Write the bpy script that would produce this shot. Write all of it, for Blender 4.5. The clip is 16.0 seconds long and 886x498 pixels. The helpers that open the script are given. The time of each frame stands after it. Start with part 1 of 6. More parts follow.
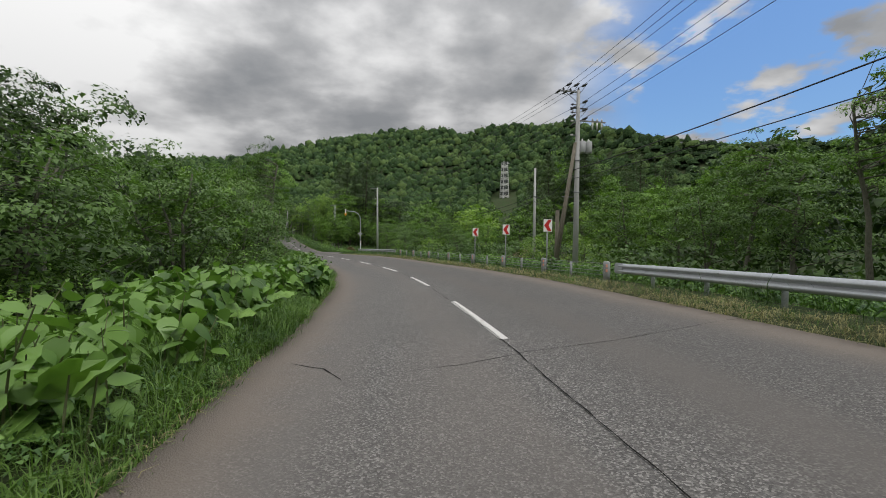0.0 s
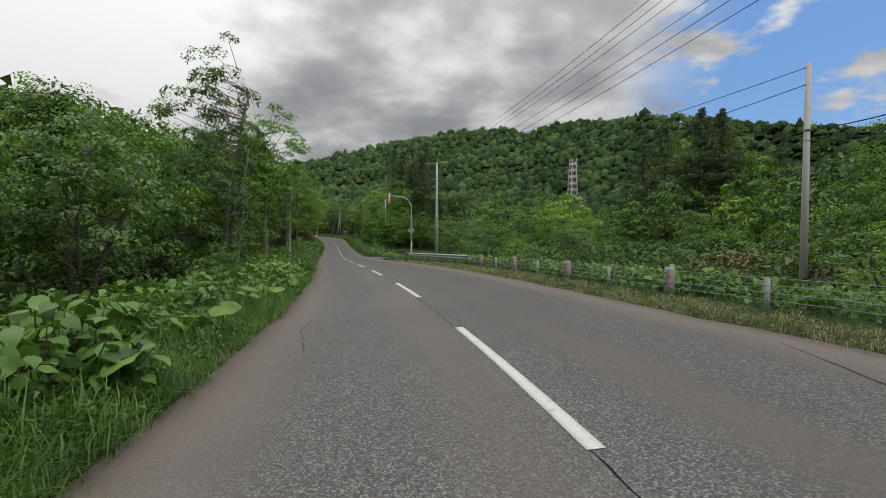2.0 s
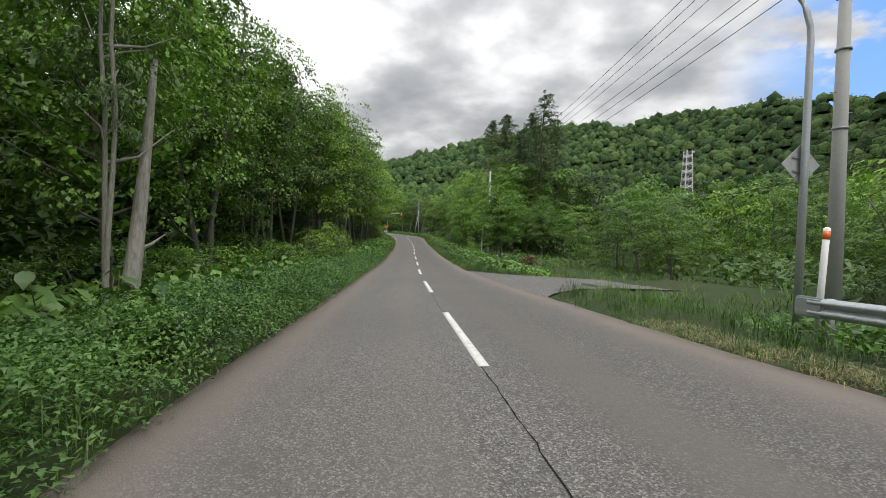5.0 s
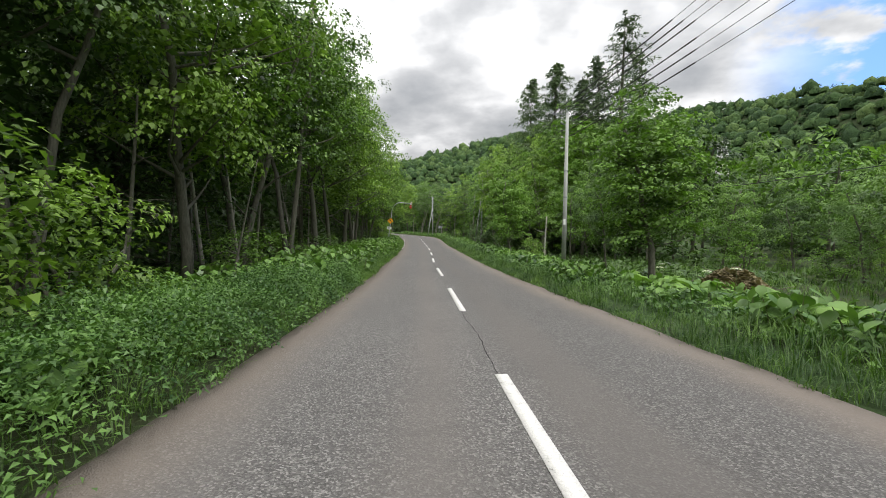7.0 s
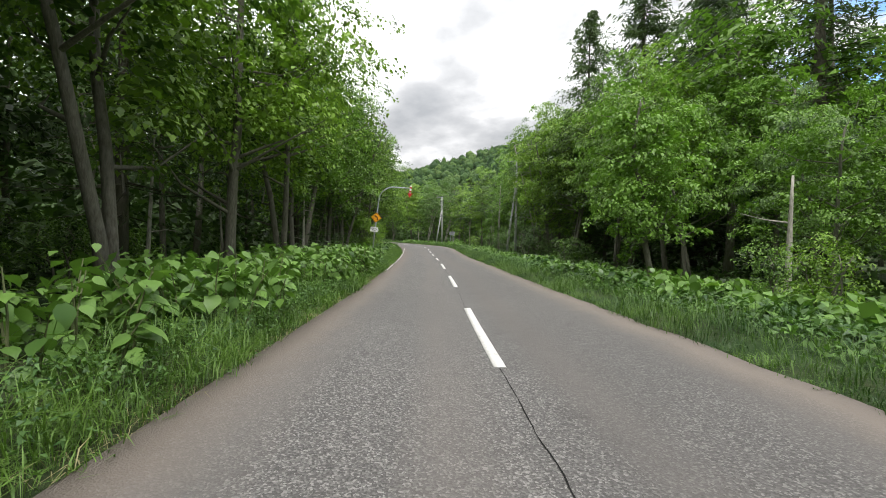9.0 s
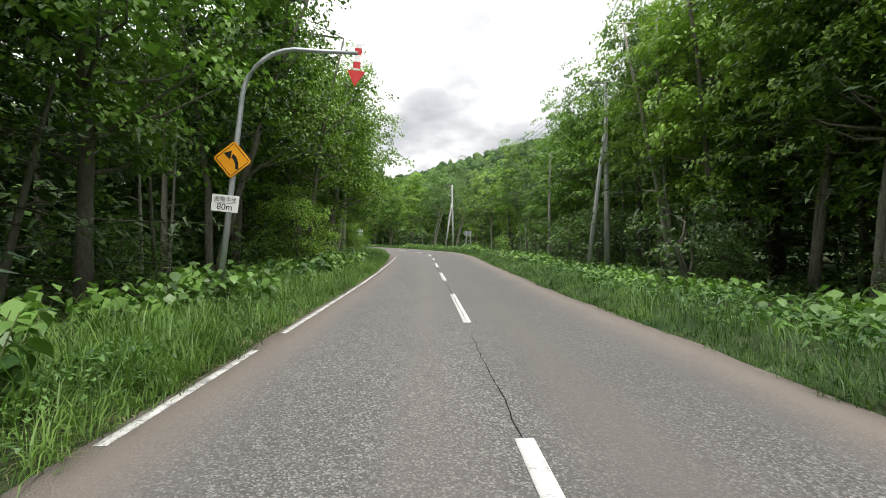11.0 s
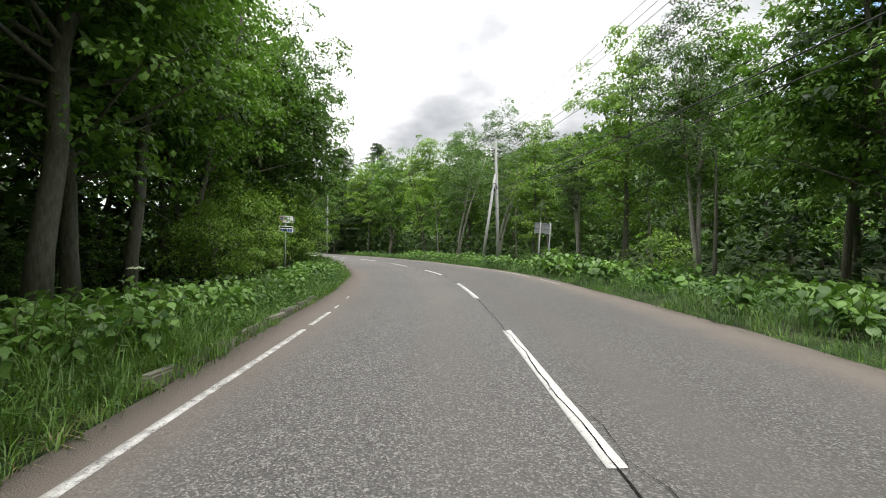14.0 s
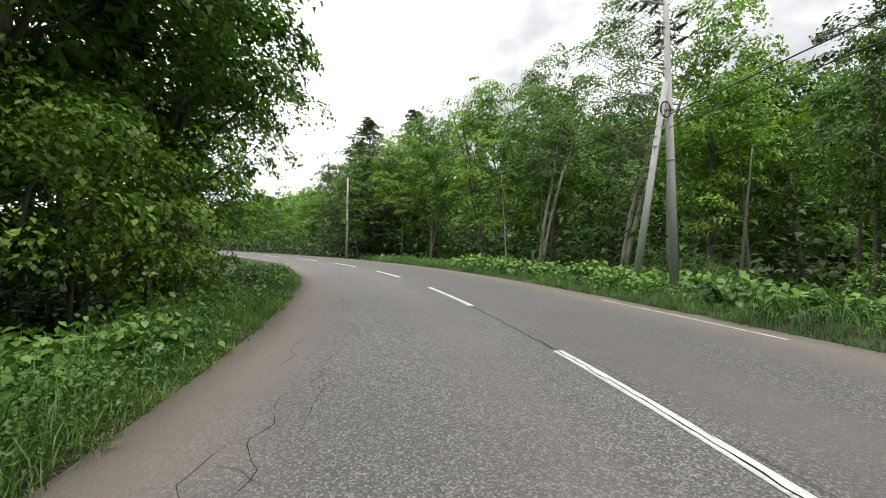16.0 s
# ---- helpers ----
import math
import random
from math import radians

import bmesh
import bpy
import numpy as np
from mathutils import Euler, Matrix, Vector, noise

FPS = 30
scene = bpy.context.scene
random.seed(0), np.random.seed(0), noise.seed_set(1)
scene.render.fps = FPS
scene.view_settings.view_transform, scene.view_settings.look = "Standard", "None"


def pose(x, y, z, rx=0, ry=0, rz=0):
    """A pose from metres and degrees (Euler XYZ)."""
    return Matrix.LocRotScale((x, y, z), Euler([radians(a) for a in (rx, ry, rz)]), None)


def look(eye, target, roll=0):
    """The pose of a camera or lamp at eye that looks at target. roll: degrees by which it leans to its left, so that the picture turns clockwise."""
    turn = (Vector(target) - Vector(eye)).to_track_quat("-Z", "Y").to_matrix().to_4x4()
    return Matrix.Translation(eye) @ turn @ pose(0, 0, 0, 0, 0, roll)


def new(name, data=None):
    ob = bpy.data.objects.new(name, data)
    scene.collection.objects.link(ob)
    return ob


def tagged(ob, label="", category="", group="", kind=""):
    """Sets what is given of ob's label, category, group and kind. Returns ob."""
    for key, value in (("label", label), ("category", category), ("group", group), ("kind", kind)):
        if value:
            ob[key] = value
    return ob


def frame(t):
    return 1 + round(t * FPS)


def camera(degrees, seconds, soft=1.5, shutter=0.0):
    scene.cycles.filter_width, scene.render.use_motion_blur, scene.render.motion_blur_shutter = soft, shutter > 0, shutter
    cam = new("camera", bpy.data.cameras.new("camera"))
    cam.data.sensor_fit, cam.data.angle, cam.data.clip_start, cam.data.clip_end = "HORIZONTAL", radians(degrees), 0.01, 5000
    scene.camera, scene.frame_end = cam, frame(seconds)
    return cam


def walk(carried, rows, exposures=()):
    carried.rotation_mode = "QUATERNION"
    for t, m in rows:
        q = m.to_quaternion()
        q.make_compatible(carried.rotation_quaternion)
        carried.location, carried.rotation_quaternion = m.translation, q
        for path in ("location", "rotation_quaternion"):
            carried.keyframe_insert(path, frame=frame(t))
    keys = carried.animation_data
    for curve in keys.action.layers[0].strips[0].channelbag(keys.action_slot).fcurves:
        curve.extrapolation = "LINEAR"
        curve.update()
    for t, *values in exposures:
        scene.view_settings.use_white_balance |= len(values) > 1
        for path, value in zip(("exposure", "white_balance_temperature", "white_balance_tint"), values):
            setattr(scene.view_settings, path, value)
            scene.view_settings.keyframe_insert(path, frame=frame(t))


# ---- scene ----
cam = camera(90.0, 16.0, 0.95)
PATH = [
    (0, (4.714, 1.730, 1.631), (4.746, 3.729, 1.579), 0.62),
    (0.5, (4.417, 7.421, 1.528), (4.392, 9.420, 1.477), 0.66),
    (1, (3.795, 13.201, 1.385), (3.705, 15.198, 1.335), 0.62),
    (1.5, (2.857, 19.052, 1.233), (2.696, 21.045, 1.187), 0.61),
    (2, (1.608, 25.186, 1.058), (1.376, 27.172, 1.019), 0.60),
    (2.5, (0.141, 30.872, 0.974), (-0.160, 32.849, 0.939), 0.81),
    (3, (-1.499, 36.557, 0.909), (-1.873, 38.522, 0.875), 1.04),
    (3.5, (-3.518, 42.593, 0.754), (-3.964, 44.542, 0.726), 1.27),
    (4, (-5.815, 48.434, 0.698), (-6.317, 50.370, 0.661), 1.91),
    (4.2, (-6.759, 50.763, 0.676), (-7.280, 52.694, 0.635), 2.14),
    (4.5, (-8.193, 54.271, 0.621), (-8.738, 56.195, 0.581), 2.06),
    (5, (-10.604, 60.148, 0.504), (-11.176, 62.064, 0.465), 1.94),
    (5.5, (-13.021, 66.065, 0.361), (-13.610, 67.976, 0.324), 1.81),
    (6, (-15.382, 72.008, 0.188), (-15.981, 73.916, 0.151), 1.69),
    (6.3, (-16.782, 75.573, 0.098), (-17.387, 77.478, 0.062), 1.61),
    (6.5, (-17.715, 77.946, 0.048), (-18.323, 79.851, 0.014), 1.71),
    (7, (-20.002, 83.921, -0.023), (-20.624, 85.822, -0.050), 1.31),
    (7.5, (-22.192, 89.858, -0.084), (-22.827, 91.755, -0.097), 1.11),
    (8, (-24.515, 95.803, -0.080), (-25.156, 97.698, -0.083), 0.87),
    (8.5, (-26.966, 102.198, -0.036), (-27.611, 104.091, -0.036), 1.00),
    (9, (-28.902, 107.185, 0.001), (-29.553, 109.076, 0.021), 1.07),
    (9.2, (-29.762, 109.425, 0.071), (-30.413, 111.316, 0.095), 1.27),
    (9.5, (-31.093, 112.978, 0.159), (-31.746, 114.868, 0.185), 1.06),
    (10, (-33.380, 119.367, 0.241), (-34.041, 121.254, 0.271), 0.70),
    (10.5, (-35.810, 125.954, 0.430), (-36.483, 127.837, 0.465), 0.35),
    (11, (-38.265, 132.351, 0.668), (-38.949, 134.230, 0.707), -0.01),
    (11.3, (-39.685, 135.931, 0.789), (-40.376, 137.807, 0.830), -0.22),
    (11.5, (-40.605, 138.197, 0.854), (-41.299, 140.072, 0.898), -0.07),
    (12, (-42.889, 143.704, 1.018), (-43.592, 145.575, 1.070), 0.32),
    (12.5, (-45.171, 149.121, 1.200), (-45.882, 150.989, 1.260), 0.08),
    (13, (-47.468, 154.503, 1.379), (-48.192, 156.367, 1.448), -0.02),
    (13.5, (-49.770, 159.744, 1.591), (-50.503, 161.604, 1.663), -0.00),
    (14, (-52.081, 164.846, 1.835), (-52.824, 166.701, 1.904), 0.15),
    (14.5, (-54.422, 169.869, 2.087), (-55.188, 171.716, 2.153), 0.49),
    (15, (-56.898, 174.873, 2.240), (-57.704, 176.702, 2.309), 0.37),
    (15.5, (-59.416, 179.617, 2.413), (-60.278, 181.420, 2.488), 0.33),
    (16, (-61.988, 183.689, 2.722), (-62.911, 185.462, 2.793), 0.28),
]
walk(cam, [(t, look(eye, target, roll)) for t, eye, target, roll in PATH], [(0.0, -1.0), (2.5, -1.0), (4.2, -0.62), (6.3, -0.3), (9.2, 0.05), (11.3, 0.18), (13.0, 0.2), (14.5, 0.0), (16.0, -0.06)])

# ---- sky and sun ----
SUN_AZ, SUN_EL = -140.0, 61.0          # degrees left of north (+y), above the horizon
sun_way = Vector((-math.sin(radians(SUN_AZ)) * math.cos(radians(SUN_EL)), math.cos(radians(SUN_AZ)) * math.cos(radians(SUN_EL)), math.sin(radians(SUN_EL))))
sun = new("sun", bpy.data.lights.new("sun", "SUN"))
sun.data.energy, sun.data.angle, sun.data.color = 3.4, radians(18), (1.0, 0.98, 0.955)
sun.matrix_world = look(sun_way * 100, (0, 0, 0))


def unit_way(az, el):
    return (-math.sin(radians(az)) * math.cos(radians(el)), math.cos(radians(az)) * math.cos(radians(el)), math.sin(radians(el)))


def build_world():
    w = bpy.data.worlds.new("overcast_sky")
    scene.world = w
    w.use_nodes = True
    nt = w.node_tree
    nt.nodes.clear()
    N, L = nt.nodes.new, nt.links.new

    def math_node(op, a, b=None, c=None, clamp=False):
        n = N("ShaderNodeMath")
        n.operation, n.use_clamp = op, clamp
        for i, v in enumerate((a, b, c)):
            if v is None:
                continue
            if isinstance(v, (int, float)):
                n.inputs[i].default_value = v
            else:
                L(v, n.inputs[i])
        return n.outputs[0]

    def smooth(v, lo, hi):
        n = N("ShaderNodeMapRange")
        n.interpolation_type = "SMOOTHSTEP"
        L(v, n.inputs[0])
        n.inputs[1].default_value, n.inputs[2].default_value = lo, hi
        return n.outputs[0]

    def dot(vec, way):
        n = N("ShaderNodeVectorMath")
        n.operation = "DOT_PRODUCT"
        L(vec, n.inputs[0])
        n.inputs[1].default_value = way
        return n.outputs["Value"]

    tc = N("ShaderNodeTexCoord")
    way = tc.outputs["Generated"]
    sky = N("ShaderNodeTexSky")
    sky.sky_type, sky.sun_disc = "NISHITA", False
    sky.sun_elevation, sky.sun_rotation = radians(SUN_EL), radians(-SUN_AZ)
    sep = N("ShaderNodeSeparateXYZ")
    L(way, sep.inputs[0])
    # the cloud deck as a plane overhead, so that the heaps crowd together towards the horizon
    lift = math_node("ADD", math_node("MAXIMUM", sep.outputs[2], 0.0), 0.26)
    deck = N("ShaderNodeVectorMath")
    deck.operation = "SCALE"
    L(way, deck.inputs[0])
    L(math_node("DIVIDE", 1.0, lift), deck.inputs["Scale"])
    flat = N("ShaderNodeVectorMath")
    flat.operation = "MULTIPLY"
    L(deck.outputs[0], flat.inputs[0])
    flat.inputs[1].default_value = (1, 1, 0.8)

    def cloud_noise(scale, detail, rough, off, dist=0.0):
        m = N("ShaderNodeMapping")
        m.inputs["Location"].default_value = off
        L(flat.outputs[0], m.inputs["Vector"])
        n = N("ShaderNodeTexNoise")
        n.inputs["Scale"].default_value, n.inputs["Detail"].default_value = scale, detail
        n.inputs["Roughness"].default_value, n.inputs["Distortion"].default_value = rough, dist
        L(m.outputs[0], n.inputs["Vector"])
        return n.outputs[0]

    big = cloud_noise(1.1, 3, 0.5, (3.1, 0.4, 0), 0.0)
    heaps = cloud_noise(3.0, 9, 0.5, (0.7, 5.2, 1.0), 0.0)
    fine = cloud_noise(3.6, 8, 0.52, (4.2, 1.3, 2.0), 0.0)
    mix = math_node("ADD", math_node("MULTIPLY", big, 0.5), math_node("MULTIPLY", heaps, 0.9))
    # heavy grey heaps over the hills ahead, thin bright cloud towards the sun
    heavy = smooth(dot(way, unit_way(10, 14)), 0.84, 0.99)
    bright = smooth(dot(way, unit_way(60, 27)), 0.78, 0.97)
    tone = math_node("ADD", math_node("MULTIPLY_ADD", mix, 1.45, -0.455), math_node("MULTIPLY", heavy, -0.07))
    tone = math_node("ADD", tone, math_node("MULTIPLY", bright, 0.4))
    tall = math_node("ADD", math_node("MULTIPLY", math_node("MAXIMUM", sep.outputs[2], 0.0), 1.2), 0.72)
    ramp = N("ShaderNodeValToRGB")
    L(tone, ramp.inputs[0])
    els = ramp.color_ramp.elements
    els[0].position, els[0].color = 0.25, (0.5, 0.52, 0.55, 1)
    els[1].position, els[1].color = 0.8, (1.6, 1.6, 1.6, 1)
    e = els.new(0.40)
    e.color = (0.68, 0.692, 0.715, 1)
    e = els.new(0.47)
    e.color = (0.8, 0.81, 0.83, 1)
    e = els.new(0.56)
    e.color = (1.02, 1.025, 1.04, 1)
    # a blue opening in the cloud
    hole = smooth(dot(way, unit_way(-40, 15)), 0.90, 0.972)
    hole = math_node("MULTIPLY", hole, smooth(fine, 0.60, 0.50))
    blue = N("ShaderNodeMix")
    blue.data_type = "RGBA"
    L(hole, blue.inputs["Factor"])
    L(ramp.outputs[0], blue.inputs["A"])
    boost = N("ShaderNodeVectorMath")
    boost.operation = "MULTIPLY"
    boost.inputs[1].default_value = (0.2, 0.255, 0.31)
    L(sky.outputs[0], boost.inputs[0])
    L(boost.outputs[0], blue.inputs["B"])
    bg = N("ShaderNodeBackground")
    L(blue.outputs["Result"], bg.inputs[0])
    L(tall, bg.inputs[1])
    out = N("ShaderNodeOutputWorld")
    L(bg.outputs[0], out.inputs[0])


build_world()

# ---- materials ----
MATS = {}


class Nodes:
    """A new material with short calls for its nodes."""

    def __init__(self, name):
        self.mat = bpy.data.materials.new(name)
        self.mat.use_nodes = True
        self.tree = self.mat.node_tree
        self.bsdf = self.tree.nodes["Principled BSDF"]
        self.out = self.tree.nodes["Material Output"]
        MATS[name] = self.mat

    def n(self, kind):
        return self.tree.nodes.new(kind)

    def link(self, a, b):
        self.tree.links.new(a, b)

    def coord(self, kind="Object"):
        return self.n("ShaderNodeTexCoord").outputs[kind]

    def noise(self, vec, scale, detail=4.0, rough=0.55, dist=0.0):
        node = self.n("ShaderNodeTexNoise")
        node.inputs["Scale"].default_value, node.inputs["Detail"].default_value = scale, detail
        node.inputs["Roughness"].default_value, node.inputs["Distortion"].default_value = rough, dist
        self.link(vec, node.inputs["Vector"])
        return node.outputs[0]

    def ramp(self, fac, *stops):
        node = self.n("ShaderNodeValToRGB")
        self.link(fac, node.inputs[0])
        els = node.color_ramp.elements
        while len(els) < len(stops):
            els.new(0.5)
        for el, (p, c) in zip(els, stops):
            el.position, el.color = p, (*c, 1) if len(c) == 3 else c
        return node.outputs[0]

    def mix(self, fac, a, b, blend="MIX"):
        node = self.n("ShaderNodeMix")
        node.data_type, node.blend_type = "RGBA", blend
        for v, key in ((fac, "Factor"), (a, "A"), (b, "B")):
            if isinstance(v, (int, float)):
                node.inputs[key].default_value = v
            elif isinstance(v, tuple):
                node.inputs[key].default_value = (*v, 1)
            else:
                self.link(v, node.inputs[key])
        return node.outputs["Result"]

    def maths(self, op, a, b=0.0):
        node = self.n("ShaderNodeMath")
        node.operation = op
        for i, v in enumerate((a, b)):
            if isinstance(v, (int, float)):
                node.inputs[i].default_value = v
            else:
                self.link(v, node.inputs[i])
        return node.outputs[0]

    def bump(self, height, strength, distance):
        node = self.n("ShaderNodeBump")
        node.inputs["Strength"].default_value, node.inputs["Distance"].default_value = strength, distance
        self.link(height, node.inputs["Height"])
        self.link(node.outputs[0], self.bsdf.inputs["Normal"])

    def base(self, colour, rough=0.7, metal=0.0, spec=0.4):
        b = self.bsdf.inputs
        if isinstance(colour, tuple):
            b["Base Color"].default_value = (*colour, 1)
        else:
            self.link(colour, b["Base Color"])
        if isinstance(rough, (int, float)):
            b["Roughness"].default_value = rough
        else:
            self.link(rough, b["Roughness"])
        b["Metallic"].default_value, b["Specular IOR Level"].default_value = metal, spec
        return self.mat


def mat_leaf(name, dark, light, trans=0.3, patch=0.75, rough=0.5):
    """Leaves: every leaf its own tone, patches of tone over metres, some light through the blade."""
    m = Nodes(name)
    geo, info = m.n("ShaderNodeNewGeometry"), m.n("ShaderNodeObjectInfo")
    big = m.noise(m.coord(), patch, 2)
    tone = m.maths("ADD", m.maths("MULTIPLY", geo.outputs["Random Per Island"], 0.3), m.maths("MULTIPLY", big, 1.1))
    tone = m.maths("ADD", tone, m.maths("MULTIPLY", info.outputs["Random"], 0.3))
    col = m.ramp(tone, (0.55, dark), (1.18, light))
    m.base(col, rough, 0, 0.35)
    tr = m.n("ShaderNodeBsdfTranslucent")
    m.link(m.mix(1.0, col, (1.15, 1.35, 0.6), "MULTIPLY"), tr.inputs[0])
    mixer = m.n("ShaderNodeMixShader")
    mixer.inputs[0].default_value = trans
    m.link(m.bsdf.outputs[0], mixer.inputs[1])
    m.link(tr.outputs[0], mixer.inputs[2])
    m.link(mixer.outputs[0], m.out.inputs["Surface"])
    return m.mat


def mat_bark(name, dark, light):
    m = Nodes(name)
    v = m.coord()
    mp = m.n("ShaderNodeMapping")
    mp.inputs["Scale"].default_value = (5, 5, 1.2)
    m.link(v, mp.inputs["Vector"])
    a, b = m.noise(mp.outputs[0], 4, 5, 0.65), m.noise(v, 0.9, 3)
    m.base(m.mix(m.maths("MULTIPLY", b, 0.6), m.ramp(a, (0.3, dark), (0.72, light)), (0.13, 0.14, 0.09)), 0.9, 0, 0.2)
    m.bump(a, 0.6, 0.03)
    return m.mat


def mat_plain(name, colour, rough=0.6, metal=0.0, vary=0.18, scale=6.0, stain=None, bump=0.0):
    """Painted, cast or galvanised surfaces: fine grain, and stains over decimetres."""
    m = Nodes(name)
    v = m.coord()
    fine, wide = m.noise(v, scale * 8, 5, 0.6), m.noise(v, scale * 0.35, 4, 0.6)
    lo = tuple(c * (1 - vary) for c in colour)
    hi = tuple(min(1.0, c * (1 + vary)) for c in colour)
    col = m.ramp(fine, (0.3, lo), (0.7, hi))
    col = m.mix(m.ramp(wide, (0.48, (0, 0, 0)), (0.75, (0.7, 0.7, 0.7))), col, stain or tuple(c * 0.62 for c in colour))
    m.base(col, m.maths("ADD", m.maths("MULTIPLY", fine, 0.2), rough - 0.1), metal)
    if bump:
        m.bump(fine, bump, 0.01)
    return m.mat


def mat_asphalt():
    m = Nodes("asphalt")
    v, uv = m.coord(), m.coord("UV")
    sep = m.n("ShaderNodeSeparateXYZ")
    m.link(uv, sep.inputs[0])
    lat = sep.outputs[0]
    vor = m.n("ShaderNodeTexVoronoi")
    vor.inputs["Scale"].default_value = 66.0
    m.link(v, vor.inputs["Vector"])
    stone = m.n("ShaderNodeSeparateColor")
    m.link(vor.outputs["Color"], stone.inputs[0])
    grains = m.ramp(stone.outputs[0], (0.0, (0.045, 0.043, 0.041)), (0.45, (0.1, 0.096, 0.092)), (0.8, (0.21, 0.203, 0.194)), (1.0, (0.42, 0.405, 0.385)))
    fine = m.noise(v, 170, 3, 0.7)
    col = m.mix(0.3, grains, m.ramp(fine, (0.3, (0.07, 0.068, 0.065)), (0.7, (0.27, 0.26, 0.25))))
    # smoother, browner wheel tracks and dusty patches
    stretch = m.n("ShaderNodeMapping")
    stretch.inputs["Scale"].default_value = (5.0, 0.35, 1.0)
    m.link(uv, stretch.inputs["Vector"])
    long_noise = m.noise(stretch.outputs[0], 1.1, 3, 0.5)
    wide = m.noise(v, 0.22, 4, 0.6)
    # two tracks a lane, at a quarter and at three quarters of its width
    track = m.maths("COSINE", m.maths("MULTIPLY", m.maths("ADD", lat, -0.125), 25.13))
    track = m.maths("ADD", m.maths("MULTIPLY", track, 0.15), m.maths("MULTIPLY", long_noise, 1.0))
    blot = m.noise(v, 1.6, 5, 0.62, 0.4)
    col = m.mix(m.ramp(track, (0.42, (0, 0, 0)), (0.74, (0.72, 0.72, 0.72))), col, (0.178, 0.163, 0.151))
    col = m.mix(m.ramp(wide, (0.4, (0, 0, 0)), (0.75, (0.4, 0.4, 0.4))), col, (0.11, 0.107, 0.104))
    col = m.mix(m.ramp(blot, (0.62, (0, 0, 0)), (0.8, (0.5, 0.5, 0.5))), col, (0.09, 0.085, 0.08))
    # the far lane is darker
    far_lane = m.maths("ADD", lat, m.maths("MULTIPLY", blot, 0.12))
    col = m.mix(m.ramp(far_lane, (0.54, (0, 0, 0)), (0.64, (0.3, 0.3, 0.3))), col, (0.085, 0.08, 0.075))
    # dust along the edges of the pavement
    side = m.maths("ABSOLUTE", m.maths("ADD", lat, -0.5))
    dust = m.maths("ADD", side, m.maths("MULTIPLY", m.noise(v, 1.3, 5, 0.6), 0.09))
    col = m.mix(m.ramp(dust, (0.41, (0, 0, 0)), (0.5, (0.88, 0.88, 0.88))), col, (0.21, 0.178, 0.152))
    m.base(m.mix(1.0, col, (0.83, 0.825, 0.818), "MULTIPLY"), 0.86, 0, 0.25)
    m.bump(m.maths("ADD", vor.outputs["Distance"], m.maths("MULTIPLY", fine, 0.5)), 0.8, 0.008)
    return m.mat


def mat_paint_line(name="road_paint", wear=0.0):
    m = Nodes(name)
    v = m.coord()
    fine, blot = m.noise(v, 55, 5, 0.75), m.noise(v, 7, 5, 0.7)
    white = m.ramp(fine, (0.3, (0.42, 0.41, 0.39)), (0.6, (0.66, 0.65, 0.62)))
    gone = m.maths("ADD", m.maths("MULTIPLY", fine, 0.55), m.maths("MULTIPLY", blot, 0.5))
    m.base(m.mix(m.ramp(gone, (0.575 - wear, (0, 0, 0)), (0.665 - wear * 0.5, (1, 1, 1))), white, (0.15, 0.14, 0.13)), 0.75, 0, 0.3)
    m.bump(fine, 0.3, 0.004)
    return m.mat


def mat_soil(name, a, b, c):
    m = Nodes(name)
    v = m.coord()
    n1, n2 = m.noise(v, 5, 6, 0.7), m.noise(v, 0.25, 4, 0.6)
    m.base(m.mix(m.ramp(n2, (0.4, (0, 0, 0)), (0.62, (1, 1, 1))), m.ramp(n1, (0.3, a), (0.7, b)), c), 0.95, 0, 0.1)
    m.bump(n1, 0.8, 0.08)
    return m.mat


def mat_hill_forest():
    m = Nodes("hillside_foliage")
    v = m.coord()
    geo = m.n("ShaderNodeNewGeometry")
    leafy, wide = m.noise(v, 0.9, 6, 0.75), m.noise(v, 0.012, 3, 0.6)
    tree = m.noise(v, 0.085, 2, 0.5)
    tone = m.maths("ADD", m.maths("MULTIPLY", geo.outputs["Random Per Island"], 0.4), m.maths("MULTIPLY", leafy, 0.5))
    tone = m.maths("ADD", tone, m.maths("ADD", m.maths("MULTIPLY", wide, 0.25), m.maths("MULTIPLY", tree, 0.3)))
    m.base(m.ramp(tone, (0.44, (0.014, 0.033, 0.013)), (0.72, (0.046, 0.092, 0.029)), (1.06, (0.125, 0.19, 0.056))), 0.8, 0, 0.15)
    m.bump(leafy, 1.0, 1.8)
    return m.mat


mat_asphalt()
mat_paint_line()
mat_paint_line("worn_paint", 0.1)
mat_soil("verge_soil", (0.03, 0.042, 0.02), (0.062, 0.068, 0.034), (0.035, 0.062, 0.022))
mat_hill_forest()
mat_leaf("leaf_broad", (0.02, 0.044, 0.011), (0.168, 0.3, 0.052))
# darker copy of the leaf green; deep in the woods it stands in for shade
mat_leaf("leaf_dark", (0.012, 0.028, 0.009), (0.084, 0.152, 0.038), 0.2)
mat_leaf("leaf_fresh", (0.036, 0.075, 0.012), (0.23, 0.37, 0.058))
mat_leaf("leaf_grey", (0.028, 0.056, 0.018), (0.148, 0.245, 0.074))
mat_leaf("needles", (0.03, 0.058, 0.028), (0.11, 0.165, 0.07), 0.25)
mat_leaf("knotweed_leaf", (0.03, 0.074, 0.017), (0.15, 0.27, 0.057), 0.24, 0.9, 0.42)
mat_leaf("butterbur_leaf", (0.07, 0.15, 0.03), (0.18, 0.31, 0.065), 0.25, 1.2, 0.5)
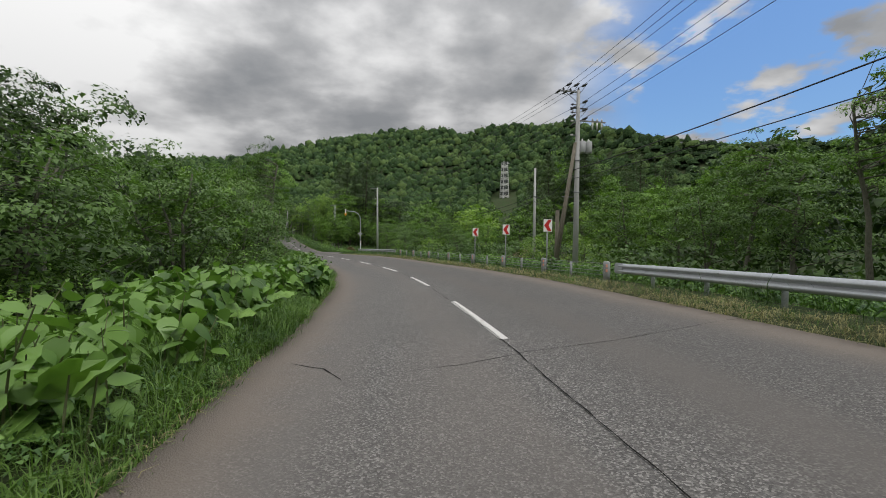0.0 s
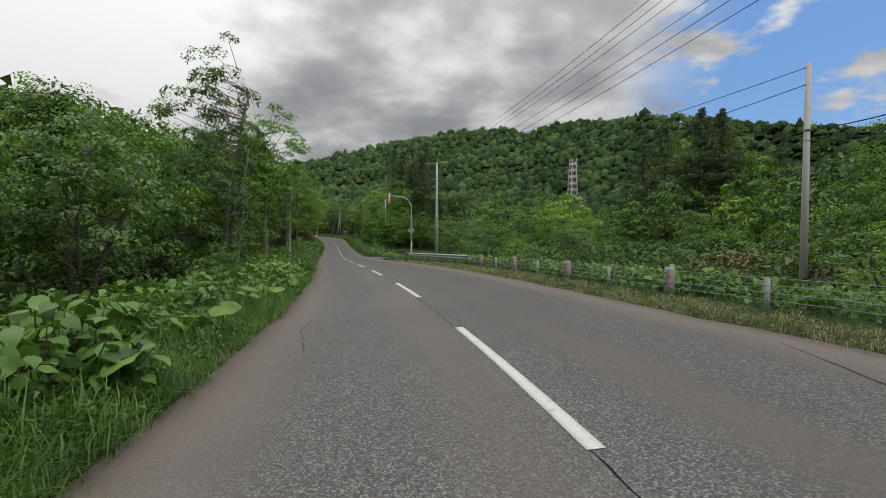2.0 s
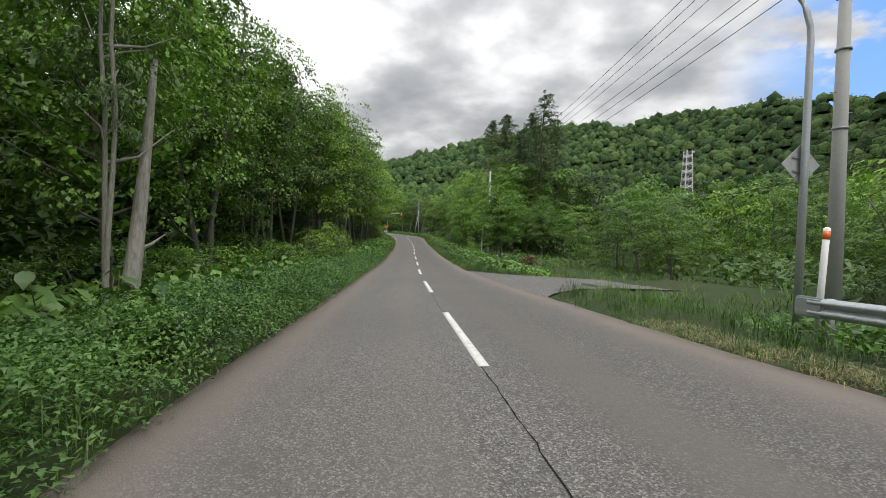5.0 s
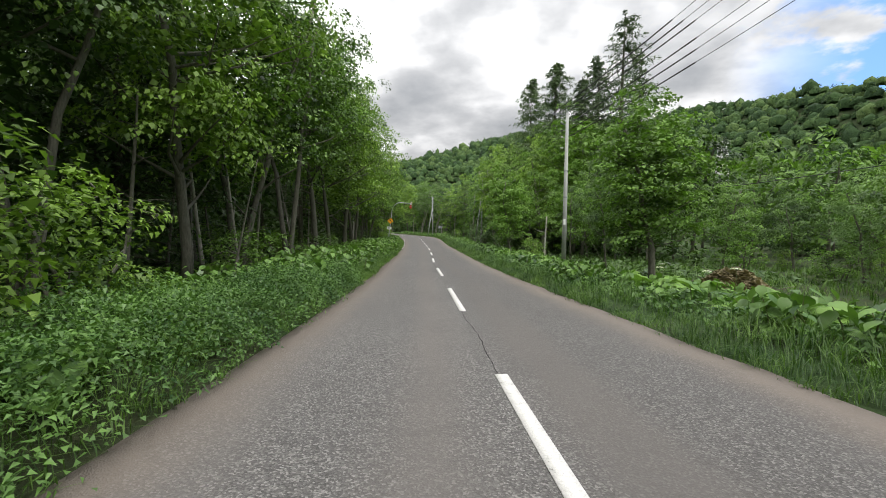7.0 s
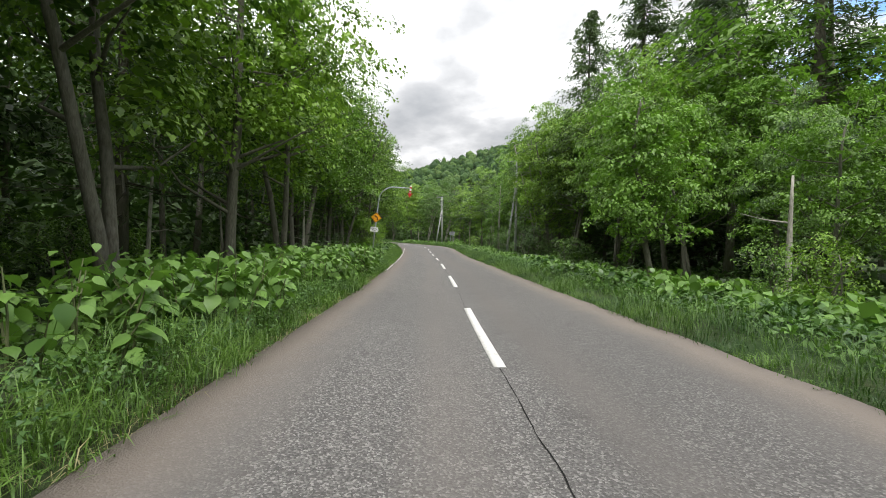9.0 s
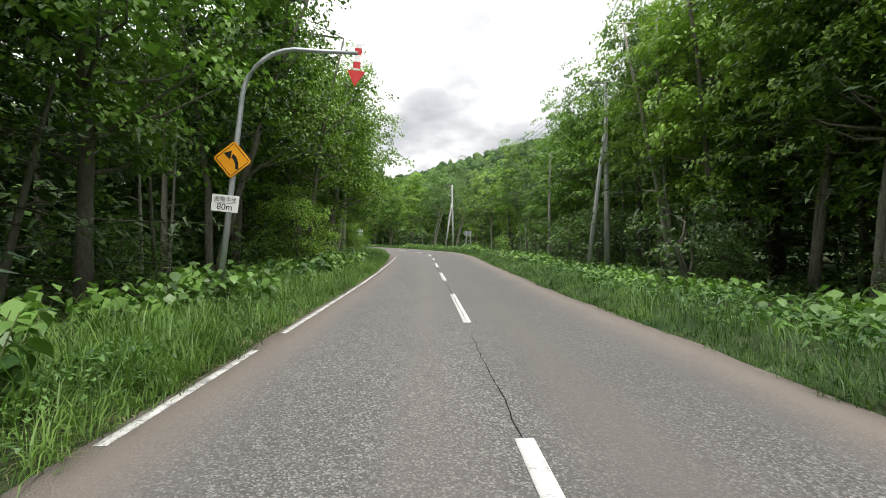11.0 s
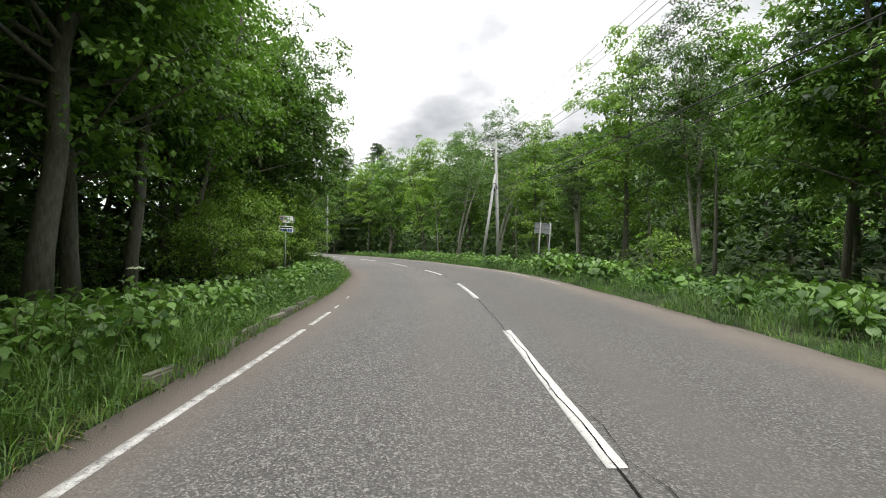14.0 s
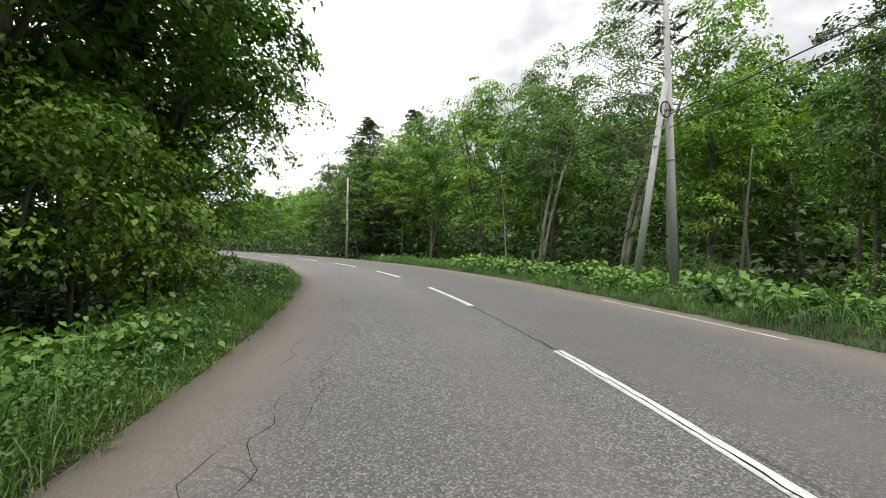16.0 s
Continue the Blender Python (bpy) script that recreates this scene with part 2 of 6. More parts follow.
mat_leaf("herb_leaf", (0.03, 0.077, 0.02), (0.13, 0.24, 0.056), 0.24, 0.9)
mat_leaf("grass_blade", (0.026, 0.066, 0.013), (0.135, 0.235, 0.045), 0.28, 0.7)
mat_leaf("dry_grass", (0.12, 0.115, 0.05), (0.31, 0.28, 0.145), 0.2, 1.0, 0.8)
mat_leaf("dead_leaf", (0.12, 0.095, 0.05), (0.28, 0.24, 0.14), 0.15, 0.8, 0.8)
mat_leaf("white_petal", (0.5, 0.52, 0.42), (0.75, 0.76, 0.68), 0.25)
mat_bark("bark_grey", (0.06, 0.052, 0.042), (0.2, 0.185, 0.16))
mat_bark("bark_pale", (0.22, 0.2, 0.17), (0.52, 0.49, 0.44))
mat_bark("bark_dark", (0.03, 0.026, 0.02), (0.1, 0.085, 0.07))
mat_bark("stem_green", (0.07, 0.1, 0.03), (0.16, 0.17, 0.07))
mat_bark("weathered_wood", (0.12, 0.1, 0.08), (0.3, 0.26, 0.22))
mat_plain("concrete", (0.4, 0.4, 0.39), 0.85, 0, 0.1, 3, (0.34, 0.335, 0.32), 0.2)
mat_plain("old_kerb", (0.2, 0.185, 0.16), 0.95, 0, 0.3, 5, (0.075, 0.065, 0.045), 0.6)
mat_plain("galvanised", (0.42, 0.44, 0.46), 0.5, 0.55, 0.12, 3, (0.36, 0.38, 0.4))
mat_plain("dull_steel", (0.28, 0.29, 0.3), 0.6, 0.6, 0.15, 4)
mat_plain("sign_white", (0.74, 0.74, 0.72), 0.45, 0, 0.04, 2)
mat_plain("sign_red", (0.5, 0.028, 0.025), 0.45, 0, 0.08, 2)
mat_plain("sign_yellow", (0.78, 0.33, 0.012), 0.45, 0, 0.06, 2)
mat_plain("sign_black", (0.012, 0.012, 0.013), 0.5, 0, 0.1, 2)
mat_plain("sign_blue", (0.03, 0.055, 0.24), 0.5, 0, 0.06, 2)
mat_plain("sign_pink", (0.5, 0.32, 0.27), 0.5, 0, 0.06, 2)
mat_plain("sign_back", (0.19, 0.2, 0.2), 0.65, 0.1, 0.15, 3)
mat_plain("sign_alloy", (0.36, 0.37, 0.37), 0.55, 0.25, 0.12, 3)
mat_plain("drum_grey", (0.4, 0.41, 0.41), 0.55, 0.0, 0.08, 3)
mat_plain("orange_reflector", (0.75, 0.16, 0.03), 0.35, 0, 0.06, 3)
mat_plain("post_grey", (0.25, 0.26, 0.255), 0.7, 0.0, 0.15, 3, (0.17, 0.17, 0.155))
mat_plain("faded_orange", (0.55, 0.25, 0.17), 0.5, 0, 0.1, 3)
mat_plain("insulator", (0.045, 0.045, 0.048), 0.3, 0, 0.1, 5)
mat_plain("porcelain", (0.6, 0.6, 0.58), 0.3, 0, 0.08, 5)
mat_plain("cable_black", (0.012, 0.012, 0.013), 0.6, 0, 0.1, 1)
mat_plain("crack_tar", (0.02, 0.019, 0.018), 0.9, 0, 0.2, 6)
MATS["crack_tar"].node_tree.nodes["Principled BSDF"].inputs["Specular IOR Level"].default_value = 0.03
mat_plain("tower_white", (0.62, 0.62, 0.6), 0.6, 0.2, 0.1, 0.5)
mat_plain("tower_dark", (0.12, 0.125, 0.13), 0.7, 0.3, 0.1, 0.5)

# ---- the line of the road ----
LINE = [
    (5.83, 8.82, 0.00), (4.43, 18.71, -0.24), (2.36, 28.48, -0.45), (-0.60, 38.04, -0.63), (-4.12, 47.40, -0.78), (-7.87, 56.67, -0.96),
    (-11.70, 65.90, -1.15), (-15.46, 75.17, -1.37), (-19.16, 84.45, -1.52), (-22.71, 93.79, -1.59), (-26.29, 103.12, -1.54), (-29.96, 112.45, -1.36),
    (-33.44, 121.81, -1.16), (-37.02, 131.14, -0.88), (-40.71, 140.42, -0.57), (-44.49, 149.67, -0.29), (-48.30, 158.90, 0.05), (-52.11, 168.14, 0.44),
    (-56.01, 177.35, 0.83), (-60.68, 186.17, 1.27), (-66.63, 194.20, 1.66), (-73.51, 201.43, 2.11),
]


def long_line():
    """The fitted line, carried on backwards and forwards along the bends, ten metres a point."""
    pts = [np.array(p) for p in LINE]
    ahead = math.atan2(-(pts[1] - pts[0])[0], (pts[1] - pts[0])[1])
    for _ in range(6):
        ahead -= radians(3.2)
        pts.insert(0, pts[0] - 10 * np.array([-math.sin(ahead), math.cos(ahead), -0.024]))
    d = pts[-1] - pts[-2]
    ahead = math.atan2(-d[0], d[1])
    for turn in (7.2, 7.2, 7.2, 6, 4, 2, 0, 0, -2, -4, -4, -3):
        ahead += radians(turn)
        pts.append(pts[-1] + 10 * np.array([-math.sin(ahead), math.cos(ahead), 0.045 if turn > 0 else 0.02]))
    return np.array(pts)


S_FIRST, STEP = -60.0, 0.5
POINTS = long_line()


def spline(u):
    i = np.clip(u.astype(int), 0, len(POINTS) - 2)
    f = (u - i)[:, None]
    padded = np.vstack([2 * POINTS[0] - POINTS[1], POINTS, 2 * POINTS[-1] - POINTS[-2]])
    a, b, c, d = padded[i], padded[i + 1], padded[i + 2], padded[i + 3]
    return 0.5 * (2 * b + (c - a) * f + (2 * a - 5 * b + 4 * c - d) * f**2 + (3 * b - a - 3 * c + d) * f**3)


S_ALL = np.arange(S_FIRST, S_FIRST + 10 * (len(POINTS) - 1), STEP)
LINE_ALL = spline((S_ALL - S_FIRST) / 10)
TAN_ALL = np.gradient(LINE_ALL[:, :2], axis=0)
TAN_ALL /= np.linalg.norm(TAN_ALL, axis=1)[:, None]
S_LAST = S_ALL[-1]


def bank(s):
    return np.tan(np.radians(np.interp(s, [-20, 40, 52, 75, 105, 125, 175, 190], [3.0, 3.0, 2.6, 1.8, 1.0, 0.3, 0.3, 1.0])))


def edge_left(s):
    return np.interp(s, [-60, 30, 46, 60, 80, 112, 140, 158, 170, 177, 186, 200, 230], [-3.78, -3.72, -3.55, -3.5, -3.38, -3.2, -3.4, -3.6, -4.15, -4.6, -4.8, -4.82, -4.3])


def edge_right(s):
    return np.interp(s, [-60, 0, 8, 16, 24, 35, 47, 52, 60, 66, 84, 145, 152, 165, 175, 190, 230], [4.6, 4.45, 4.7, 4.6, 4.3, 4.5, 4.5, 4.2, 3.75, 3.6, 3.2, 3.25, 3.6, 3.95, 4.35, 4.4, 4.6])


def spot(s, lat, dz=0.0):
    """Places in the world, from metres along the road and to the right of its middle, at the height of the road."""
    s, lat = np.atleast_1d(np.asarray(s, float)), np.atleast_1d(np.asarray(lat, float))
    s, lat = np.broadcast_arrays(s, lat)
    c = np.stack([np.interp(s, S_ALL, LINE_ALL[:, k]) for k in range(3)], 1)
    t = np.stack([np.interp(s, S_ALL, TAN_ALL[:, k]) for k in range(2)], 1)
    t /= np.linalg.norm(t, axis=1)[:, None]
    out = c.copy()
    out[:, 0] += t[:, 1] * lat
    out[:, 1] -= t[:, 0] * lat
    out[:, 2] += bank(s) * np.clip(lat, -8, 8) + dz
    return out


def heading(s):
    """Degrees to the left of +y."""
    return math.degrees(math.atan2(-np.interp(s, S_ALL, TAN_ALL[:, 0]), np.interp(s, S_ALL, TAN_ALL[:, 1])))


def smoothstep(x, lo, hi):
    f = np.clip((x - lo) / (hi - lo), 0, 1)
    return f * f * (3 - 2 * f)


def wave(x, y, size, seed):
    """Cheap rolling noise, about -1 to 1."""
    r = np.random.RandomState(seed)
    out = np.zeros_like(x)
    for k in range(5):
        a, f, p = r.rand() * 6.28, (1 + 0.55 * k) / size, r.rand() * 6.28
        out += np.sin((x * math.cos(a) + y * math.sin(a)) * f * 6.28 + p) / (1 + 0.5 * k)
    return out / 2.2


def mountain(x, y):
    """The wooded hills round the valley."""
    dx, dy = x + 15.0, y - 60.0
    r = np.hypot(dx, dy)
    az = np.degrees(np.arctan2(-dx, dy))
    el = np.interp(az, [-180, -110, -70, -45, -33, -26, -20, -14, -9, -5.5, -2, 5, 12, 19, 25, 34, 44, 52, 70, 110, 180], [8, 9, 10, 11.5, 13.5, 14.8, 15.4, 15.2, 15.1, 13.9, 14.6, 14.2, 13.0, 11.2, 9.7, 8.6, 7.0, 4.6, 5, 7, 8])
    top = np.interp(az, [-180, -60, -40, -31, -25, -18, -8, 3, 14, 25, 60, 180], [500, 330, 320, 340, 480, 700, 820, 880, 980, 1000, 900, 700])
    rise = np.clip((r - 140) / (top - 140), 0, 1) ** 1.9
    h = np.tan(np.radians(el - 0.75)) * top * rise
    fade = smoothstep(r, 200, 420)
    h += fade * (9 * wave(x, y, 160, 5) + 4 * wave(x, y, 70, 8)) * np.minimum(rise * 2.5, 1) * (1 - 0.8 * smoothstep(r, 0.75 * top, top))
    return np.where(r > top, h - 0.12 * (r - top), h)


def nearest(x, y):
    """Metres along, to the right of and away from the road, for places in the world."""
    x, y = np.asarray(x, float).ravel(), np.asarray(y, float).ravel()
    s, lat, off = np.empty_like(x), np.empty_like(x), np.empty_like(x)
    coarse = LINE_ALL[::4, :2]
    for k in range(0, len(x), 4000):
        px = np.stack([x[k : k + 4000], y[k : k + 4000]], 1)
        i = ((px[:, None] - coarse[None]) ** 2).sum(2).argmin(1) * 4
        d = px - LINE_ALL[i, :2]
        along = np.clip((d * TAN_ALL[i]).sum(1), -3, 3)
        s[k : k + 4000] = S_ALL[i] + along
        lat[k : k + 4000] = d[:, 0] * TAN_ALL[i, 1] - d[:, 1] * TAN_ALL[i, 0]
        off[k : k + 4000] = np.hypot(d[:, 0], d[:, 1])
    return s, lat, off


def side_road(s, lat):
    """How far a place is inside the lane that leaves on the right, in metres (positive: inside)."""
    middle = 75.5 - 0.10 * (lat - 4)
    half = 2.6 + 5.5 * np.exp(-np.maximum(lat - 3.3, 0) / 2.2)
    return np.where(lat > 2.5, half - np.abs(s - middle), -9)


def ground_height(x, y, s=None, lat=None):
    if s is None:
        s, lat, off = nearest(x, y)
    else:
        off = np.abs(lat)
    c = np.interp(s, S_ALL, LINE_ALL[:, 2]) + bank(s) * np.clip(lat, -8, 8) * (1 - smoothstep(np.abs(lat), 12, 30))
    off_l, off_r = edge_left(s) - lat, lat - edge_right(s)
    deep = np.interp(s, [0, 40, 70, 90], [1.1, 0.9, 0.4, 0.25])
    low = -deep * smoothstep(off_l, 1.8, 7) + np.interp(s, [45, 62], [0.12, 0.0]) * smoothstep(off_r, 0.1, 0.6) - np.interp(s, [0, 60, 90, 150], [0.75, 0.5, 0.3, 0.3]) * smoothstep(off_r, 1.2, 5)
    low = np.where(side_road(s, lat) > -1.5, low * smoothstep(-side_road(s, lat), -0.5, 1.5), low)
    inside = (off_l < 0) & (off_r < 0)
    bumps = 0.12 * wave(x, y, 9, 3) * smoothstep(np.maximum(off_l, off_r), 1, 5)
    return c + low + bumps + np.where(inside | (side_road(s, lat) > 0), -0.09, -0.035) + mountain(x, y) * smoothstep(off, 28, 150)


def on_ground(s, lat, dz=0.0):
    p = spot(s, lat)
    p[:, 2] = ground_height(p[:, 0], p[:, 1], np.broadcast_to(s, len(p)) * 1.0, np.broadcast_to(lat, len(p)) * 1.0) + dz
    return p


# ---- mesh helpers ----
def mesh_arrays(name, verts, faces, material, smooth=False, uv=None):
    """A mesh from arrays; faces: an array of equal-sided faces, or a list of faces."""
    me = bpy.data.meshes.new(name)
    if isinstance(faces, np.ndarray):
        n, k = faces.shape
        me.vertices.add(len(verts))
        me.vertices.foreach_set("co", np.asarray(verts, np.float32).ravel())
        me.loops.add(n * k)
        me.loops.foreach_set("vertex_index", faces.ravel().astype(np.int32))
        me.polygons.add(n)
        me.polygons.foreach_set("loop_start", np.arange(0, n * k, k, dtype=np.int32))
        if uv is not None:
            me.uv_layers.new(name="UVMap").data.foreach_set("uv", np.asarray(uv, np.float32)[faces.ravel()].ravel())
    else:
        me.from_pydata([tuple(v) for v in verts], [], faces)
    me.update(calc_edges=True)
    me.materials.append(MATS[material])
    if smooth:
        me.polygons.foreach_set("use_smooth", np.ones(len(me.polygons), bool))
    return me


class Build:
    """Gathers vertices and faces of one mesh."""

    def __init__(self):
        self.v, self.f = [], []

    def tube(self, pts, radii, sides=6, cap=True):
        pts = [Vector(p) for p in pts]
        base = len(self.v)
        for i, p in enumerate(pts):
            d = (pts[min(i + 1, len(pts) - 1)] - pts[max(i - 1, 0)]).normalized()
            a = d.orthogonal().normalized() if abs(d.z) < 0.9 else Vector((1, 0, 0)).cross(d).normalized()
            b = d.cross(a)
            for k in range(sides):
                w = 2 * math.pi * k / sides
                self.v.append(tuple(p + (a * math.cos(w) + b * math.sin(w)) * radii[i]))
        for i in range(len(pts) - 1):
            for k in range(sides):
                q = base + i * sides
                self.f.append((q + k, q + (k + 1) % sides, q + sides + (k + 1) % sides, q + sides + k))
        if cap:
            self.f.append(tuple(range(base + sides - 1, base - 1, -1)))
            q = base + (len(pts) - 1) * sides
            self.f.append(tuple(range(q, q + sides)))
        return self

    def box(self, m, sx, sy, sz, bevel=0.0):
        """A box with cut edges, centred, in the pose m."""
        b = min(bevel, sx / 3, sy / 3, sz / 3)
        bm = bmesh.new()
        bmesh.ops.create_cube(bm, size=1, matrix=Matrix.Diagonal((sx, sy, sz, 1)))
        if b > 0:
            bmesh.ops.bevel(bm, geom=bm.edges[:], offset=b, segments=2, affect="EDGES")
        base = len(self.v)
        self.v += [tuple(m @ v.co) for v in bm.verts]
        bm.verts.index_update()
        self.f += [tuple(base + v.index for v in f.verts) for f in bm.faces]
        bm.free()
        return self

    def plate(self, m, outline, depth):
        """A flat plate from an outline in x and z, of that depth in y, in the pose m."""
        base, n = len(self.v), len(outline)
        self.v += [tuple(m @ Vector((x, -depth / 2, z))) for x, z in outline] + [tuple(m @ Vector((x, depth / 2, z))) for x, z in outline]
        self.f += [tuple(base + k for k in range(n)), tuple(base + n + k for k in reversed(range(n)))]
        self.f += [(base + (k + 1) % n, base + k, base + n + k, base + n + (k + 1) % n) for k in range(n)]
        return self

    def mesh(self, name, material, smooth=False):
        return mesh_arrays(name, self.v, self.f, material, smooth)


def part(name, mesh, parent, label=""):
    ob = new(name, mesh)
    ob.parent = parent
    return tagged(ob, label)


def stand(name, s, lat, dz=0.0, turn=0.0, on="ground"):
    """An Empty at its foot; its x runs to the right across the road, its y along it."""
    ob = new(name)
    p = on_ground(s, lat)[0] if on == "ground" else spot(s, lat)[0]
    ob.matrix_basis = pose(p[0], p[1], p[2] + dz, 0, 0, heading(s) + turn)
    return ob


def leaf_quads(centre, az, droop, roll, length, width, fold=0.12):
    """Kite-shaped leaves: arrays of middle, azimuth, droop, roll, length and width. Gives vertices and quads."""
    d = np.stack([np.cos(az) * np.cos(droop), np.sin(az) * np.cos(droop), -np.sin(droop)], 1)
    side = np.stack([-np.sin(az), np.cos(az), 0 * az], 1)
    up = np.cross(d, side)
    w = side * np.cos(roll)[:, None] + up * np.sin(roll)[:, None]
    nrm = np.cross(d, w)
    ln, wd = length[:, None], width[:, None]
    v = np.stack([centre - d * ln * 0.5, centre + w * wd * 0.5 - d * ln * 0.06 + nrm * wd * fold, centre + d * ln * 0.5 - nrm * ln * 0.1, centre - w * wd * 0.5 - d * ln * 0.06 + nrm * wd * fold], 1)
    return v.reshape(-1, 3), np.arange(len(centre) * 4).reshape(-1, 4)



def leaf_tris(centre, az, droop, roll, length, width):
    """Three-cornered leaves, for trees that stand farther off."""
    d = np.stack([np.cos(az) * np.cos(droop), np.sin(az) * np.cos(droop), -np.sin(droop)], 1)
    side = np.stack([-np.sin(az), np.cos(az), 0 * az], 1)
    w = side * np.cos(roll)[:, None] + np.cross(d, side) * np.sin(roll)[:, None]
    ln, wd = length[:, None], width[:, None]
    v = np.stack([centre - d * ln * 0.4 + w * wd * 0.5, centre + d * ln * 0.6, centre - d * ln * 0.4 - w * wd * 0.5], 1)
    return v.reshape(-1, 3), np.arange(len(centre) * 3).reshape(-1, 3)


# ---- ground, road, markings ----
def build_ground():
    def axis(lo, fine_lo, fine_hi, hi, step, grow):
        mid = list(np.arange(fine_lo, fine_hi + step, step))
        d, a = step, mid[-1]
        while a < hi:
            d *= grow
            a += d
            mid.append(a)
        d, a = step, mid[0]
        while a > lo:
            d *= grow
            a -= d
            mid.insert(0, a)
        return np.array(mid)

    u, v = axis(-4000, -24, 24, 4000, 1.0, 1.12), axis(-3500, -30, 240, 4200, 1.6, 1.1)
    uu, vv = np.meshgrid(u, v)
    c, s = math.cos(radians(20)), math.sin(radians(20))
    x, y = (5 + uu * c - vv * s).ravel(), (5 + uu * s + vv * c).ravel()
    z = ground_height(x, y)
    n, m = len(u), len(v)
    i = np.arange(n * m).reshape(m, n)
    faces = np.stack([i[:-1, :-1], i[:-1, 1:], i[1:, 1:], i[1:, :-1]], -1).reshape(-1, 4)
    ob = new("ground", mesh_arrays("ground", np.stack([x, y, z], 1), faces, "verge_soil", True))
    tagged(ob, "dark soil and low green growth along the road and up the hills", "ground", kind="structure")


build_ground()


def ribbon(name, material, s, left, right, dz, columns=2, thick=0.0, uv=False):
    """A strip along the road between two lateral lines."""
    left, right = np.broadcast_to(left, s.shape), np.broadcast_to(right, s.shape)
    f = np.linspace(0, 1, columns)
    lat = left[:, None] * (1 - f) + right[:, None] * f
    ss = np.repeat(s[:, None], columns, 1)
    v = spot(ss.ravel(), lat.ravel(), dz)
    uvs = np.stack([np.tile(f, len(s)), ss.ravel() / 7], 1)
    if thick:
        skirt = v.copy().reshape(len(s), columns, 3)
        v = np.concatenate([skirt[:, :1] - (0, 0, thick), skirt, skirt[:, -1:] - (0, 0, thick)], 1)
        uvs = uvs.reshape(len(s), columns, 2)
        uvs = np.concatenate([uvs[:, :1], uvs, uvs[:, -1:]], 1).reshape(-1, 2)
        columns += 2
        v = v.reshape(-1, 3)
    i = np.arange(len(s) * columns).reshape(-1, columns)
    faces = np.stack([i[:-1, :-1], i[:-1, 1:], i[1:, 1:], i[1:, :-1]], -1).reshape(-1, 4)
    return mesh_arrays(name, v, faces, material, False, uvs if uv else None)


S_ROAD = np.arange(-58, S_LAST - 1, 1.0)
wobble = np.random.RandomState(4)
road = new("road", ribbon("road", "asphalt", S_ROAD, edge_left(S_ROAD) + 0.05 * wobble.randn(len(S_ROAD)).cumsum().clip(-2, 2) * 0.5, edge_right(S_ROAD) + 0.04 * wobble.randn(len(S_ROAD)), 0.0, 13, 0.14, True))
tagged(road, "worn grey asphalt two-lane road with brownish dusty edges", "road", kind="structure")


def build_lane():
    """The lane that leaves the road on the right."""
    lat = np.array([3.0, 3.6, 4.2, 5, 6, 7.5, 9.5, 12, 15, 19, 24])
    mid = 75.5 - 0.10 * (lat - 4)
    half = 2.6 + 5.5 * np.exp(-np.maximum(lat - 3.3, 0) / 2.2)
    f = np.linspace(-1, 1, 9)
    s = mid[:, None] + half[:, None] * f
    la = np.repeat(lat[:, None], 9, 1)
    v = spot(s.ravel(), la.ravel(), -0.008)
    v[:, 2] -= 0.02 * np.maximum(la.ravel() - 4, 0)
    i = np.arange(len(v)).reshape(-1, 9)
    faces = np.stack([i[:-1, :-1], i[:-1, 1:], i[1:, 1:], i[1:, :-1]], -1).reshape(-1, 4)[:, ::-1]
    uv = np.stack([np.full(len(v), 0.5), s.ravel() / 7], 1)
    ob = new("side_lane", mesh_arrays("side_lane", v, np.ascontiguousarray(faces), "asphalt", False, uv))
    tagged(ob, "grey asphalt mouth of a side lane joining the road", "road", kind="structure")


build_lane()

for k in range(-5, 28):
    s = np.linspace(10 * k, 10 * k + 5, 7)
    dash = new("centre_dash", ribbon("centre_dash", "road_paint", s, np.full(7, -0.075), np.full(7, 0.075), 0.009, 2, 0.006))
    dash.parent = road
for lo, hi, wide in ((128, 134.5, 0.09), (135, 138.6, 0.11), (139.2, 175.5, 0.115), (175.7, 177.6, 0.1), (178.2, 179.2, 0.06), (180.4, 181.2, 0.04)):
    s = np.arange(lo, hi, 0.6)
    at = np.interp(s, [128, 140, 150, 160, 170, 178, 185], [-3.18, -3.2, -3.28, -3.42, -3.6, -3.8, -3.95])
    line = new("edge_line", ribbon("edge_line", "worn_paint", s, at - wide / 2, at + wide / 2, 0.005, 2, 0.003))
    line.parent = road
for lo, hi, wide in ((184, 187, 0.05), (188, 193, 0.07), (195, 201, 0.06)):
    s = np.arange(lo, hi, 0.6)
    line = new("edge_line", ribbon("edge_line", "worn_paint", s, edge_right(s) - 0.5, edge_right(s) - 0.5 + wide, 0.005, 2, 0.003))
    line.parent = road


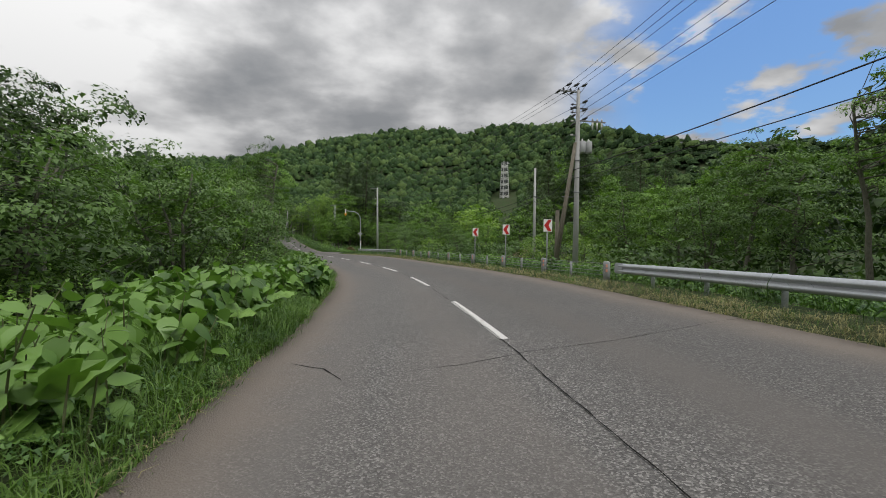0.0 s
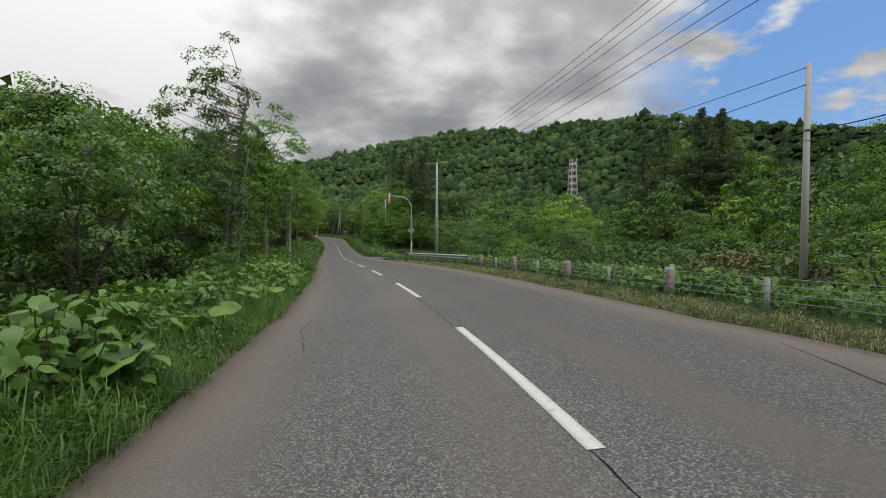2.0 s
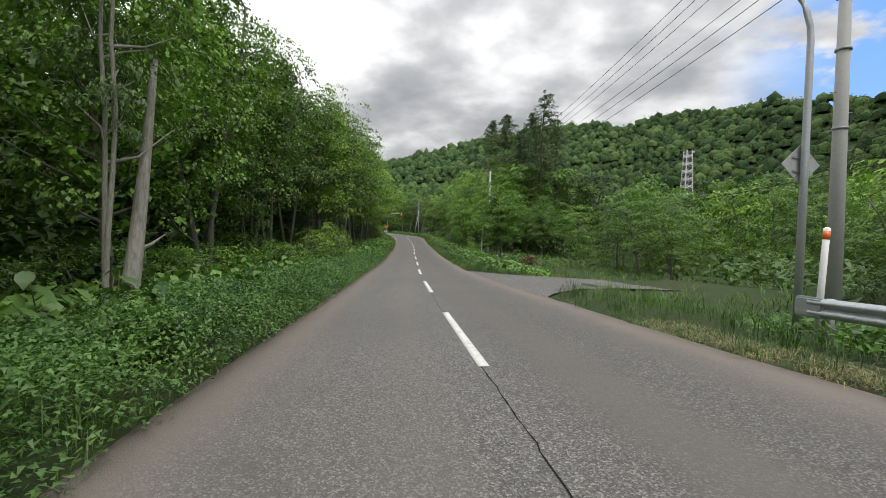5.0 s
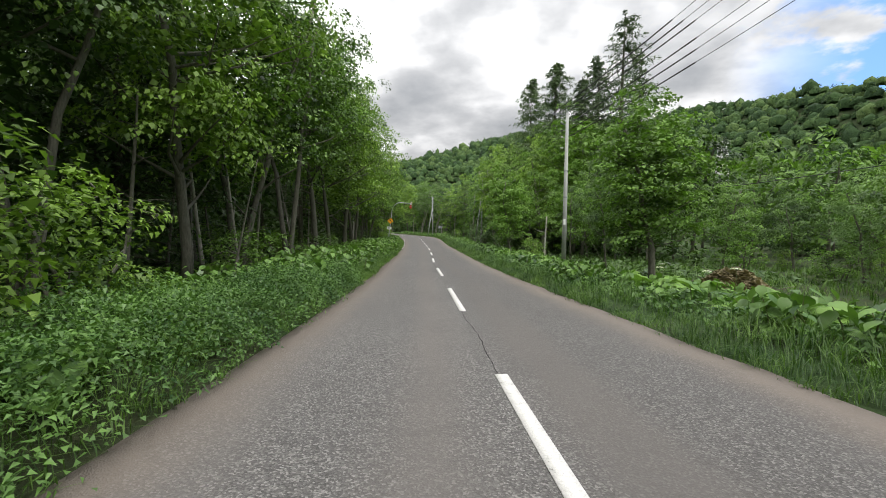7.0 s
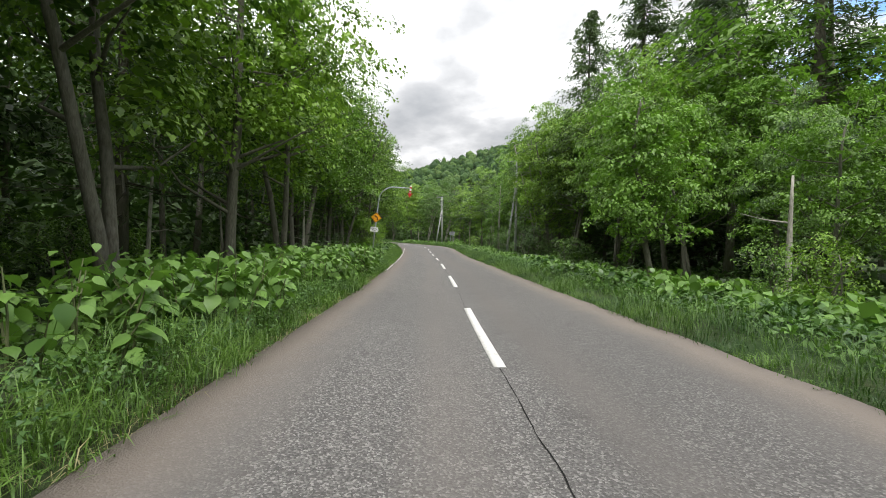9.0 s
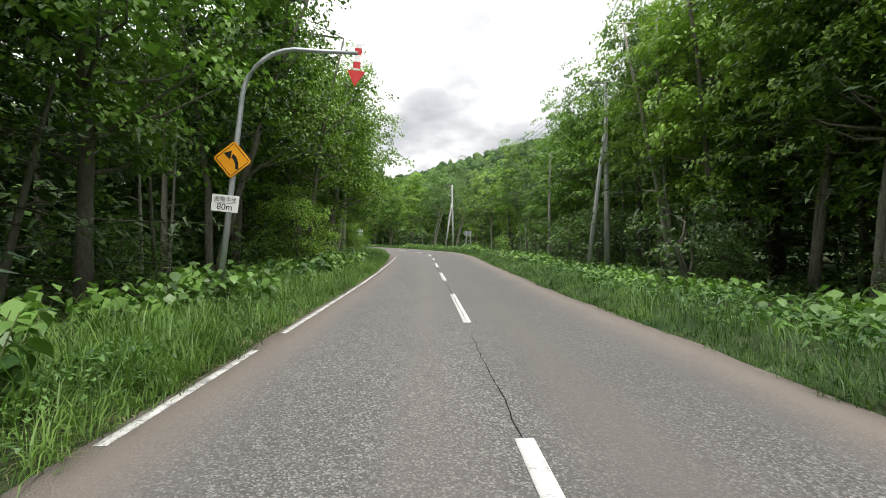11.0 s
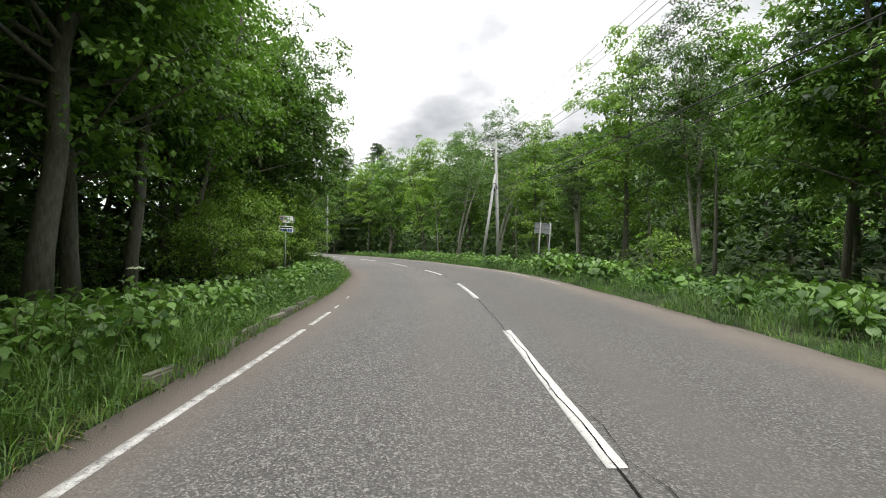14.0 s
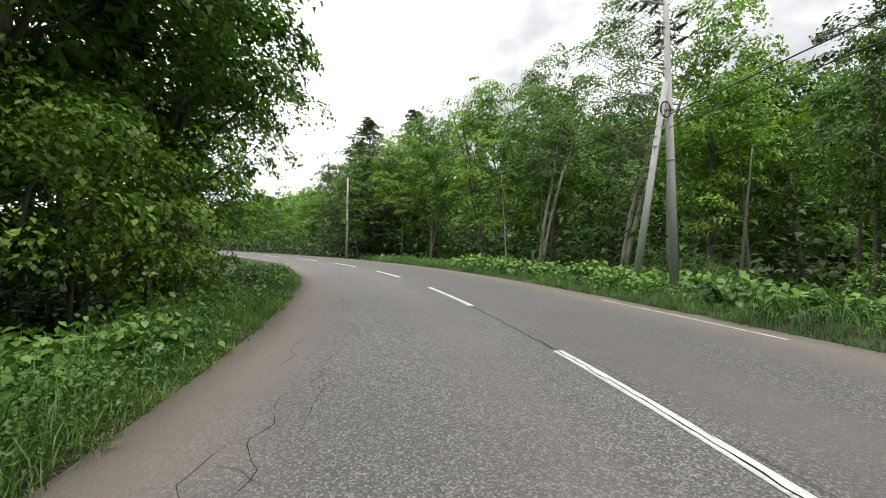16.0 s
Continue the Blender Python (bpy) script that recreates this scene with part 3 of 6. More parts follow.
def crack(pts, wide, seed, over=0.0045):
    """A dark open joint: a thin uneven ribbon over points of (along, across)."""
    r = np.random.RandomState(seed)
    pts = np.array(pts, float)
    d = np.r_[0, np.hypot(*np.diff(pts, axis=0).T).cumsum()]
    q = np.arange(0, d[-1], 0.16)
    s, lat = np.interp(q, d, pts[:, 0]), np.interp(q, d, pts[:, 1])
    jit = r.randn(2, len(q)) * 0.007
    s, lat = s + jit[0], lat + jit[1] + 0.005 * np.sin(q * 1.7 + seed) + 0.005 * np.sin(q * 5.1 + seed)
    ds, dl = np.gradient(s), np.gradient(lat)
    ln = np.hypot(ds, dl)
    w = wide * 0.75 * (0.45 + 0.9 * r.rand(len(q))) * np.minimum(1, np.minimum(q, d[-1] - q) * 2 + 0.15) / 2
    a = spot(s - dl / ln * w, lat + ds / ln * w, over)
    b = spot(s + dl / ln * w, lat - ds / ln * w, over)
    v = np.stack([a, b], 1).reshape(-1, 3)
    i = np.arange(len(v)).reshape(-1, 2)
    f = np.stack([i[:-1, 0], i[:-1, 1], i[1:, 1], i[1:, 0]], -1)
    ob = new("crack", mesh_arrays("crack", v, np.ascontiguousarray(f), "crack_tar"))
    ob.parent = road


seam = np.random.RandomState(9)
for lo, hi in ((-12, 18), (18, 47), (47, 74), (74, 92), (92, 112), (112, 140), (140, 166), (166, 206)):
    q = np.arange(lo, hi + 0.1, 1.5)
    crack(np.stack([q, np.interp(q, [40, 70], [-0.055, -0.02]) + 0.014 * seam.randn(len(q))], 1), 0.02 if lo < 74 or lo > 130 else 0.014, int(lo) + 100, 0.0135 if lo < 18 or lo > 139 else 0.0045)
crack([(-0.6, -3.2), (-1.0, -2.7), (-1.6, -2.4)], 0.03, 1)
crack([(-1.4, -1.6), (-1.3, -0.9), (-0.9, 0.1), (-0.6, 1.6), (0.2, 4.0), (0.4, 5.0)], 0.014, 2)
crack([(12.4, 3.9), (13.2, 2.6), (14.0, 2.1)], 0.016, 4)
crack([(17.2, 2.6), (18.6, 3.4), (20.4, 3.2), (22.3, 3.9)], 0.016, 5)
crack([(23.8, -2.6), (26.0, -2.9), (27.6, -2.75)], 0.013, 6)
crack([(26.5, -2.6), (26.6, -1.2), (26.8, 0.0)], 0.008, 7)
crack([(33, -2.0), (33.2, -1.0), (33.1, 0.1)], 0.012, 8)
crack([(47.6, -0.9), (48.4, -0.7), (49.4, -0.4)], 0.012, 10)
for k in range(22):
    r = np.random.RandomState(40 + k)
    s0, lat0 = 180.5 + 1.0 * k, -4.5 + 1.5 * r.rand()
    crack([(s0 + 0.45 * j + 0.05 * r.randn(), lat0 + 0.1 * r.randn()) for j in range(6)], 0.008, 60 + k)
for k in range(26):
    r = np.random.RandomState(130 + k)
    s0, lat0 = 181 + 0.85 * k, -4.5 + 0.9 * r.rand()
    crack([(s0, lat0), (s0 + 0.1 * r.randn(), lat0 + 0.25), (s0 + 0.2 * r.randn(), lat0 + 0.5 + 0.2 * r.rand())], 0.007, 90 + k)
crack([(184.5, -1.9), (186, -1.93), (188.2, -1.9), (189.4, -2.0)], 0.012, 99)
for lo, hi in ((8, 16), (24, 31), (156, 172), (178, 196)):
    for k in range(int((hi - lo) * 0.8)):
        r = np.random.RandomState(500 + int(lo) + k)
        s0, side = lo + 1.25 * k, 0.05 + 0.2 * r.rand()
        crack([(s0, 0.0), (s0 + 0.5, side), (s0 + 1.2, side + 0.06 * r.randn()), (s0 + 1.8, 0.02 + 0.1 * r.rand())], 0.009, 520 + k, 0.0135)
crack([(199, 4.1), (204, 3.9), (209, 3.7)], 0.014, 92)


def build_kerbs():
    r = np.random.RandomState(6)
    for k in range(7):
        s = 172.4 + 1.32 * k
        b = Build().box(pose(0, 0, 0.005, 0, 0, 0), 0.16, 1.24, 0.2, 0.03)
        ob = new("kerb_stone", b.mesh("kerb_stone", "old_kerb"))
        p = spot(s, edge_left(s) - 0.12)[0]
        ob.matrix_basis = pose(p[0], p[1], p[2], r.randn() * 1.5, r.randn() * 4 - 3, heading(s) + r.randn() * 2.5)
        tagged(ob, "weathered concrete kerb stone, chipped and half overgrown", "kerb", "kerb stones along the left edge", "structure")


build_kerbs()


# ---- hillside woods ----
def build_hill_woods():
    """Crowns that cover the hills: domes of leaf clumps, uneven and of many sizes."""
    r = np.random.RandomState(21)
    bm = bmesh.new()
    bmesh.ops.create_icosphere(bm, subdivisions=2, radius=1)
    bmesh.ops.delete(bm, geom=[v for v in bm.verts if v.co.z < -0.3], context="VERTS")
    bm.verts.index_update()
    ball = np.array([v.co[:] for v in bm.verts])
    tri = np.array([[v.index for v in f.verts] for f in bm.faces])
    bm.free()
    bm = bmesh.new()
    bmesh.ops.create_icosphere(bm, subdivisions=1, radius=1)
    bmesh.ops.delete(bm, geom=[v for v in bm.verts if v.co.z < -0.6], context="VERTS")
    bm.verts.index_update()
    small_ball = np.array([v.co[:] for v in bm.verts])
    small_tri = np.array([[v.index for v in f.verts] for f in bm.faces])
    bm.free()
    near_ball, near_tri = ball, tri
    kinds, quads = [], []
    for k in range(24):
        ball, tri = (near_ball, near_tri) if k < 12 else (small_ball, small_tri)
        off = np.array([noise.fractal(Vector(p) * 2.3 + Vector((k * 7.3, 1, 2)), 1.0, 2.0, 3) for p in ball])
        lump = ball * (0.93 + 0.4 * off)[:, None]
        lump[:, 2] = np.where(lump[:, 2] < -0.4, -0.4 + 0.2 * lump[:, 2], lump[:, 2])
        count = 64 if k < 12 else 22
        u = r.randn(count, 3)
        u[:, 2] = np.abs(u[:, 2]) * 0.9 - 0.3
        u /= np.linalg.norm(u, axis=1)[:, None]
        c = u * (0.96 + (0.1 if k < 12 else 0.07) * r.randn(count))[:, None]
        nrm = u + (0.55 if k < 12 else 0.4) * r.randn(count, 3)
        nrm /= np.linalg.norm(nrm, axis=1)[:, None]
        a = np.cross(nrm, r.randn(count, 3))
        a /= np.linalg.norm(a, axis=1)[:, None]
        b = np.cross(nrm, a)
        w = ((0.09 if k < 12 else 0.12) + 0.12 * r.rand(count))[:, None]
        cards = np.stack([c - a * w, c + b * w, c + a * w], 1).reshape(-1, 3)
        kinds.append(np.concatenate([lump, cards]))
        quads.append(np.concatenate([tri, len(ball) + np.arange(count * 3).reshape(-1, 3)]))
    verts, faces, count = [], [], 0
    tries = 62000
    rad = 60 + 930 * r.rand(tries) ** 0.6
    az = np.radians(-64 + np.where(r.rand(tries) < 0.82, 126, 185) * r.rand(tries))
    x, y = -15 - rad * np.sin(az), 60 + rad * np.cos(az)
    s, lat, off = nearest(x, y)
    z = ground_height(x, y)
    grid = {}
    for i in range(tries):
        if off[i] < 58 or (lat[i] > 0 and s[i] < 105 and off[i] < 78):
            continue
        adeg = math.degrees(az[i])
        beside = abs((x[i] - 78.2) * 0.985 + (y[i] - 482) * -0.17)
        if (beside < 16 and 330 < rad[i] < 450) or (beside < 8 and 200 < rad[i] < 340):
            continue
        if adeg > 62 and off[i] > 120:
            continue
        if -9.5 < adeg < -4.0 and rad[i] < 300 + 40 * r.rand():
            continue
        size = (2.4 + 2.9 * r.rand() ** 1.3) * np.interp(rad[i], [120, 300, 420, 900], [0.68, 1.0, 1.5, 2.1])
        cell = (int(x[i] / 11), int(y[i] / 11))
        near = [p for a in (-1, 0, 1) for b in (-1, 0, 1) for p in grid.get((cell[0] + a, cell[1] + b), ())]
        if any((p[0] - x[i]) ** 2 + (p[1] - y[i]) ** 2 < ((0.52 if rad[i] < 330 else 0.6) * (p[2] + size)) ** 2 for p in near):
            continue
        grid.setdefault(cell, []).append((x[i], y[i], size))
        kind = r.randint(12) + (12 if rad[i] > 330 else 0)
        lump = kinds[kind]
        w = r.rand() * 6.28
        c, sn = math.cos(w), math.sin(w)
        tall = 0.8 + 0.4 * r.rand()
        pine = (9.0 < adeg < 14.5 and rad[i] < 430) or r.rand() < 0.02 or (-38 < adeg < -22 and rad[i] < 330 and r.rand() < 0.35)
        if pine:
            size, tall = size * 0.7, 2.0
        v = np.stack([lump[:, 0] * c - lump[:, 1] * sn, lump[:, 0] * sn + lump[:, 1] * c, lump[:, 2] * tall], 1) * size
        if pine:
            v[:, :2] *= 1.1 - 0.4 * (v[:, 2:] / size / tall + 0.3)
        verts.append(v + (x[i], y[i], z[i] + size * ((0.45 if rad[i] > 330 else 0.28) + (0.7 if pine else 0.3 * r.rand()))))
        faces.append(quads[kind] + count)
        count += len(lump)
    ob = new("hillside_woods", mesh_arrays("hillside_woods", np.concatenate(verts), np.concatenate(faces), "hillside_foliage", True))
    tagged(ob, "dense broadleaf woods covering the green hills", "woods", kind="stuff")


build_hill_woods()


# ---- trees ----
def broadleaf(seed, tall, wide, bare, clusters, leaves, leaf, spread=0.95, layer=0.55, limbs=14, trunk=None, lean=0.0, forks=1, taper=0.5, core=7.0, coarse=False, apart=False):
    """Vertices of wood and leaves for one broadleaf tree. bare: share of the height without leaves."""
    r = np.random.RandomState(seed)
    wood = Build()
    trunk = trunk or 0.0098 * tall + 0.025
    stems = []
    for k in range(forks):
        a = r.rand() * 6.28
        bend = np.array([math.cos(a), math.sin(a)]) * (0.07 + 0.09 * r.rand() + (0.12 if forks > 1 else 0)) * tall
        hs = np.linspace(0, 0.8, 8)
        pts = [(bend[0] * h**1.4 + lean * tall * h + 0.16 * r.randn() * h + 0.12 * k * math.cos(a), bend[1] * h**1.4 + 0.16 * r.randn() * h + 0.12 * k * math.sin(a), h * tall - 0.15) for h in hs]
        size = trunk * (1 if forks == 1 else 0.72)
        wood.tube(pts, [size * (1.25 if h == 0 else 1) * (1 - 0.9 * h) + 0.012 for h in hs], 8)
        stems.append(pts)
    u = r.randn(clusters, 3)
    u /= np.linalg.norm(u, axis=1)[:, None]
    rr = 0.5 + 0.5 * r.rand(clusters) ** 0.35
    lumpy = 0.82 + 0.3 * np.sin(u[:, 0] * 3.1 + seed) * np.cos(u[:, 1] * 2.7 + seed * 2) + 0.12 * r.randn(clusters)
    mid, half = tall * (bare + 1) / 2, tall * (1 - bare) / 2
    c = np.stack([u[:, 0] * wide * rr * lumpy + lean * tall * 0.6, u[:, 1] * wide * rr * lumpy, mid + u[:, 2] * half * rr * np.minimum(lumpy, 1.05)], 1)
    # an egg: wider below the middle
    h = (c[:, 2] - tall * bare) / (tall * (1 - bare))
    c[:, :2] *= (1.12 - taper * np.clip(h, 0, 1) ** 1.6)[:, None]
    boughs = []
    for k in range(min(limbs, clusters)):
        end = Vector(c[k])
        stem = stems[k % forks]
        at = np.clip((end.z - 0.45 * math.hypot(end.x, end.y)) / tall, 0.12, 0.85)
        start = Vector([np.interp(at * tall - 0.15, [p[2] for p in stem], [p[j] for p in stem]) for j in range(3)])
        middle = start.lerp(end, 0.5) + Vector((0.15 * r.randn(), 0.15 * r.randn(), -0.05 * (end - start).length + 0.1 * r.randn()))
        w = trunk * (0.42 - 0.25 * at)
        bough = Build() if apart else wood
        bough.tube([start, middle, end], [w, w * 0.6, 0.012], 5, False)
        if apart:
            boughs.append(bough)
    # rounded boughs: leaves lie on the upper and outer side of a flattened dome and hang outwards over one another
    n = clusters * leaves
    owner = np.repeat(np.arange(clusters), leaves)
    size = (spread * (0.6 + 0.7 * r.rand(clusters)))[owner]
    out = (np.arctan2(c[:, 1], c[:, 0]) + 0.45 * r.randn(clusters))[owner]
    away = np.stack([np.cos(out), np.sin(out), 0 * out], 1)
    nrm = r.randn(n, 3) + 0.55 * away + (0, 0, 0.5)
    nrm[:, 2] = np.where(nrm[:, 2] < -0.35, -nrm[:, 2], nrm[:, 2])
    nrm /= np.linalg.norm(nrm, axis=1)[:, None]
    reach = (0.55 + 0.5 * r.rand(n) ** 0.6)[:, None]
    p = c[owner] + nrm * reach * size[:, None] * np.array([1, 1, layer]) + 0.07 * spread * r.randn(n, 3)
    p[:, 2] -= 0.22 * size * np.clip((nrm * away).sum(1), 0, 1) ** 2
    fall = away * 0.75 + nrm * (1, 1, 0) * 0.5 + (0, 0, -0.55) + 0.4 * r.randn(n, 3)
    fall -= nrm * (fall * nrm).sum(1)[:, None]
    az = np.arctan2(fall[:, 1], fall[:, 0])
    dr = np.arctan2(-fall[:, 2], np.hypot(fall[:, 0], fall[:, 1])) + 0.15 * r.randn(n)
    ln, ro = leaf * (0.65 + 0.7 * r.rand(n)), 0.32 * r.randn(n)
    k = int(core * clusters)
    if k:
        pick = r.randint(clusters, size=k)
        q = np.stack([c[pick, 0] * 0.58, c[pick, 1] * 0.58, mid + (c[pick, 2] - mid) * 0.85], 1) + 0.25 * spread * r.randn(k, 3)
        p, az = np.concatenate([p, q]), np.r_[az, r.rand(k) * 6.28]
        ln, dr, ro = np.r_[ln, spread * (0.24 + 0.22 * r.rand(k))], np.r_[dr, 0.5 * r.randn(k)], np.r_[ro, 0.6 * r.randn(k)]
    shape = leaf_tris if coarse else leaf_quads
    lv, lf = shape(p, az, dr, ro, ln, ln * (0.62 + 0.2 * r.rand(len(p))))
    return wood, lv, lf, boughs


def conifer(seed, tall, wide, bare, whorls, per, sprays, leaf, droop=0.25, ragged=0.3):
    r = np.random.RandomState(seed)
    wood = Build()
    hs = np.linspace(0, 1, 8)
    bend = 0.012 * tall * r.randn(2)
    wood.tube([(bend[0] * math.sin(h * 3), bend[1] * math.sin(h * 2.4), tall * h - 0.15) for h in hs], [(0.011 * tall + 0.03) * (1.02 - h) + 0.012 for h in hs], 8)
    ps, azs, lns = [], [], []
    for k in range(whorls):
        h = min(0.985, bare + (0.985 - bare) * (k / whorls) ** 0.95 + 0.012 * r.randn())
        reach = wide * (1 - h) ** 0.75 / (1 - bare) ** 0.75 + 0.25
        for b in range(per):
            if r.rand() < 0.2:
                continue
            a = 6.28 * (b + r.rand() * 0.8) / per + k
            ln = reach * (1 - ragged + 2 * ragged * r.rand())
            start = Vector((0, 0, tall * h + 0.2 * r.randn()))
            d = Vector((math.cos(a), math.sin(a), 0))
            mid = start + d * ln * 0.55 - Vector((0, 0, droop * ln * 0.35))
            end = start + d * ln - Vector((0, 0, droop * ln * (0.55 + 0.3 * r.rand()) - 0.08 * ln))
            wood.tube([start, mid, end], [0.035 * (1.1 - h) + 0.008, 0.02 * (1.1 - h) + 0.006, 0.005], 3, False)
            f = 0.2 + 0.8 * r.rand(sprays)
            sv, mv, ev = (np.array(x[:]) for x in (start, mid, end))
            pos = np.where(f[:, None] < 0.5, sv + (mv - sv) * f[:, None] * 2, mv + (ev - mv) * (f[:, None] * 2 - 1))
            side = np.array([-d.y, d.x, 0])
            pos = pos + side * (r.randn(sprays) * 0.11 * ln)[:, None] - np.array([0, 0, 1]) * (0.5 * r.rand(sprays) ** 2 - 0.08)[:, None]
            ps.append(pos)
            azs.append(a + np.where(r.rand(sprays) < 0.5, 0.8, -0.8) + 0.4 * r.randn(sprays))
            lns.append(leaf * (0.6 + 0.8 * r.rand(sprays)))
    p, az, ln = np.concatenate(ps), np.concatenate(azs), np.concatenate(lns)
    lv, lf = leaf_tris(p, az, 0.5 + 0.35 * r.randn(len(p)), 0.6 * r.randn(len(p)), ln, ln * 0.3)
    return wood, lv, lf, ()


KINDS = {}
BOUGHS = {}


def tree_kind(key, name, made, bark, foliage, label, tall):
    wood, lv, lf, boughs = made
    KINDS[key] = [name, wood.mesh("trunk", bark, True), mesh_arrays("crown", lv, lf, foliage), label, tall, None]
    BOUGHS[key] = [b.mesh("limb", bark, True) for b in boughs]


tree_rng = np.random.RandomState(77)


def plant(key, s=None, lat=None, tall=8.0, fat=1.0, sink=0.1, xy=None, turn=None, lean=0.0):
    """A tree of that kind, at a place along the road or in the world, of that height."""
    name, trunk, crown, label, nominal, first = KINDS[key]
    if xy is None:
        p = on_ground(s, lat)[0]
    else:
        p = np.array([xy[0], xy[1], ground_height(np.array([xy[0]]), np.array([xy[1]]))[0]])
    k = tall / nominal
    w = k * fat
    sway = 0.6 if "larch" in key else 3.0
    spin = tree_rng.rand() * 360 if turn is None else turn
    m = pose(p[0], p[1], p[2] - sink, 0, lean, 0) @ pose(0, 0, 0, sway * tree_rng.randn(), sway * tree_rng.randn(), spin) @ Matrix.Diagonal((w, w, k, 1))
    if first is None:
        ob = new(name)
        part("trunk", trunk, ob)
        for bough in BOUGHS[key]:
            part("limb", bough, ob)
        tagged(part("crown", crown, ob), kind="stuff")
        ob.matrix_basis = m
        category = "shrub" if "shrub" in name or "bush" in name else "tree"
        group = "shrubs by the road" if category == "shrub" else ("conifers in the woods" if "larch" in name or "fir" in name else "broadleaf trees along the road")
        KINDS[key][5] = tagged(ob, label, category, group)
        return ob
    ob = first.copy()
    scene.collection.objects.link(ob)
    ob.matrix_basis = m
    for child in first.children:
        c = child.copy()
        scene.collection.objects.link(c)
        c.parent = ob
    return ob


def define_trees():
    edge = "tall broadleaf tree with layered green leaves and a grey trunk"
    for k in range(5):
        tree_kind(f"edge{k}", "woodland_tree", broadleaf(100 + k, 15, 3.7, (0.1, 0.2, 0.12, 0.16, 0.24)[k], 240, 42, 0.145, 0.72, 0.6, 30, None, 0, 1 + k % 2, 0.28, 14.0), "bark_grey", ("leaf_broad", "leaf_broad", "leaf_fresh", "leaf_fresh", "leaf_broad")[k], edge, 15.0)
        tree_kind(f"copse{k}", "woodland_tree", broadleaf(110 + k, 15, 3.6, (0.12, 0.24, 0.16, 0.2, 0.28)[k], 190, 62, 0.18, 0.72, 0.6, 24, None, 0, 1 + k % 2, 0.3, 12.0, True), "bark_grey", ("leaf_broad", "leaf_broad", "leaf_fresh", "leaf_fresh", "leaf_grey")[k], edge, 15.0)
    tree_kind("edge5", "woodland_tree", broadleaf(108, 15, 3.6, 0.3, 210, 42, 0.145, 0.72, 0.6, 28, None, 0, 2, 0.25, 14.0), "bark_grey", "leaf_dark", "tall dark-leaved tree with a long bare trunk", 15.0)
    for k in range(3):
        tree_kind(f"wide{k}", "spreading_tree", broadleaf(120 + k, 9, 3.7, 0.17, 104, 100, 0.128, 0.62, 0.62, 18, None, 0.0, 1 + k % 2, coarse=True), "bark_grey", ("leaf_broad", "leaf_broad", "leaf_grey")[k], "rounded broadleaf tree with dense fresh green leaves", 9.0)
    tree_kind("round", "young_maple", broadleaf(126, 9, 2.0, 0.12, 150, 60, 0.13, 0.55, 0.62, 18, None, 0.0, 1, 0.3, 14, apart=True), "bark_grey", "leaf_broad", "young upright maple with dense fresh green leaves", 9.0)
    tree_kind("slim0", "ash_tree", broadleaf(131, 13, 2.3, 0.36, 60, 110, 0.13, 0.6, 0.6, 40, 0.16, core=0, coarse=True), "bark_grey", "leaf_broad", "slender thin-crowned tree with sky between its branches", 13.0)
    tree_kind("slim1", "ash_tree", broadleaf(133, 12, 2.0, 0.3, 64, 110, 0.13, 0.6, 0.6, 34, 0.15, 0.03, 2, core=0.4, coarse=True), "bark_pale", "leaf_dark", "slender forked tree with pale bark and loose leaves", 12.0)
    tree_kind("birch", "birch_tree", broadleaf(135, 15, 2.9, 0.26, 110, 110, 0.12, 0.7, 0.8, 30, 0.14, 0, 2, 0.6, core=0.5, coarse=True), "bark_pale", "leaf_grey", "white-barked birch with fine grey-green leaves", 15.0)
    tree_kind("willow", "willow_tree", broadleaf(136, 8, 2.9, 0.16, 90, 84, 0.13, 0.6, 0.7, 30, None, 0.02, 3, coarse=True), "bark_grey", "leaf_grey", "many-stemmed willow with fine greyish leaves", 8.0)
    tree_kind("maple", "maple_tree", broadleaf(181, 15, 4.8, 0.1, 380, 96, 0.14, 0.72, 0.6, 30, 0.22, 0, 2, 0.12, 10, True, True), "bark_grey", "leaf_broad", "large spreading maple with dense layered leaves", 15.0)
    for k in range(2):
        tree_kind(f"mid{k}", "woodland_tree", broadleaf(184 + k, 13, 3.6, (0.08, 0.2)[k], 86, 60, 0.215, 0.85, 0.6, 14, coarse=True), "bark_grey", ("leaf_broad", "leaf_broad")[k], "woodland tree with layered green leaves and a bare stem", 13.0)
    # inner trees: the shade of the woods is put into their leaf colour
    tree_kind("dark0", "woodland_tree", broadleaf(140, 14, 3.4, 0.22, 60, 62, 0.25, 1.1, 0.6, 16, coarse=True), "bark_dark", "leaf_dark", "tall tree deep in the woods, shade put into its dark leaf colour", 14.0)
    tree_kind("dark1", "woodland_tree", broadleaf(141, 14, 3.0, 0.4, 54, 58, 0.25, 1.05, 0.6, 14, coarse=True), "bark_grey", "leaf_dark", "tall bare-stemmed tree in the woods, shade put into its leaf colour", 14.0)
    for k in range(3):
        tree_kind(f"far{k}", "distant_tree", broadleaf(150 + k, 11, 3.9, 0.06, 48, 26, 0.44, 1.05, 0.65, 8, coarse=True), "bark_grey", ("leaf_broad", "leaf_dark", "leaf_fresh")[k], "broadleaf tree in the woods away from the road", 11.0)
    tree_kind("larch0", "larch_tree", conifer(160, 26, 4.4, 0.16, 54, 5, 26, 0.34, 0.3, 0.5), "bark_dark", "needles", "tall thin larch with drooping ragged branches", 26.0)
    tree_kind("larch1", "larch_tree", conifer(161, 26, 5.8, 0.08, 66, 6, 42, 0.4, 0.24, 0.6), "bark_dark", "needles", "tall dense larch with dark green needles", 26.0)
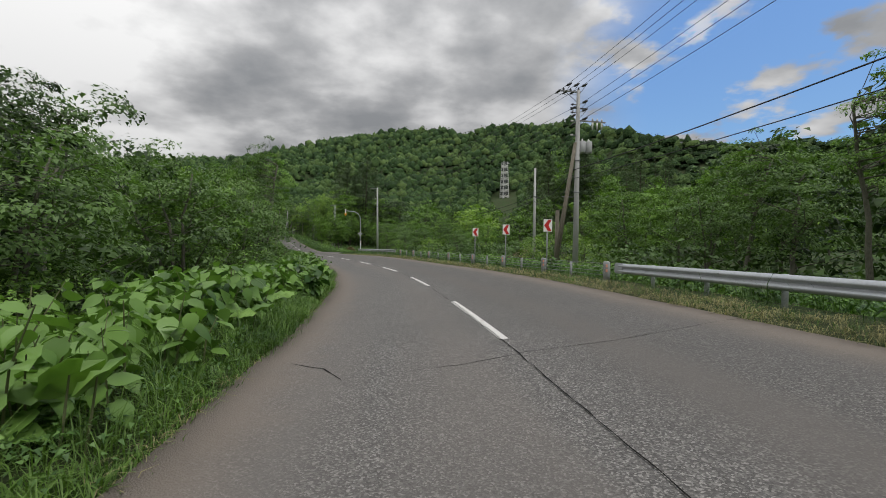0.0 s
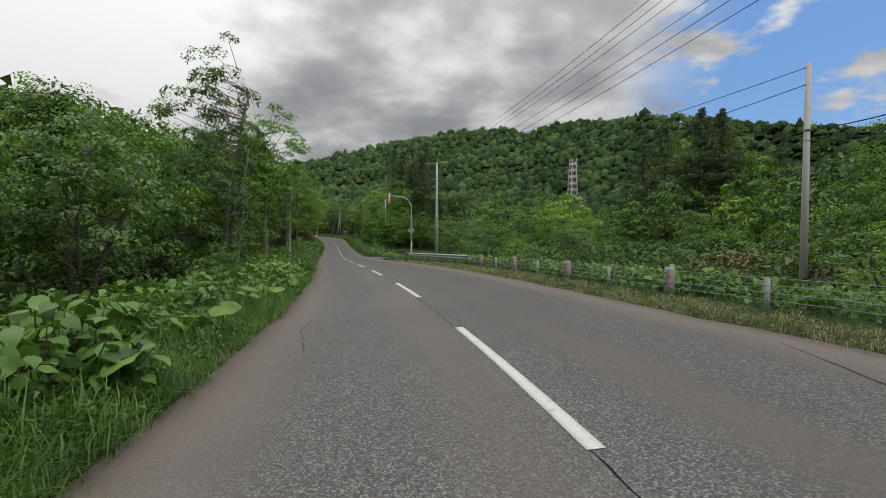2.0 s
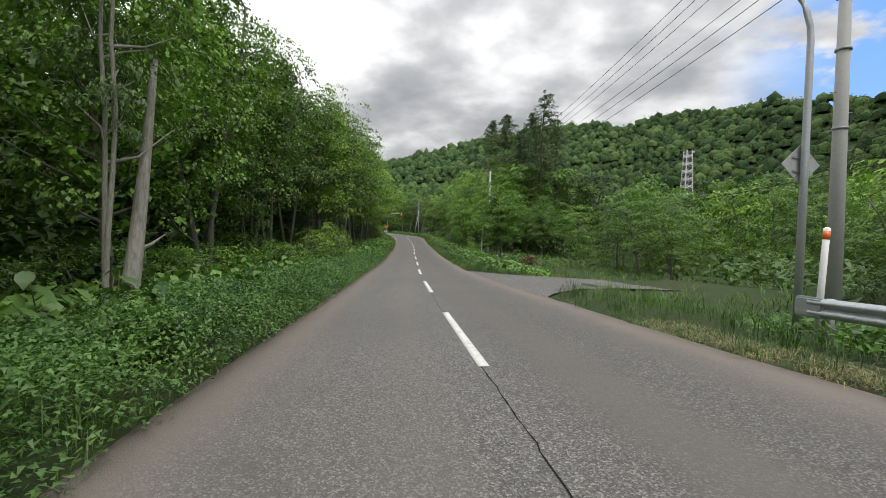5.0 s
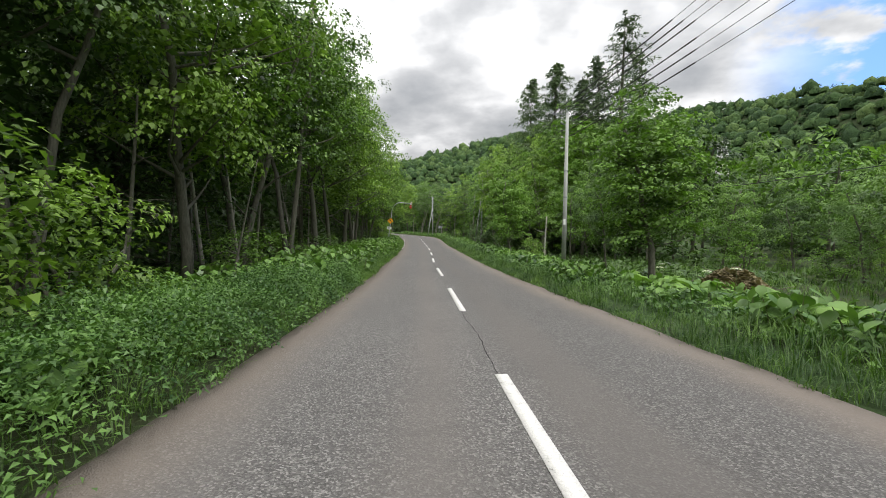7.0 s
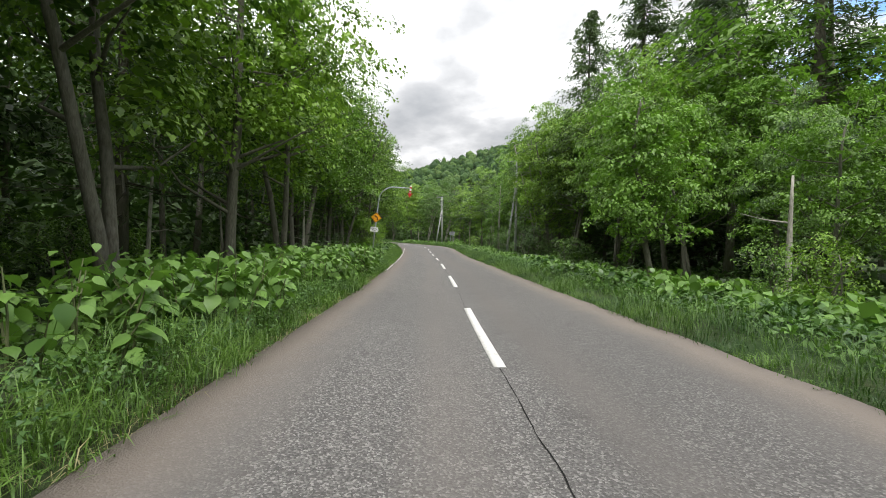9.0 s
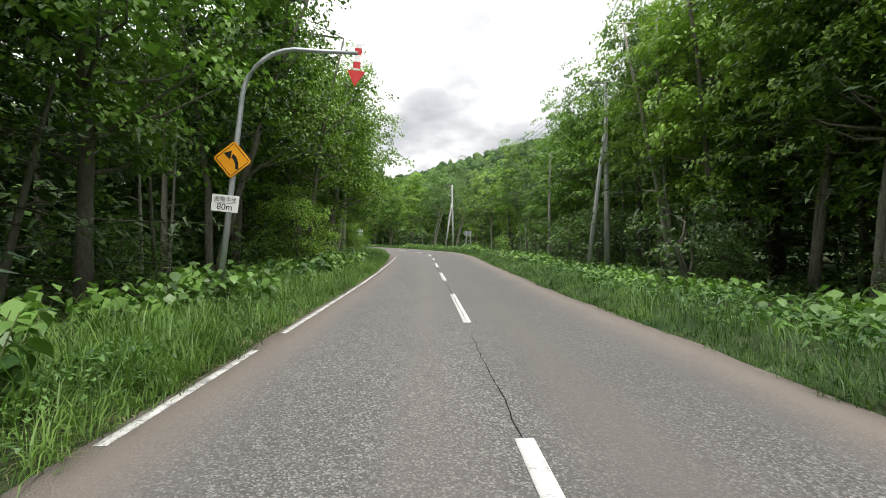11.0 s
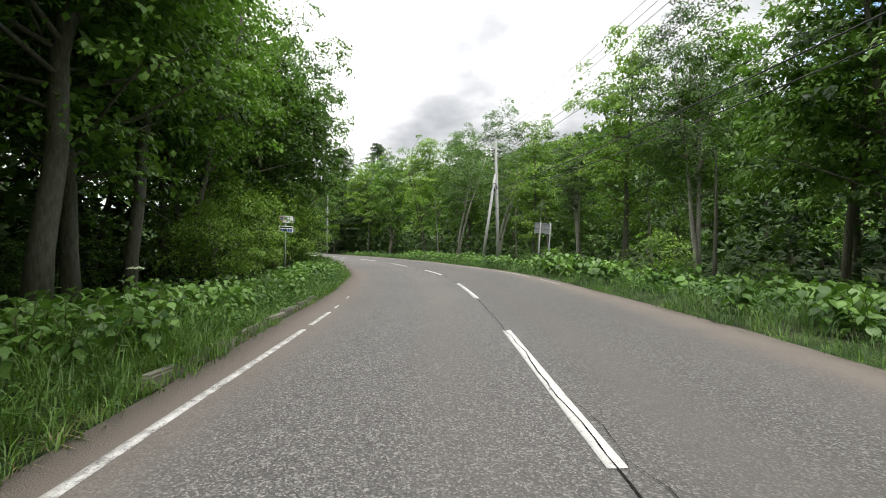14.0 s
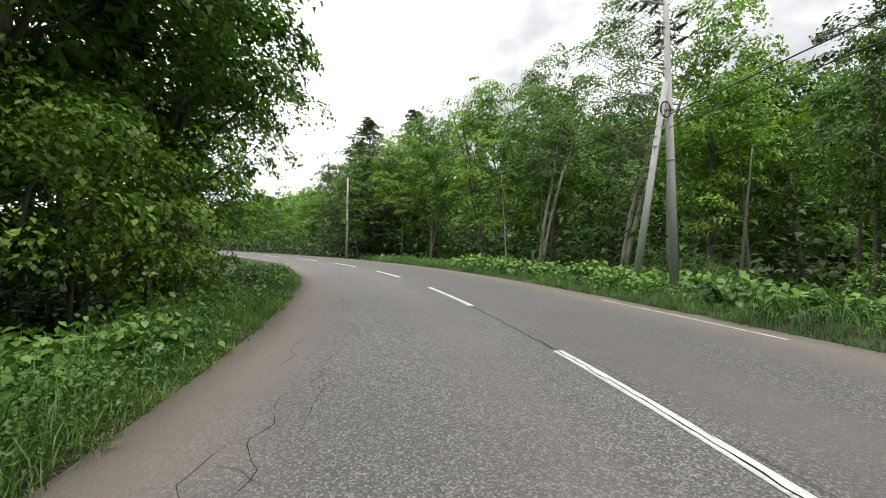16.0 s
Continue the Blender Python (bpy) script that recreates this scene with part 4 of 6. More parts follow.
    tree_kind("larch2", "larch_tree", conifer(162, 26, 4.8, 0.1, 36, 5, 14, 0.62, 0.22, 0.45), "bark_dark", "needles", "tall dark larch on the far side of the woods", 26.0)
    for k in range(3):
        tree_kind(f"shrub{k}", "shrub", broadleaf(170 + k, 3, 1.5, 0.03, 44, 46, 0.085, 0.42, 0.7, 6, 0.04, 0, 3, coarse=True), "bark_grey", ("leaf_fresh", "leaf_broad", "leaf_grey")[k], ("bright yellow-green shrub", "leafy green shrub", "grey-green shrub with fine leaves")[k] + " at the edge of the woods", 3.0)
    tree_kind("vine", "maple_bush", broadleaf(176, 4, 2.0, 0.02, 120, 62, 0.085, 0.46, 0.65, 14, 0.05, 0, 3, 0.3, 4), "bark_grey", "leaf_fresh", "dense bright green bush with broad lobed leaves", 4.0)


define_trees()

# single trees that stand out: kind, along, across, height, fatness
LEFT_OPEN = [
    ("willow", 4, -10.2, 6.4, 1.2), ("wide2", 8, -12.0, 8.6, 1.1), ("willow", 12.5, -9.5, 7.2, 1.15), ("slim1", 6.5, -11, 8.3, 1.0),
    ("wide0", 17, -11, 6.9, 1.15), ("willow", 21, -9.0, 6.5, 1.15), ("wide2", 25, -10.4, 8.3, 1.05), ("willow", 30, -8.8, 6.5, 1.1),
    ("wide0", 35, -10.4, 7.9, 1.1), ("slim0", 43.4, -8.3, 13.6, 0.95), ("wide2", 40, -9.2, 8.0, 1.0), ("slim1", 46.5, -8.0, 10.5, 1.0),
]
LEFT_BEND = [
    ("edge3", 50, -9.5, 9.8, 1.35), ("slim0", 56.8, -7.4, 14.5, 1.25), ("edge1", 58, -9.5, 13, 0.9), ("slim1", 62.4, -6.2, 9.2, 0.6),
    ("edge0", 66, -8.2, 13.5, 0.9), ("edge2", 54, -12, 12, 1.0), ("edge4", 62, -12.5, 14.5, 1.0), ("edge0", 47, -13, 11, 1.0),
    ("edge1", 72, -8.6, 14.5, 0.95), ("edge2", 40, -14.5, 10.5, 1.0), ("edge4", 30, -15, 9.5, 1.0), ("edge1", 20, -16, 8.5, 1.1),
]
LEFT_WOOD = [
    ("edge0", 77, -10.6, 15.0, 0.95), ("edge1", 82, -10.6, 15.5, 0.95), ("edge5", 86.5, -10.6, 16.5, 0.95), ("edge5", 91, -10.6, 15.5, 1.0), ("edge2", 95.5, -9.0, 17.0, 0.95),
    ("edge1", 100, -9.0, 17.0, 1.05), ("edge5", 105, -8.3, 17.0, 1.05), ("edge4", 110, -7.9, 18.0, 1.0), ("edge3", 115, -8.1, 17.5, 1.0), ("edge2", 120.5, -8.0, 17.5, 0.95),
    ("edge3", 126, -7.9, 17.5, 1.0), ("edge0", 131.5, -9.0, 15.5, 0.95), ("edge4", 137, -9.9, 16.5, 1.0), ("edge0", 143, -9.3, 17.5, 1.0), ("edge1", 149, -8.9, 17.5, 1.0),
]
LEFT_LATE = [
    ("edge3", 154.5, -10.4, 17, 1.0), ("edge3", 160, -8.3, 17.5, 1.0), ("edge2", 166.5, -8.4, 18, 1.1), ("edge1", 170, -9.4, 18.5, 1.1), ("edge4", 175.8, -9.2, 17.5, 1.15),
    ("edge4", 182, -11.0, 16.5, 1.1), ("edge0", 178.5, -10.4, 17.5, 1.0), ("edge1", 187.5, -11.4, 16.5, 1.1), ("edge4", 193, -12.4, 16, 1.05), ("maple", 198, -9.8, 18.5, 1.12), ("maple", 204.0, -9.4, 15.5, 1.1),
    ("wide1", 209, -9.6, 8.5, 1.0), ("larch1", 141.5, -11.5, 19, 1.0), ("larch1", 160, -11.0, 19, 1.0), ("larch0", 121, -12, 20, 1.0), ("larch1", 98, -13, 19.5, 0.9),
]
RIGHT_OPEN = [
    ("slim0", 7, 16.5, 9.2, 1.1), ("wide2", 11, 18, 7.5, 1.2), ("slim0", 15, 20, 9.0, 1.2), ("wide0", 4, 20, 8.5, 1.2), ("willow", 19, 22, 7.0, 1.2),
    ("wide0", 25, 27, 9.0, 1.1), ("wide0", 36, 33, 10.5, 1.2), ("wide1", 31, 22, 5.2, 1.1), ("far1", 46, 42, 12, 1.0), ("far0", 57, 46, 12, 1.1),
    ("willow", 52, 18, 4.4, 1.2), ("wide1", 60, 24, 5.0, 1.3), ("willow", 66, 14.5, 5.0, 1.2), ("wide2", 70, 19, 5.2, 1.1), ("wide1", 81, 16, 5.2, 1.1),
]
RIGHT_WOOD = [
    ("wide1", 88, 17.5, 7.0, 1.1), ("willow", 91, 22, 7.2, 1.2), ("wide2", 95, 19, 7.6, 1.1), ("wide0", 98.5, 24, 8.6, 1.1), ("wide2", 101.2, 8.2, 7.0, 0.62), ("round", 97.0, 8.3, 8.6, 1.3), ("wide0", 119.6, 16.7, 8.2, 0.8), ("wide1", 116.6, 18.1, 7.6, 0.8), ("wide2", 122.6, 15.3, 8.6, 0.8),
    ("wide1", 112, 21.5, 7.6, 0.9), ("wide0", 119, 12.4, 7.4, 0.9), ("edge0", 121, 18.5, 9.5, 1.2), ("round", 121, 7.4, 9.2, 1.0), ("wide1", 127, 12.5, 11, 0.8), ("larch0", 129.3, 21.5, 28.5, 1.35),
    ("larch1", 154, 17.6, 29, 1.05), ("larch1", 143, 18.6, 27.5, 1.25), ("larch1", 136, 19.5, 23, 1.1), ("birch", 154, 12, 16, 1.0), ("edge2", 131, 13.5, 14, 1.0), ("edge0", 126, 16, 12, 1.0), ("larch0", 133, 25, 25, 1.2), ("larch1", 139.5, 23, 27, 1.1), ("edge0", 135, 17, 16, 1.0),
]
RIGHT_LATE = [
    ("edge1", 137.5, 13.2, 14, 1.0), ("edge3", 144, 12.2, 15, 0.95), ("edge2", 150.5, 12.2, 16.5, 0.95), ("edge3", 147.5, 13.5, 16, 1.0), ("wide2", 165, 12.6, 5.4, 1.0), ("edge2", 160, 16.2, 18.5, 1.0), ("edge3", 155.5, 12.6, 17, 1.0),
    ("edge0", 169, 14.2, 18, 1.0), ("edge2", 166, 16, 19, 1.0), ("edge0", 177, 14.2, 17, 0.95), ("edge3", 173, 16.5, 17, 1.0), ("edge1", 184, 16, 14.5, 1.0), ("birch", 189, 14, 16, 1.1), ("slim1", 198.5, 13.5, 12, 1.1), ("edge2", 195, 14.6, 17, 1.0), ("edge0", 191, 16, 17, 1.0),
    ("wide1", 172.5, 9.6, 6.2, 0.55), ("edge0", 201, 15.5, 11.5, 0.95), ("edge2", 207, 15.5, 15, 1.0), ("birch", 211, 14, 18, 1.2), ("birch", 217, 13, 17.5, 1.1), ("edge3", 224, 13.5, 17.5, 1.0), ("edge0", 220, 17, 18.5, 1.0),
]
FAR_BEND = [
    ("edge1", 231, 12.5, 17, 1.0), ("edge3", 238, 14, 17, 1.0), ("edge0", 244, 12, 15, 1.0), ("larch1", 246, 15, 20, 1.8), ("larch1", 251, 17, 18, 1.8), ("larch1", 241, 19, 21, 1.7),
    ("edge3", 255, 12, 11, 1.0), ("wide1", 262, 11.5, 9, 1.2), ("edge3", 270, 12, 11, 1.1), ("edge0", 280, 13, 11, 1.1), ("wide1", 290, 12, 9, 1.2),
    ("edge0", 300, 12.5, 11, 1.1), ("wide1", 222, -13, 9, 1.0),
]
for rows in (LEFT_OPEN, LEFT_BEND, LEFT_WOOD, LEFT_LATE, RIGHT_OPEN, RIGHT_WOOD, RIGHT_LATE, FAR_BEND):
    for key, s, lat, tall, fat in rows:
        plant(key.replace("edge", "copse") if lat > 0 else key, s, lat, tall, fat)


def scatter_woods():
    """The woods behind the first row of trees."""
    r = np.random.RandomState(31)
    spots = []

    def free(x, y, gap):
        return all((x - a) ** 2 + (y - b) ** 2 > gap * gap for a, b in spots)

    def fill(lo, hi, near, far, count, keys, tall_lo, tall_hi, gap):
        for _ in range(count):
            s, f = lo + (hi - lo) * r.rand(), r.rand()
            lat = near + (far - near) * f
            x, y, _z = spot(s, lat)[0]
            if not free(x, y, gap):
                continue
            spots.append((x, y))
            young = 0.5 if 116 < s < 129 and 14 < lat < 34 else 1.0
            plant(keys[r.randint(len(keys))], s, lat, (tall_lo + (tall_hi - tall_lo) * r.rand()) * young, 0.9 + 0.3 * r.rand())

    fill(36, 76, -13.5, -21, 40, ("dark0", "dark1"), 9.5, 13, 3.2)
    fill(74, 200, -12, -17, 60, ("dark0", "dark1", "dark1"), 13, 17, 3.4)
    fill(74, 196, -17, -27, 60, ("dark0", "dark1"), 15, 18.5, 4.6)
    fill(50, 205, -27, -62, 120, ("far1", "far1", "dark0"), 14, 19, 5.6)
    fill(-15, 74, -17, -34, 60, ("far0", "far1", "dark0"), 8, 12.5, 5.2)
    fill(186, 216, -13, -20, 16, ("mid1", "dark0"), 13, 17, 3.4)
    fill(-12, 24, 22, 42, 20, ("far0", "far1"), 8.5, 11, 5.5)
    fill(24, 92, 44, 78, 46, ("far1", "far0", "far2"), 9.5, 14.5, 6.5)
    fill(84, 122, 23, 34, 16, ("mid0", "wide2", "mid0"), 6.5, 9.5, 4.6)
    fill(84, 124, 34, 62, 30, ("far0", "far2", "far1"), 9, 13, 5.5)
    fill(118, 186, 16, 25, 80, ("mid0", "mid1", "mid0"), 13.5, 18.5, 3.9)
    fill(186, 208, 17, 25, 12, ("mid0", "mid1", "mid0"), 12, 15, 4.4)
    fill(118, 186, 25, 32, 16, ("dark0", "far1"), 13.5, 17, 5)
    fill(186, 235, 25, 32, 10, ("far0", "far1"), 13, 16.5, 5)
    fill(112, 240, 30, 62, 70, ("far0", "far1"), 12, 17, 6.0)
    fill(208, 262, 16.5, 28, 34, ("mid0", "mid1"), 15.5, 19.5, 4.6)
    fill(225, 320, 20, 45, 40, ("far2", "far0"), 12.5, 16.5, 5.5)
    fill(60, 84, 30, 60, 12, ("far2", "wide1"), 5, 8, 6)


scatter_woods()
for k in range(15):
    a, q = radians(25.5 + 0.9 * k + 0.5 * tree_rng.randn()), 225 + 45 * tree_rng.rand()
    plant("larch2", tall=22 + 7 * tree_rng.rand(), fat=1.4, xy=(-15 + q * math.sin(a), 60 + q * math.cos(a)))

for k in range(16):
    a, q = radians(21.0 + 0.95 * k + 0.4 * tree_rng.randn()), 74 + 26 * tree_rng.rand()
    plant(("larch1", "dark0", "larch1", "mid1")[k % 4], tall=22 + 6 * tree_rng.rand() - 0.3 * abs(k - 9), fat=1.0, xy=(-2 + q * math.sin(a), 42 + q * math.cos(a)))


def shade_leaf_fill():
    """Added dark leaf cards far back between the trunks; they close the woods to view and imitate deep shade."""
    r = np.random.RandomState(57)
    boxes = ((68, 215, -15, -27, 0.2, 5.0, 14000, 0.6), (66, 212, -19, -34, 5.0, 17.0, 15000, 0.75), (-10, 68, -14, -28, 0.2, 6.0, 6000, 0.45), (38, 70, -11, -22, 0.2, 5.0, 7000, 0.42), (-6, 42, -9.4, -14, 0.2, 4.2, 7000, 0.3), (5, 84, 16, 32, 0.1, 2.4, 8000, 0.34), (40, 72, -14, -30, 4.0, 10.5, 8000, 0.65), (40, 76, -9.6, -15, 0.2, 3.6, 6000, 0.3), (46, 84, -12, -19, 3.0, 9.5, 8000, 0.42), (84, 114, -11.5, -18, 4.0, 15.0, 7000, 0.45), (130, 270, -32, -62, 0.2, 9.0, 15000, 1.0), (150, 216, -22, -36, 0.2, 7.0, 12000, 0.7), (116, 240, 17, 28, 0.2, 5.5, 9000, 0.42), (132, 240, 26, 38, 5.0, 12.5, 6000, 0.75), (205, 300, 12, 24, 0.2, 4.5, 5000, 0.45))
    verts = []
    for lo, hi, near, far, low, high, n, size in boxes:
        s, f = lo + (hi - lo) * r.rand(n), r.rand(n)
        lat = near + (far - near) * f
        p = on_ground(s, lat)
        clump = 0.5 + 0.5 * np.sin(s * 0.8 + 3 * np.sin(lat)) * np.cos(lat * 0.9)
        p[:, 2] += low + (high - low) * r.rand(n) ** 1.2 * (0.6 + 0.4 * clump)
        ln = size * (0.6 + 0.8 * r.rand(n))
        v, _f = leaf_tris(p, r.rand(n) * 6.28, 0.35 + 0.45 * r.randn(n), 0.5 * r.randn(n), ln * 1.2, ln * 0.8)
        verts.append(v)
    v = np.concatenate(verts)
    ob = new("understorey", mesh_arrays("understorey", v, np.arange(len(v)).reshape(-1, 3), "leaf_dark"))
    tagged(ob, "dark leaf cards that fill in the shade deep in the woods", "undergrowth", kind="stuff")


shade_leaf_fill()

SHRUBS = [
    ("shrub0", 84, -6.0, 3.4, 1.2), ("shrub0", 86.8, -6.3, 3.0, 1.1), ("shrub0", 81, -6.4, 2.8, 1.1), ("shrub1", 97, -7.4, 2.6, 1.4), ("shrub1", 107, -7.2, 2.4, 1.3),
    ("vine", 185, -9.3, 3.6, 1.0), ("vine", 188.6, -10.5, 4.8, 1.0), ("vine", 193.5, -10.2, 5.0, 1.0), ("vine", 190.5, -10.5, 6.0, 1.0), ("vine", 196.5, -8.8, 5.2, 1.0),
    ("vine", 199, -8.2, 5.4, 1.0), ("vine", 203, -8.1, 4.2, 1.0), ("shrub1", 207, -8.4, 2.6, 1.0), ("vine", 157, -8.0, 5.2, 0.9), ("shrub0", 161.5, -7.6, 3.4, 1.1),
]
SHRUBS_RIGHT = [
    ("shrub2", 45, 15, 2.6, 1.2), ("shrub2", 39, 17, 2.4, 1.3), ("shrub2", 50, 13.5, 2.3, 1.3), ("shrub0", 57, 15.5, 3.2, 1.2), ("shrub1", 34, 20, 3.4, 1.2),
    ("shrub1", 62, 12, 2.8, 1.1), ("shrub2", 27, 16, 2.6, 1.2), ("shrub0", 22, 14, 2.8, 1.1), ("shrub1", 116.5, 8.4, 2.3, 0.9), ("shrub0", 114, 7.6, 2.2, 0.9),
    ("shrub1", 136, 9, 2.6, 1.2), ("shrub2", 148, 9.2, 4.2, 1.1), ("shrub2", 167, 11.6, 5.0, 1.3), ("shrub2", 163.5, 12.0, 4.6, 1.3), ("shrub0", 186, 9.4, 2.8, 1.2), ("shrub1", 197, 10, 2.2, 1.2),
]
for rows in (SHRUBS, SHRUBS_RIGHT):
    for key, s, lat, tall, fat in rows:
        plant(key, s, lat, tall, fat)


def shrub_belt():
    r = np.random.RandomState(55)
    for lo, hi, near, far, count, keys, a, b in (
        (86, 118, 21, 42, 22, ("shrub0", "shrub1", "shrub2"), 1.8, 3.4),
        (20, 92, 13, 40, 26, ("shrub0", "shrub1", "shrub2", "shrub2"), 1.6, 3.4),
        (122, 235, 10.5, 15, 18, ("shrub1", "shrub2"), 1.2, 2.6),
        (80, 205, -9, -15, 34, ("shrub1",), 1.6, 3.4),
        (36, 80, -6.9, -9.0, 22, ("shrub1",), 1.7, 2.6),
        (-4, 70, -8, -11, 14, ("shrub1", "shrub2"), 1.4, 3.0),
    ):
        for _ in range(count):
            s, lat = lo + (hi - lo) * r.rand(), near + (far - near) * r.rand()
            plant(keys[r.randint(len(keys))], s, lat, a + (b - a) * r.rand(), 1.0 + 0.5 * r.rand())


shrub_belt()


def bare_stems():
    """Thin stems, leaning poles of dead trees and snags that show as pale lines."""
    r = np.random.RandomState(12)

    def stem(name, s, lat, tall, thick, bark, lean, label, limbs=3):
        b = Build()
        hs = np.linspace(0, 1, 7)
        a = r.rand() * 6.28
        pts = [Vector((lean[0] * h * tall + 0.06 * tall * h * h * math.cos(a) * 0.4, lean[1] * h * tall, tall * h - 0.2)) for h in hs]
        b.tube(pts, [thick * (1.2 - 0.85 * h) for h in hs], 7)
        branches = []
        for _ in range(limbs):
            k = r.randint(2, 6)
            w = r.rand() * 6.28
            ln = 0.5 + 1.1 * r.rand()
            limb = Build()
            limb.tube([pts[k], pts[k] + Vector((math.cos(w) * ln * 0.5, math.sin(w) * ln * 0.5, 0.12)), pts[k] + Vector((math.cos(w) * ln, math.sin(w) * ln, 0.35 * r.rand()))], [thick * 0.4, thick * 0.22, 0.008], 4, False)
            branches.append(limb)
        ob = stand(name, s, lat)
        for limb in branches:
            part("branch", limb.mesh("branch", bark, True), ob)
        part("trunk", b.mesh("trunk", bark, True), ob)
        tagged(ob, label, "dead tree" if "snag" in name else "tree", "bare stems at the edge of the woods")

    stem("snag", 172.9, 10.9, 10.5, 0.17, "bark_pale", (0.0, 0.0), "tall broken grey snag without branches", 2)
    stem("snag", 117.5, 9.6, 4.2, 0.1, "bark_pale", (0.01, 0.0), "broken grey stump of a dead tree among leaves", 1)
    stem("snag", 172.1, -8.35, 11.5, 0.23, "bark_pale", (0.055, 0.0), "bleached dead trunk with broken twigs", 8)
    stem("snag", 171.8, -8.75, 7.0, 0.19, "bark_pale", (0.09, 0.02), "leaning dead trunk beside a bleached one", 5)
    stem("snag", 62.6, -6.0, 5.4, 0.15, "bark_pale", (0.05, 0.1), "forked pale dead stem between green trees", 2)
    stem("snag", 94.5, -7.2, 4.8, 0.04, "bark_grey", (0.12, 0.1), "thin crooked pale stem under the trees", 3)
    for k in range(22):
        s = 84 + 118 * r.rand()
        stem("sapling", s, -8.6 - 5 * r.rand(), 4.5 + 4.5 * r.rand(), 0.05 + 0.05 * r.rand(), "bark_grey" if r.rand() < 0.6 else "bark_pale", (0.12 * r.randn(), 0.08 * r.randn()), "thin bare-stemmed young tree in the shade of the woods", 4)
    for k in range(14):
        s = 150 + 75 * r.rand()
        stem("sapling", s, 12.5 + 4 * r.rand(), 5 + 3.5 * r.rand(), 0.06 + 0.04 * r.rand(), "bark_pale" if r.rand() < 0.4 else "bark_grey", (0.06 * r.randn(), 0.05 * r.randn()), "thin bare-stemmed young tree in the shade of the woods", 3)


bare_stems()


# ---- undergrowth ----
def oval_leaves(centre, az, droop, roll, length, width):
    """Broad oval leaves with a drawn-out tip, folded at the rib and bent down at the end: seven quads each."""
    d = np.stack([np.cos(az) * np.cos(droop), np.sin(az) * np.cos(droop), -np.sin(droop)], 1)
    side = np.stack([-np.sin(az), np.cos(az), 0 * az], 1)
    up = np.cross(d, side)
    w = side * np.cos(roll)[:, None] + up * np.sin(roll)[:, None]
    nrm = np.cross(d, w)
    ln, wd = length[:, None], width[:, None]

    def at(x, y):
        return centre + d * ln * x + w * wd * y + nrm * (0.3 * abs(y) * wd * (0.9 - 1.5 * abs(y)) - 0.42 * max(0.0, x + 0.15) ** 2 * ln)

    along, half = (-0.5, -0.26, 0.02, 0.32), (0.18, 0.48, 0.47, 0.2)
    rows = [at(x, 0) for x in along] + [at(x - 0.04, y) for x, y in zip(along, half)] + [at(x - 0.04, -y) for x, y in zip(along, half)] + [at(0.52, 0)]
    v = np.stack(rows, 1).reshape(-1, 3)
    quads = [(i, 4 + i, 5 + i, i + 1) for i in range(3)] + [(i + 1, 9 + i, 8 + i, i) for i in range(3)] + [(3, 7, 12, 11)]
    k = np.arange(len(centre))[:, None] * 13
    return v, np.concatenate([k + np.array(q) for q in quads])


def knotweed(seed, stems, tall, wide, leaf):
    r = np.random.RandomState(seed)
    wood, c, az, ln = Build(), [], [], []
    for _ in range(stems):
        a, q = r.rand() * 6.28, wide * math.sqrt(r.rand())
        x, y, h = q * math.cos(a), q * math.sin(a), tall * (0.6 + 0.4 * r.rand())
        lx, ly = x * 1.25 + 0.1 * r.randn(), y * 1.25 + 0.1 * r.randn()
        wood.tube([(x, y, -0.1), ((x + lx) / 2, (y + ly) / 2, h * 0.6), (lx * 1.1, ly * 1.1, h * 0.97)], [0.012, 0.009, 0.004], 4, False)
        for k in range(9):
            f = 0.22 + 0.78 * (k + r.rand() * 0.5) / 9
            w = k * 2.4 + r.rand() + a
            out = leaf * 0.62
            c.append((x + (lx * 1.1 - x) * f + out * math.cos(w), y + (ly * 1.1 - y) * f + out * math.sin(w), h * f))
            az.append(w)
            ln.append(leaf * (0.7 + 0.55 * r.rand()) * (1.05 - 0.35 * max(0, f - 0.8) / 0.2))
    c, az, ln = np.array(c), np.array(az), np.array(ln)
    dr, ro = 0.5 + 0.36 * r.randn(len(c)), 0.36 * r.randn(len(c))
    v, f = oval_leaves(c, az, dr, ro, ln, ln * 0.74)
    far = leaf_quads(c, az, dr, ro, ln * 1.05, ln * 0.85)
    return wood.mesh("stems", "stem_green"), mesh_arrays("leaves", v, f, "knotweed_leaf", True), far


FIRST = {}


def put_clump(key, name, meshes, m, label, category, group, names=("stem", "foliage")):
    if key not in FIRST:
        ob = new(name)
        for n, me in zip(names, meshes):
            tagged(part(n, me, ob), kind="stuff")
        FIRST[key] = tagged(ob, label, category, group)
        ob.matrix_basis = m
        return ob
    first = FIRST[key]
    ob = first.copy()
    scene.collection.objects.link(ob)
    ob.matrix_basis = m
    for child in first.children:
        c = child.copy()
        scene.collection.objects.link(c)
        c.parent = ob
    return ob


WEEDS = [knotweed(200 + k, 12, 1.2, 0.62, 0.19) for k in range(3)] + [knotweed(210 + k, 10, 0.75, 0.65, 0.22) for k in range(3)] + [knotweed(220 + k, 10, 1.15, 0.6, 0.24) for k in range(3)]


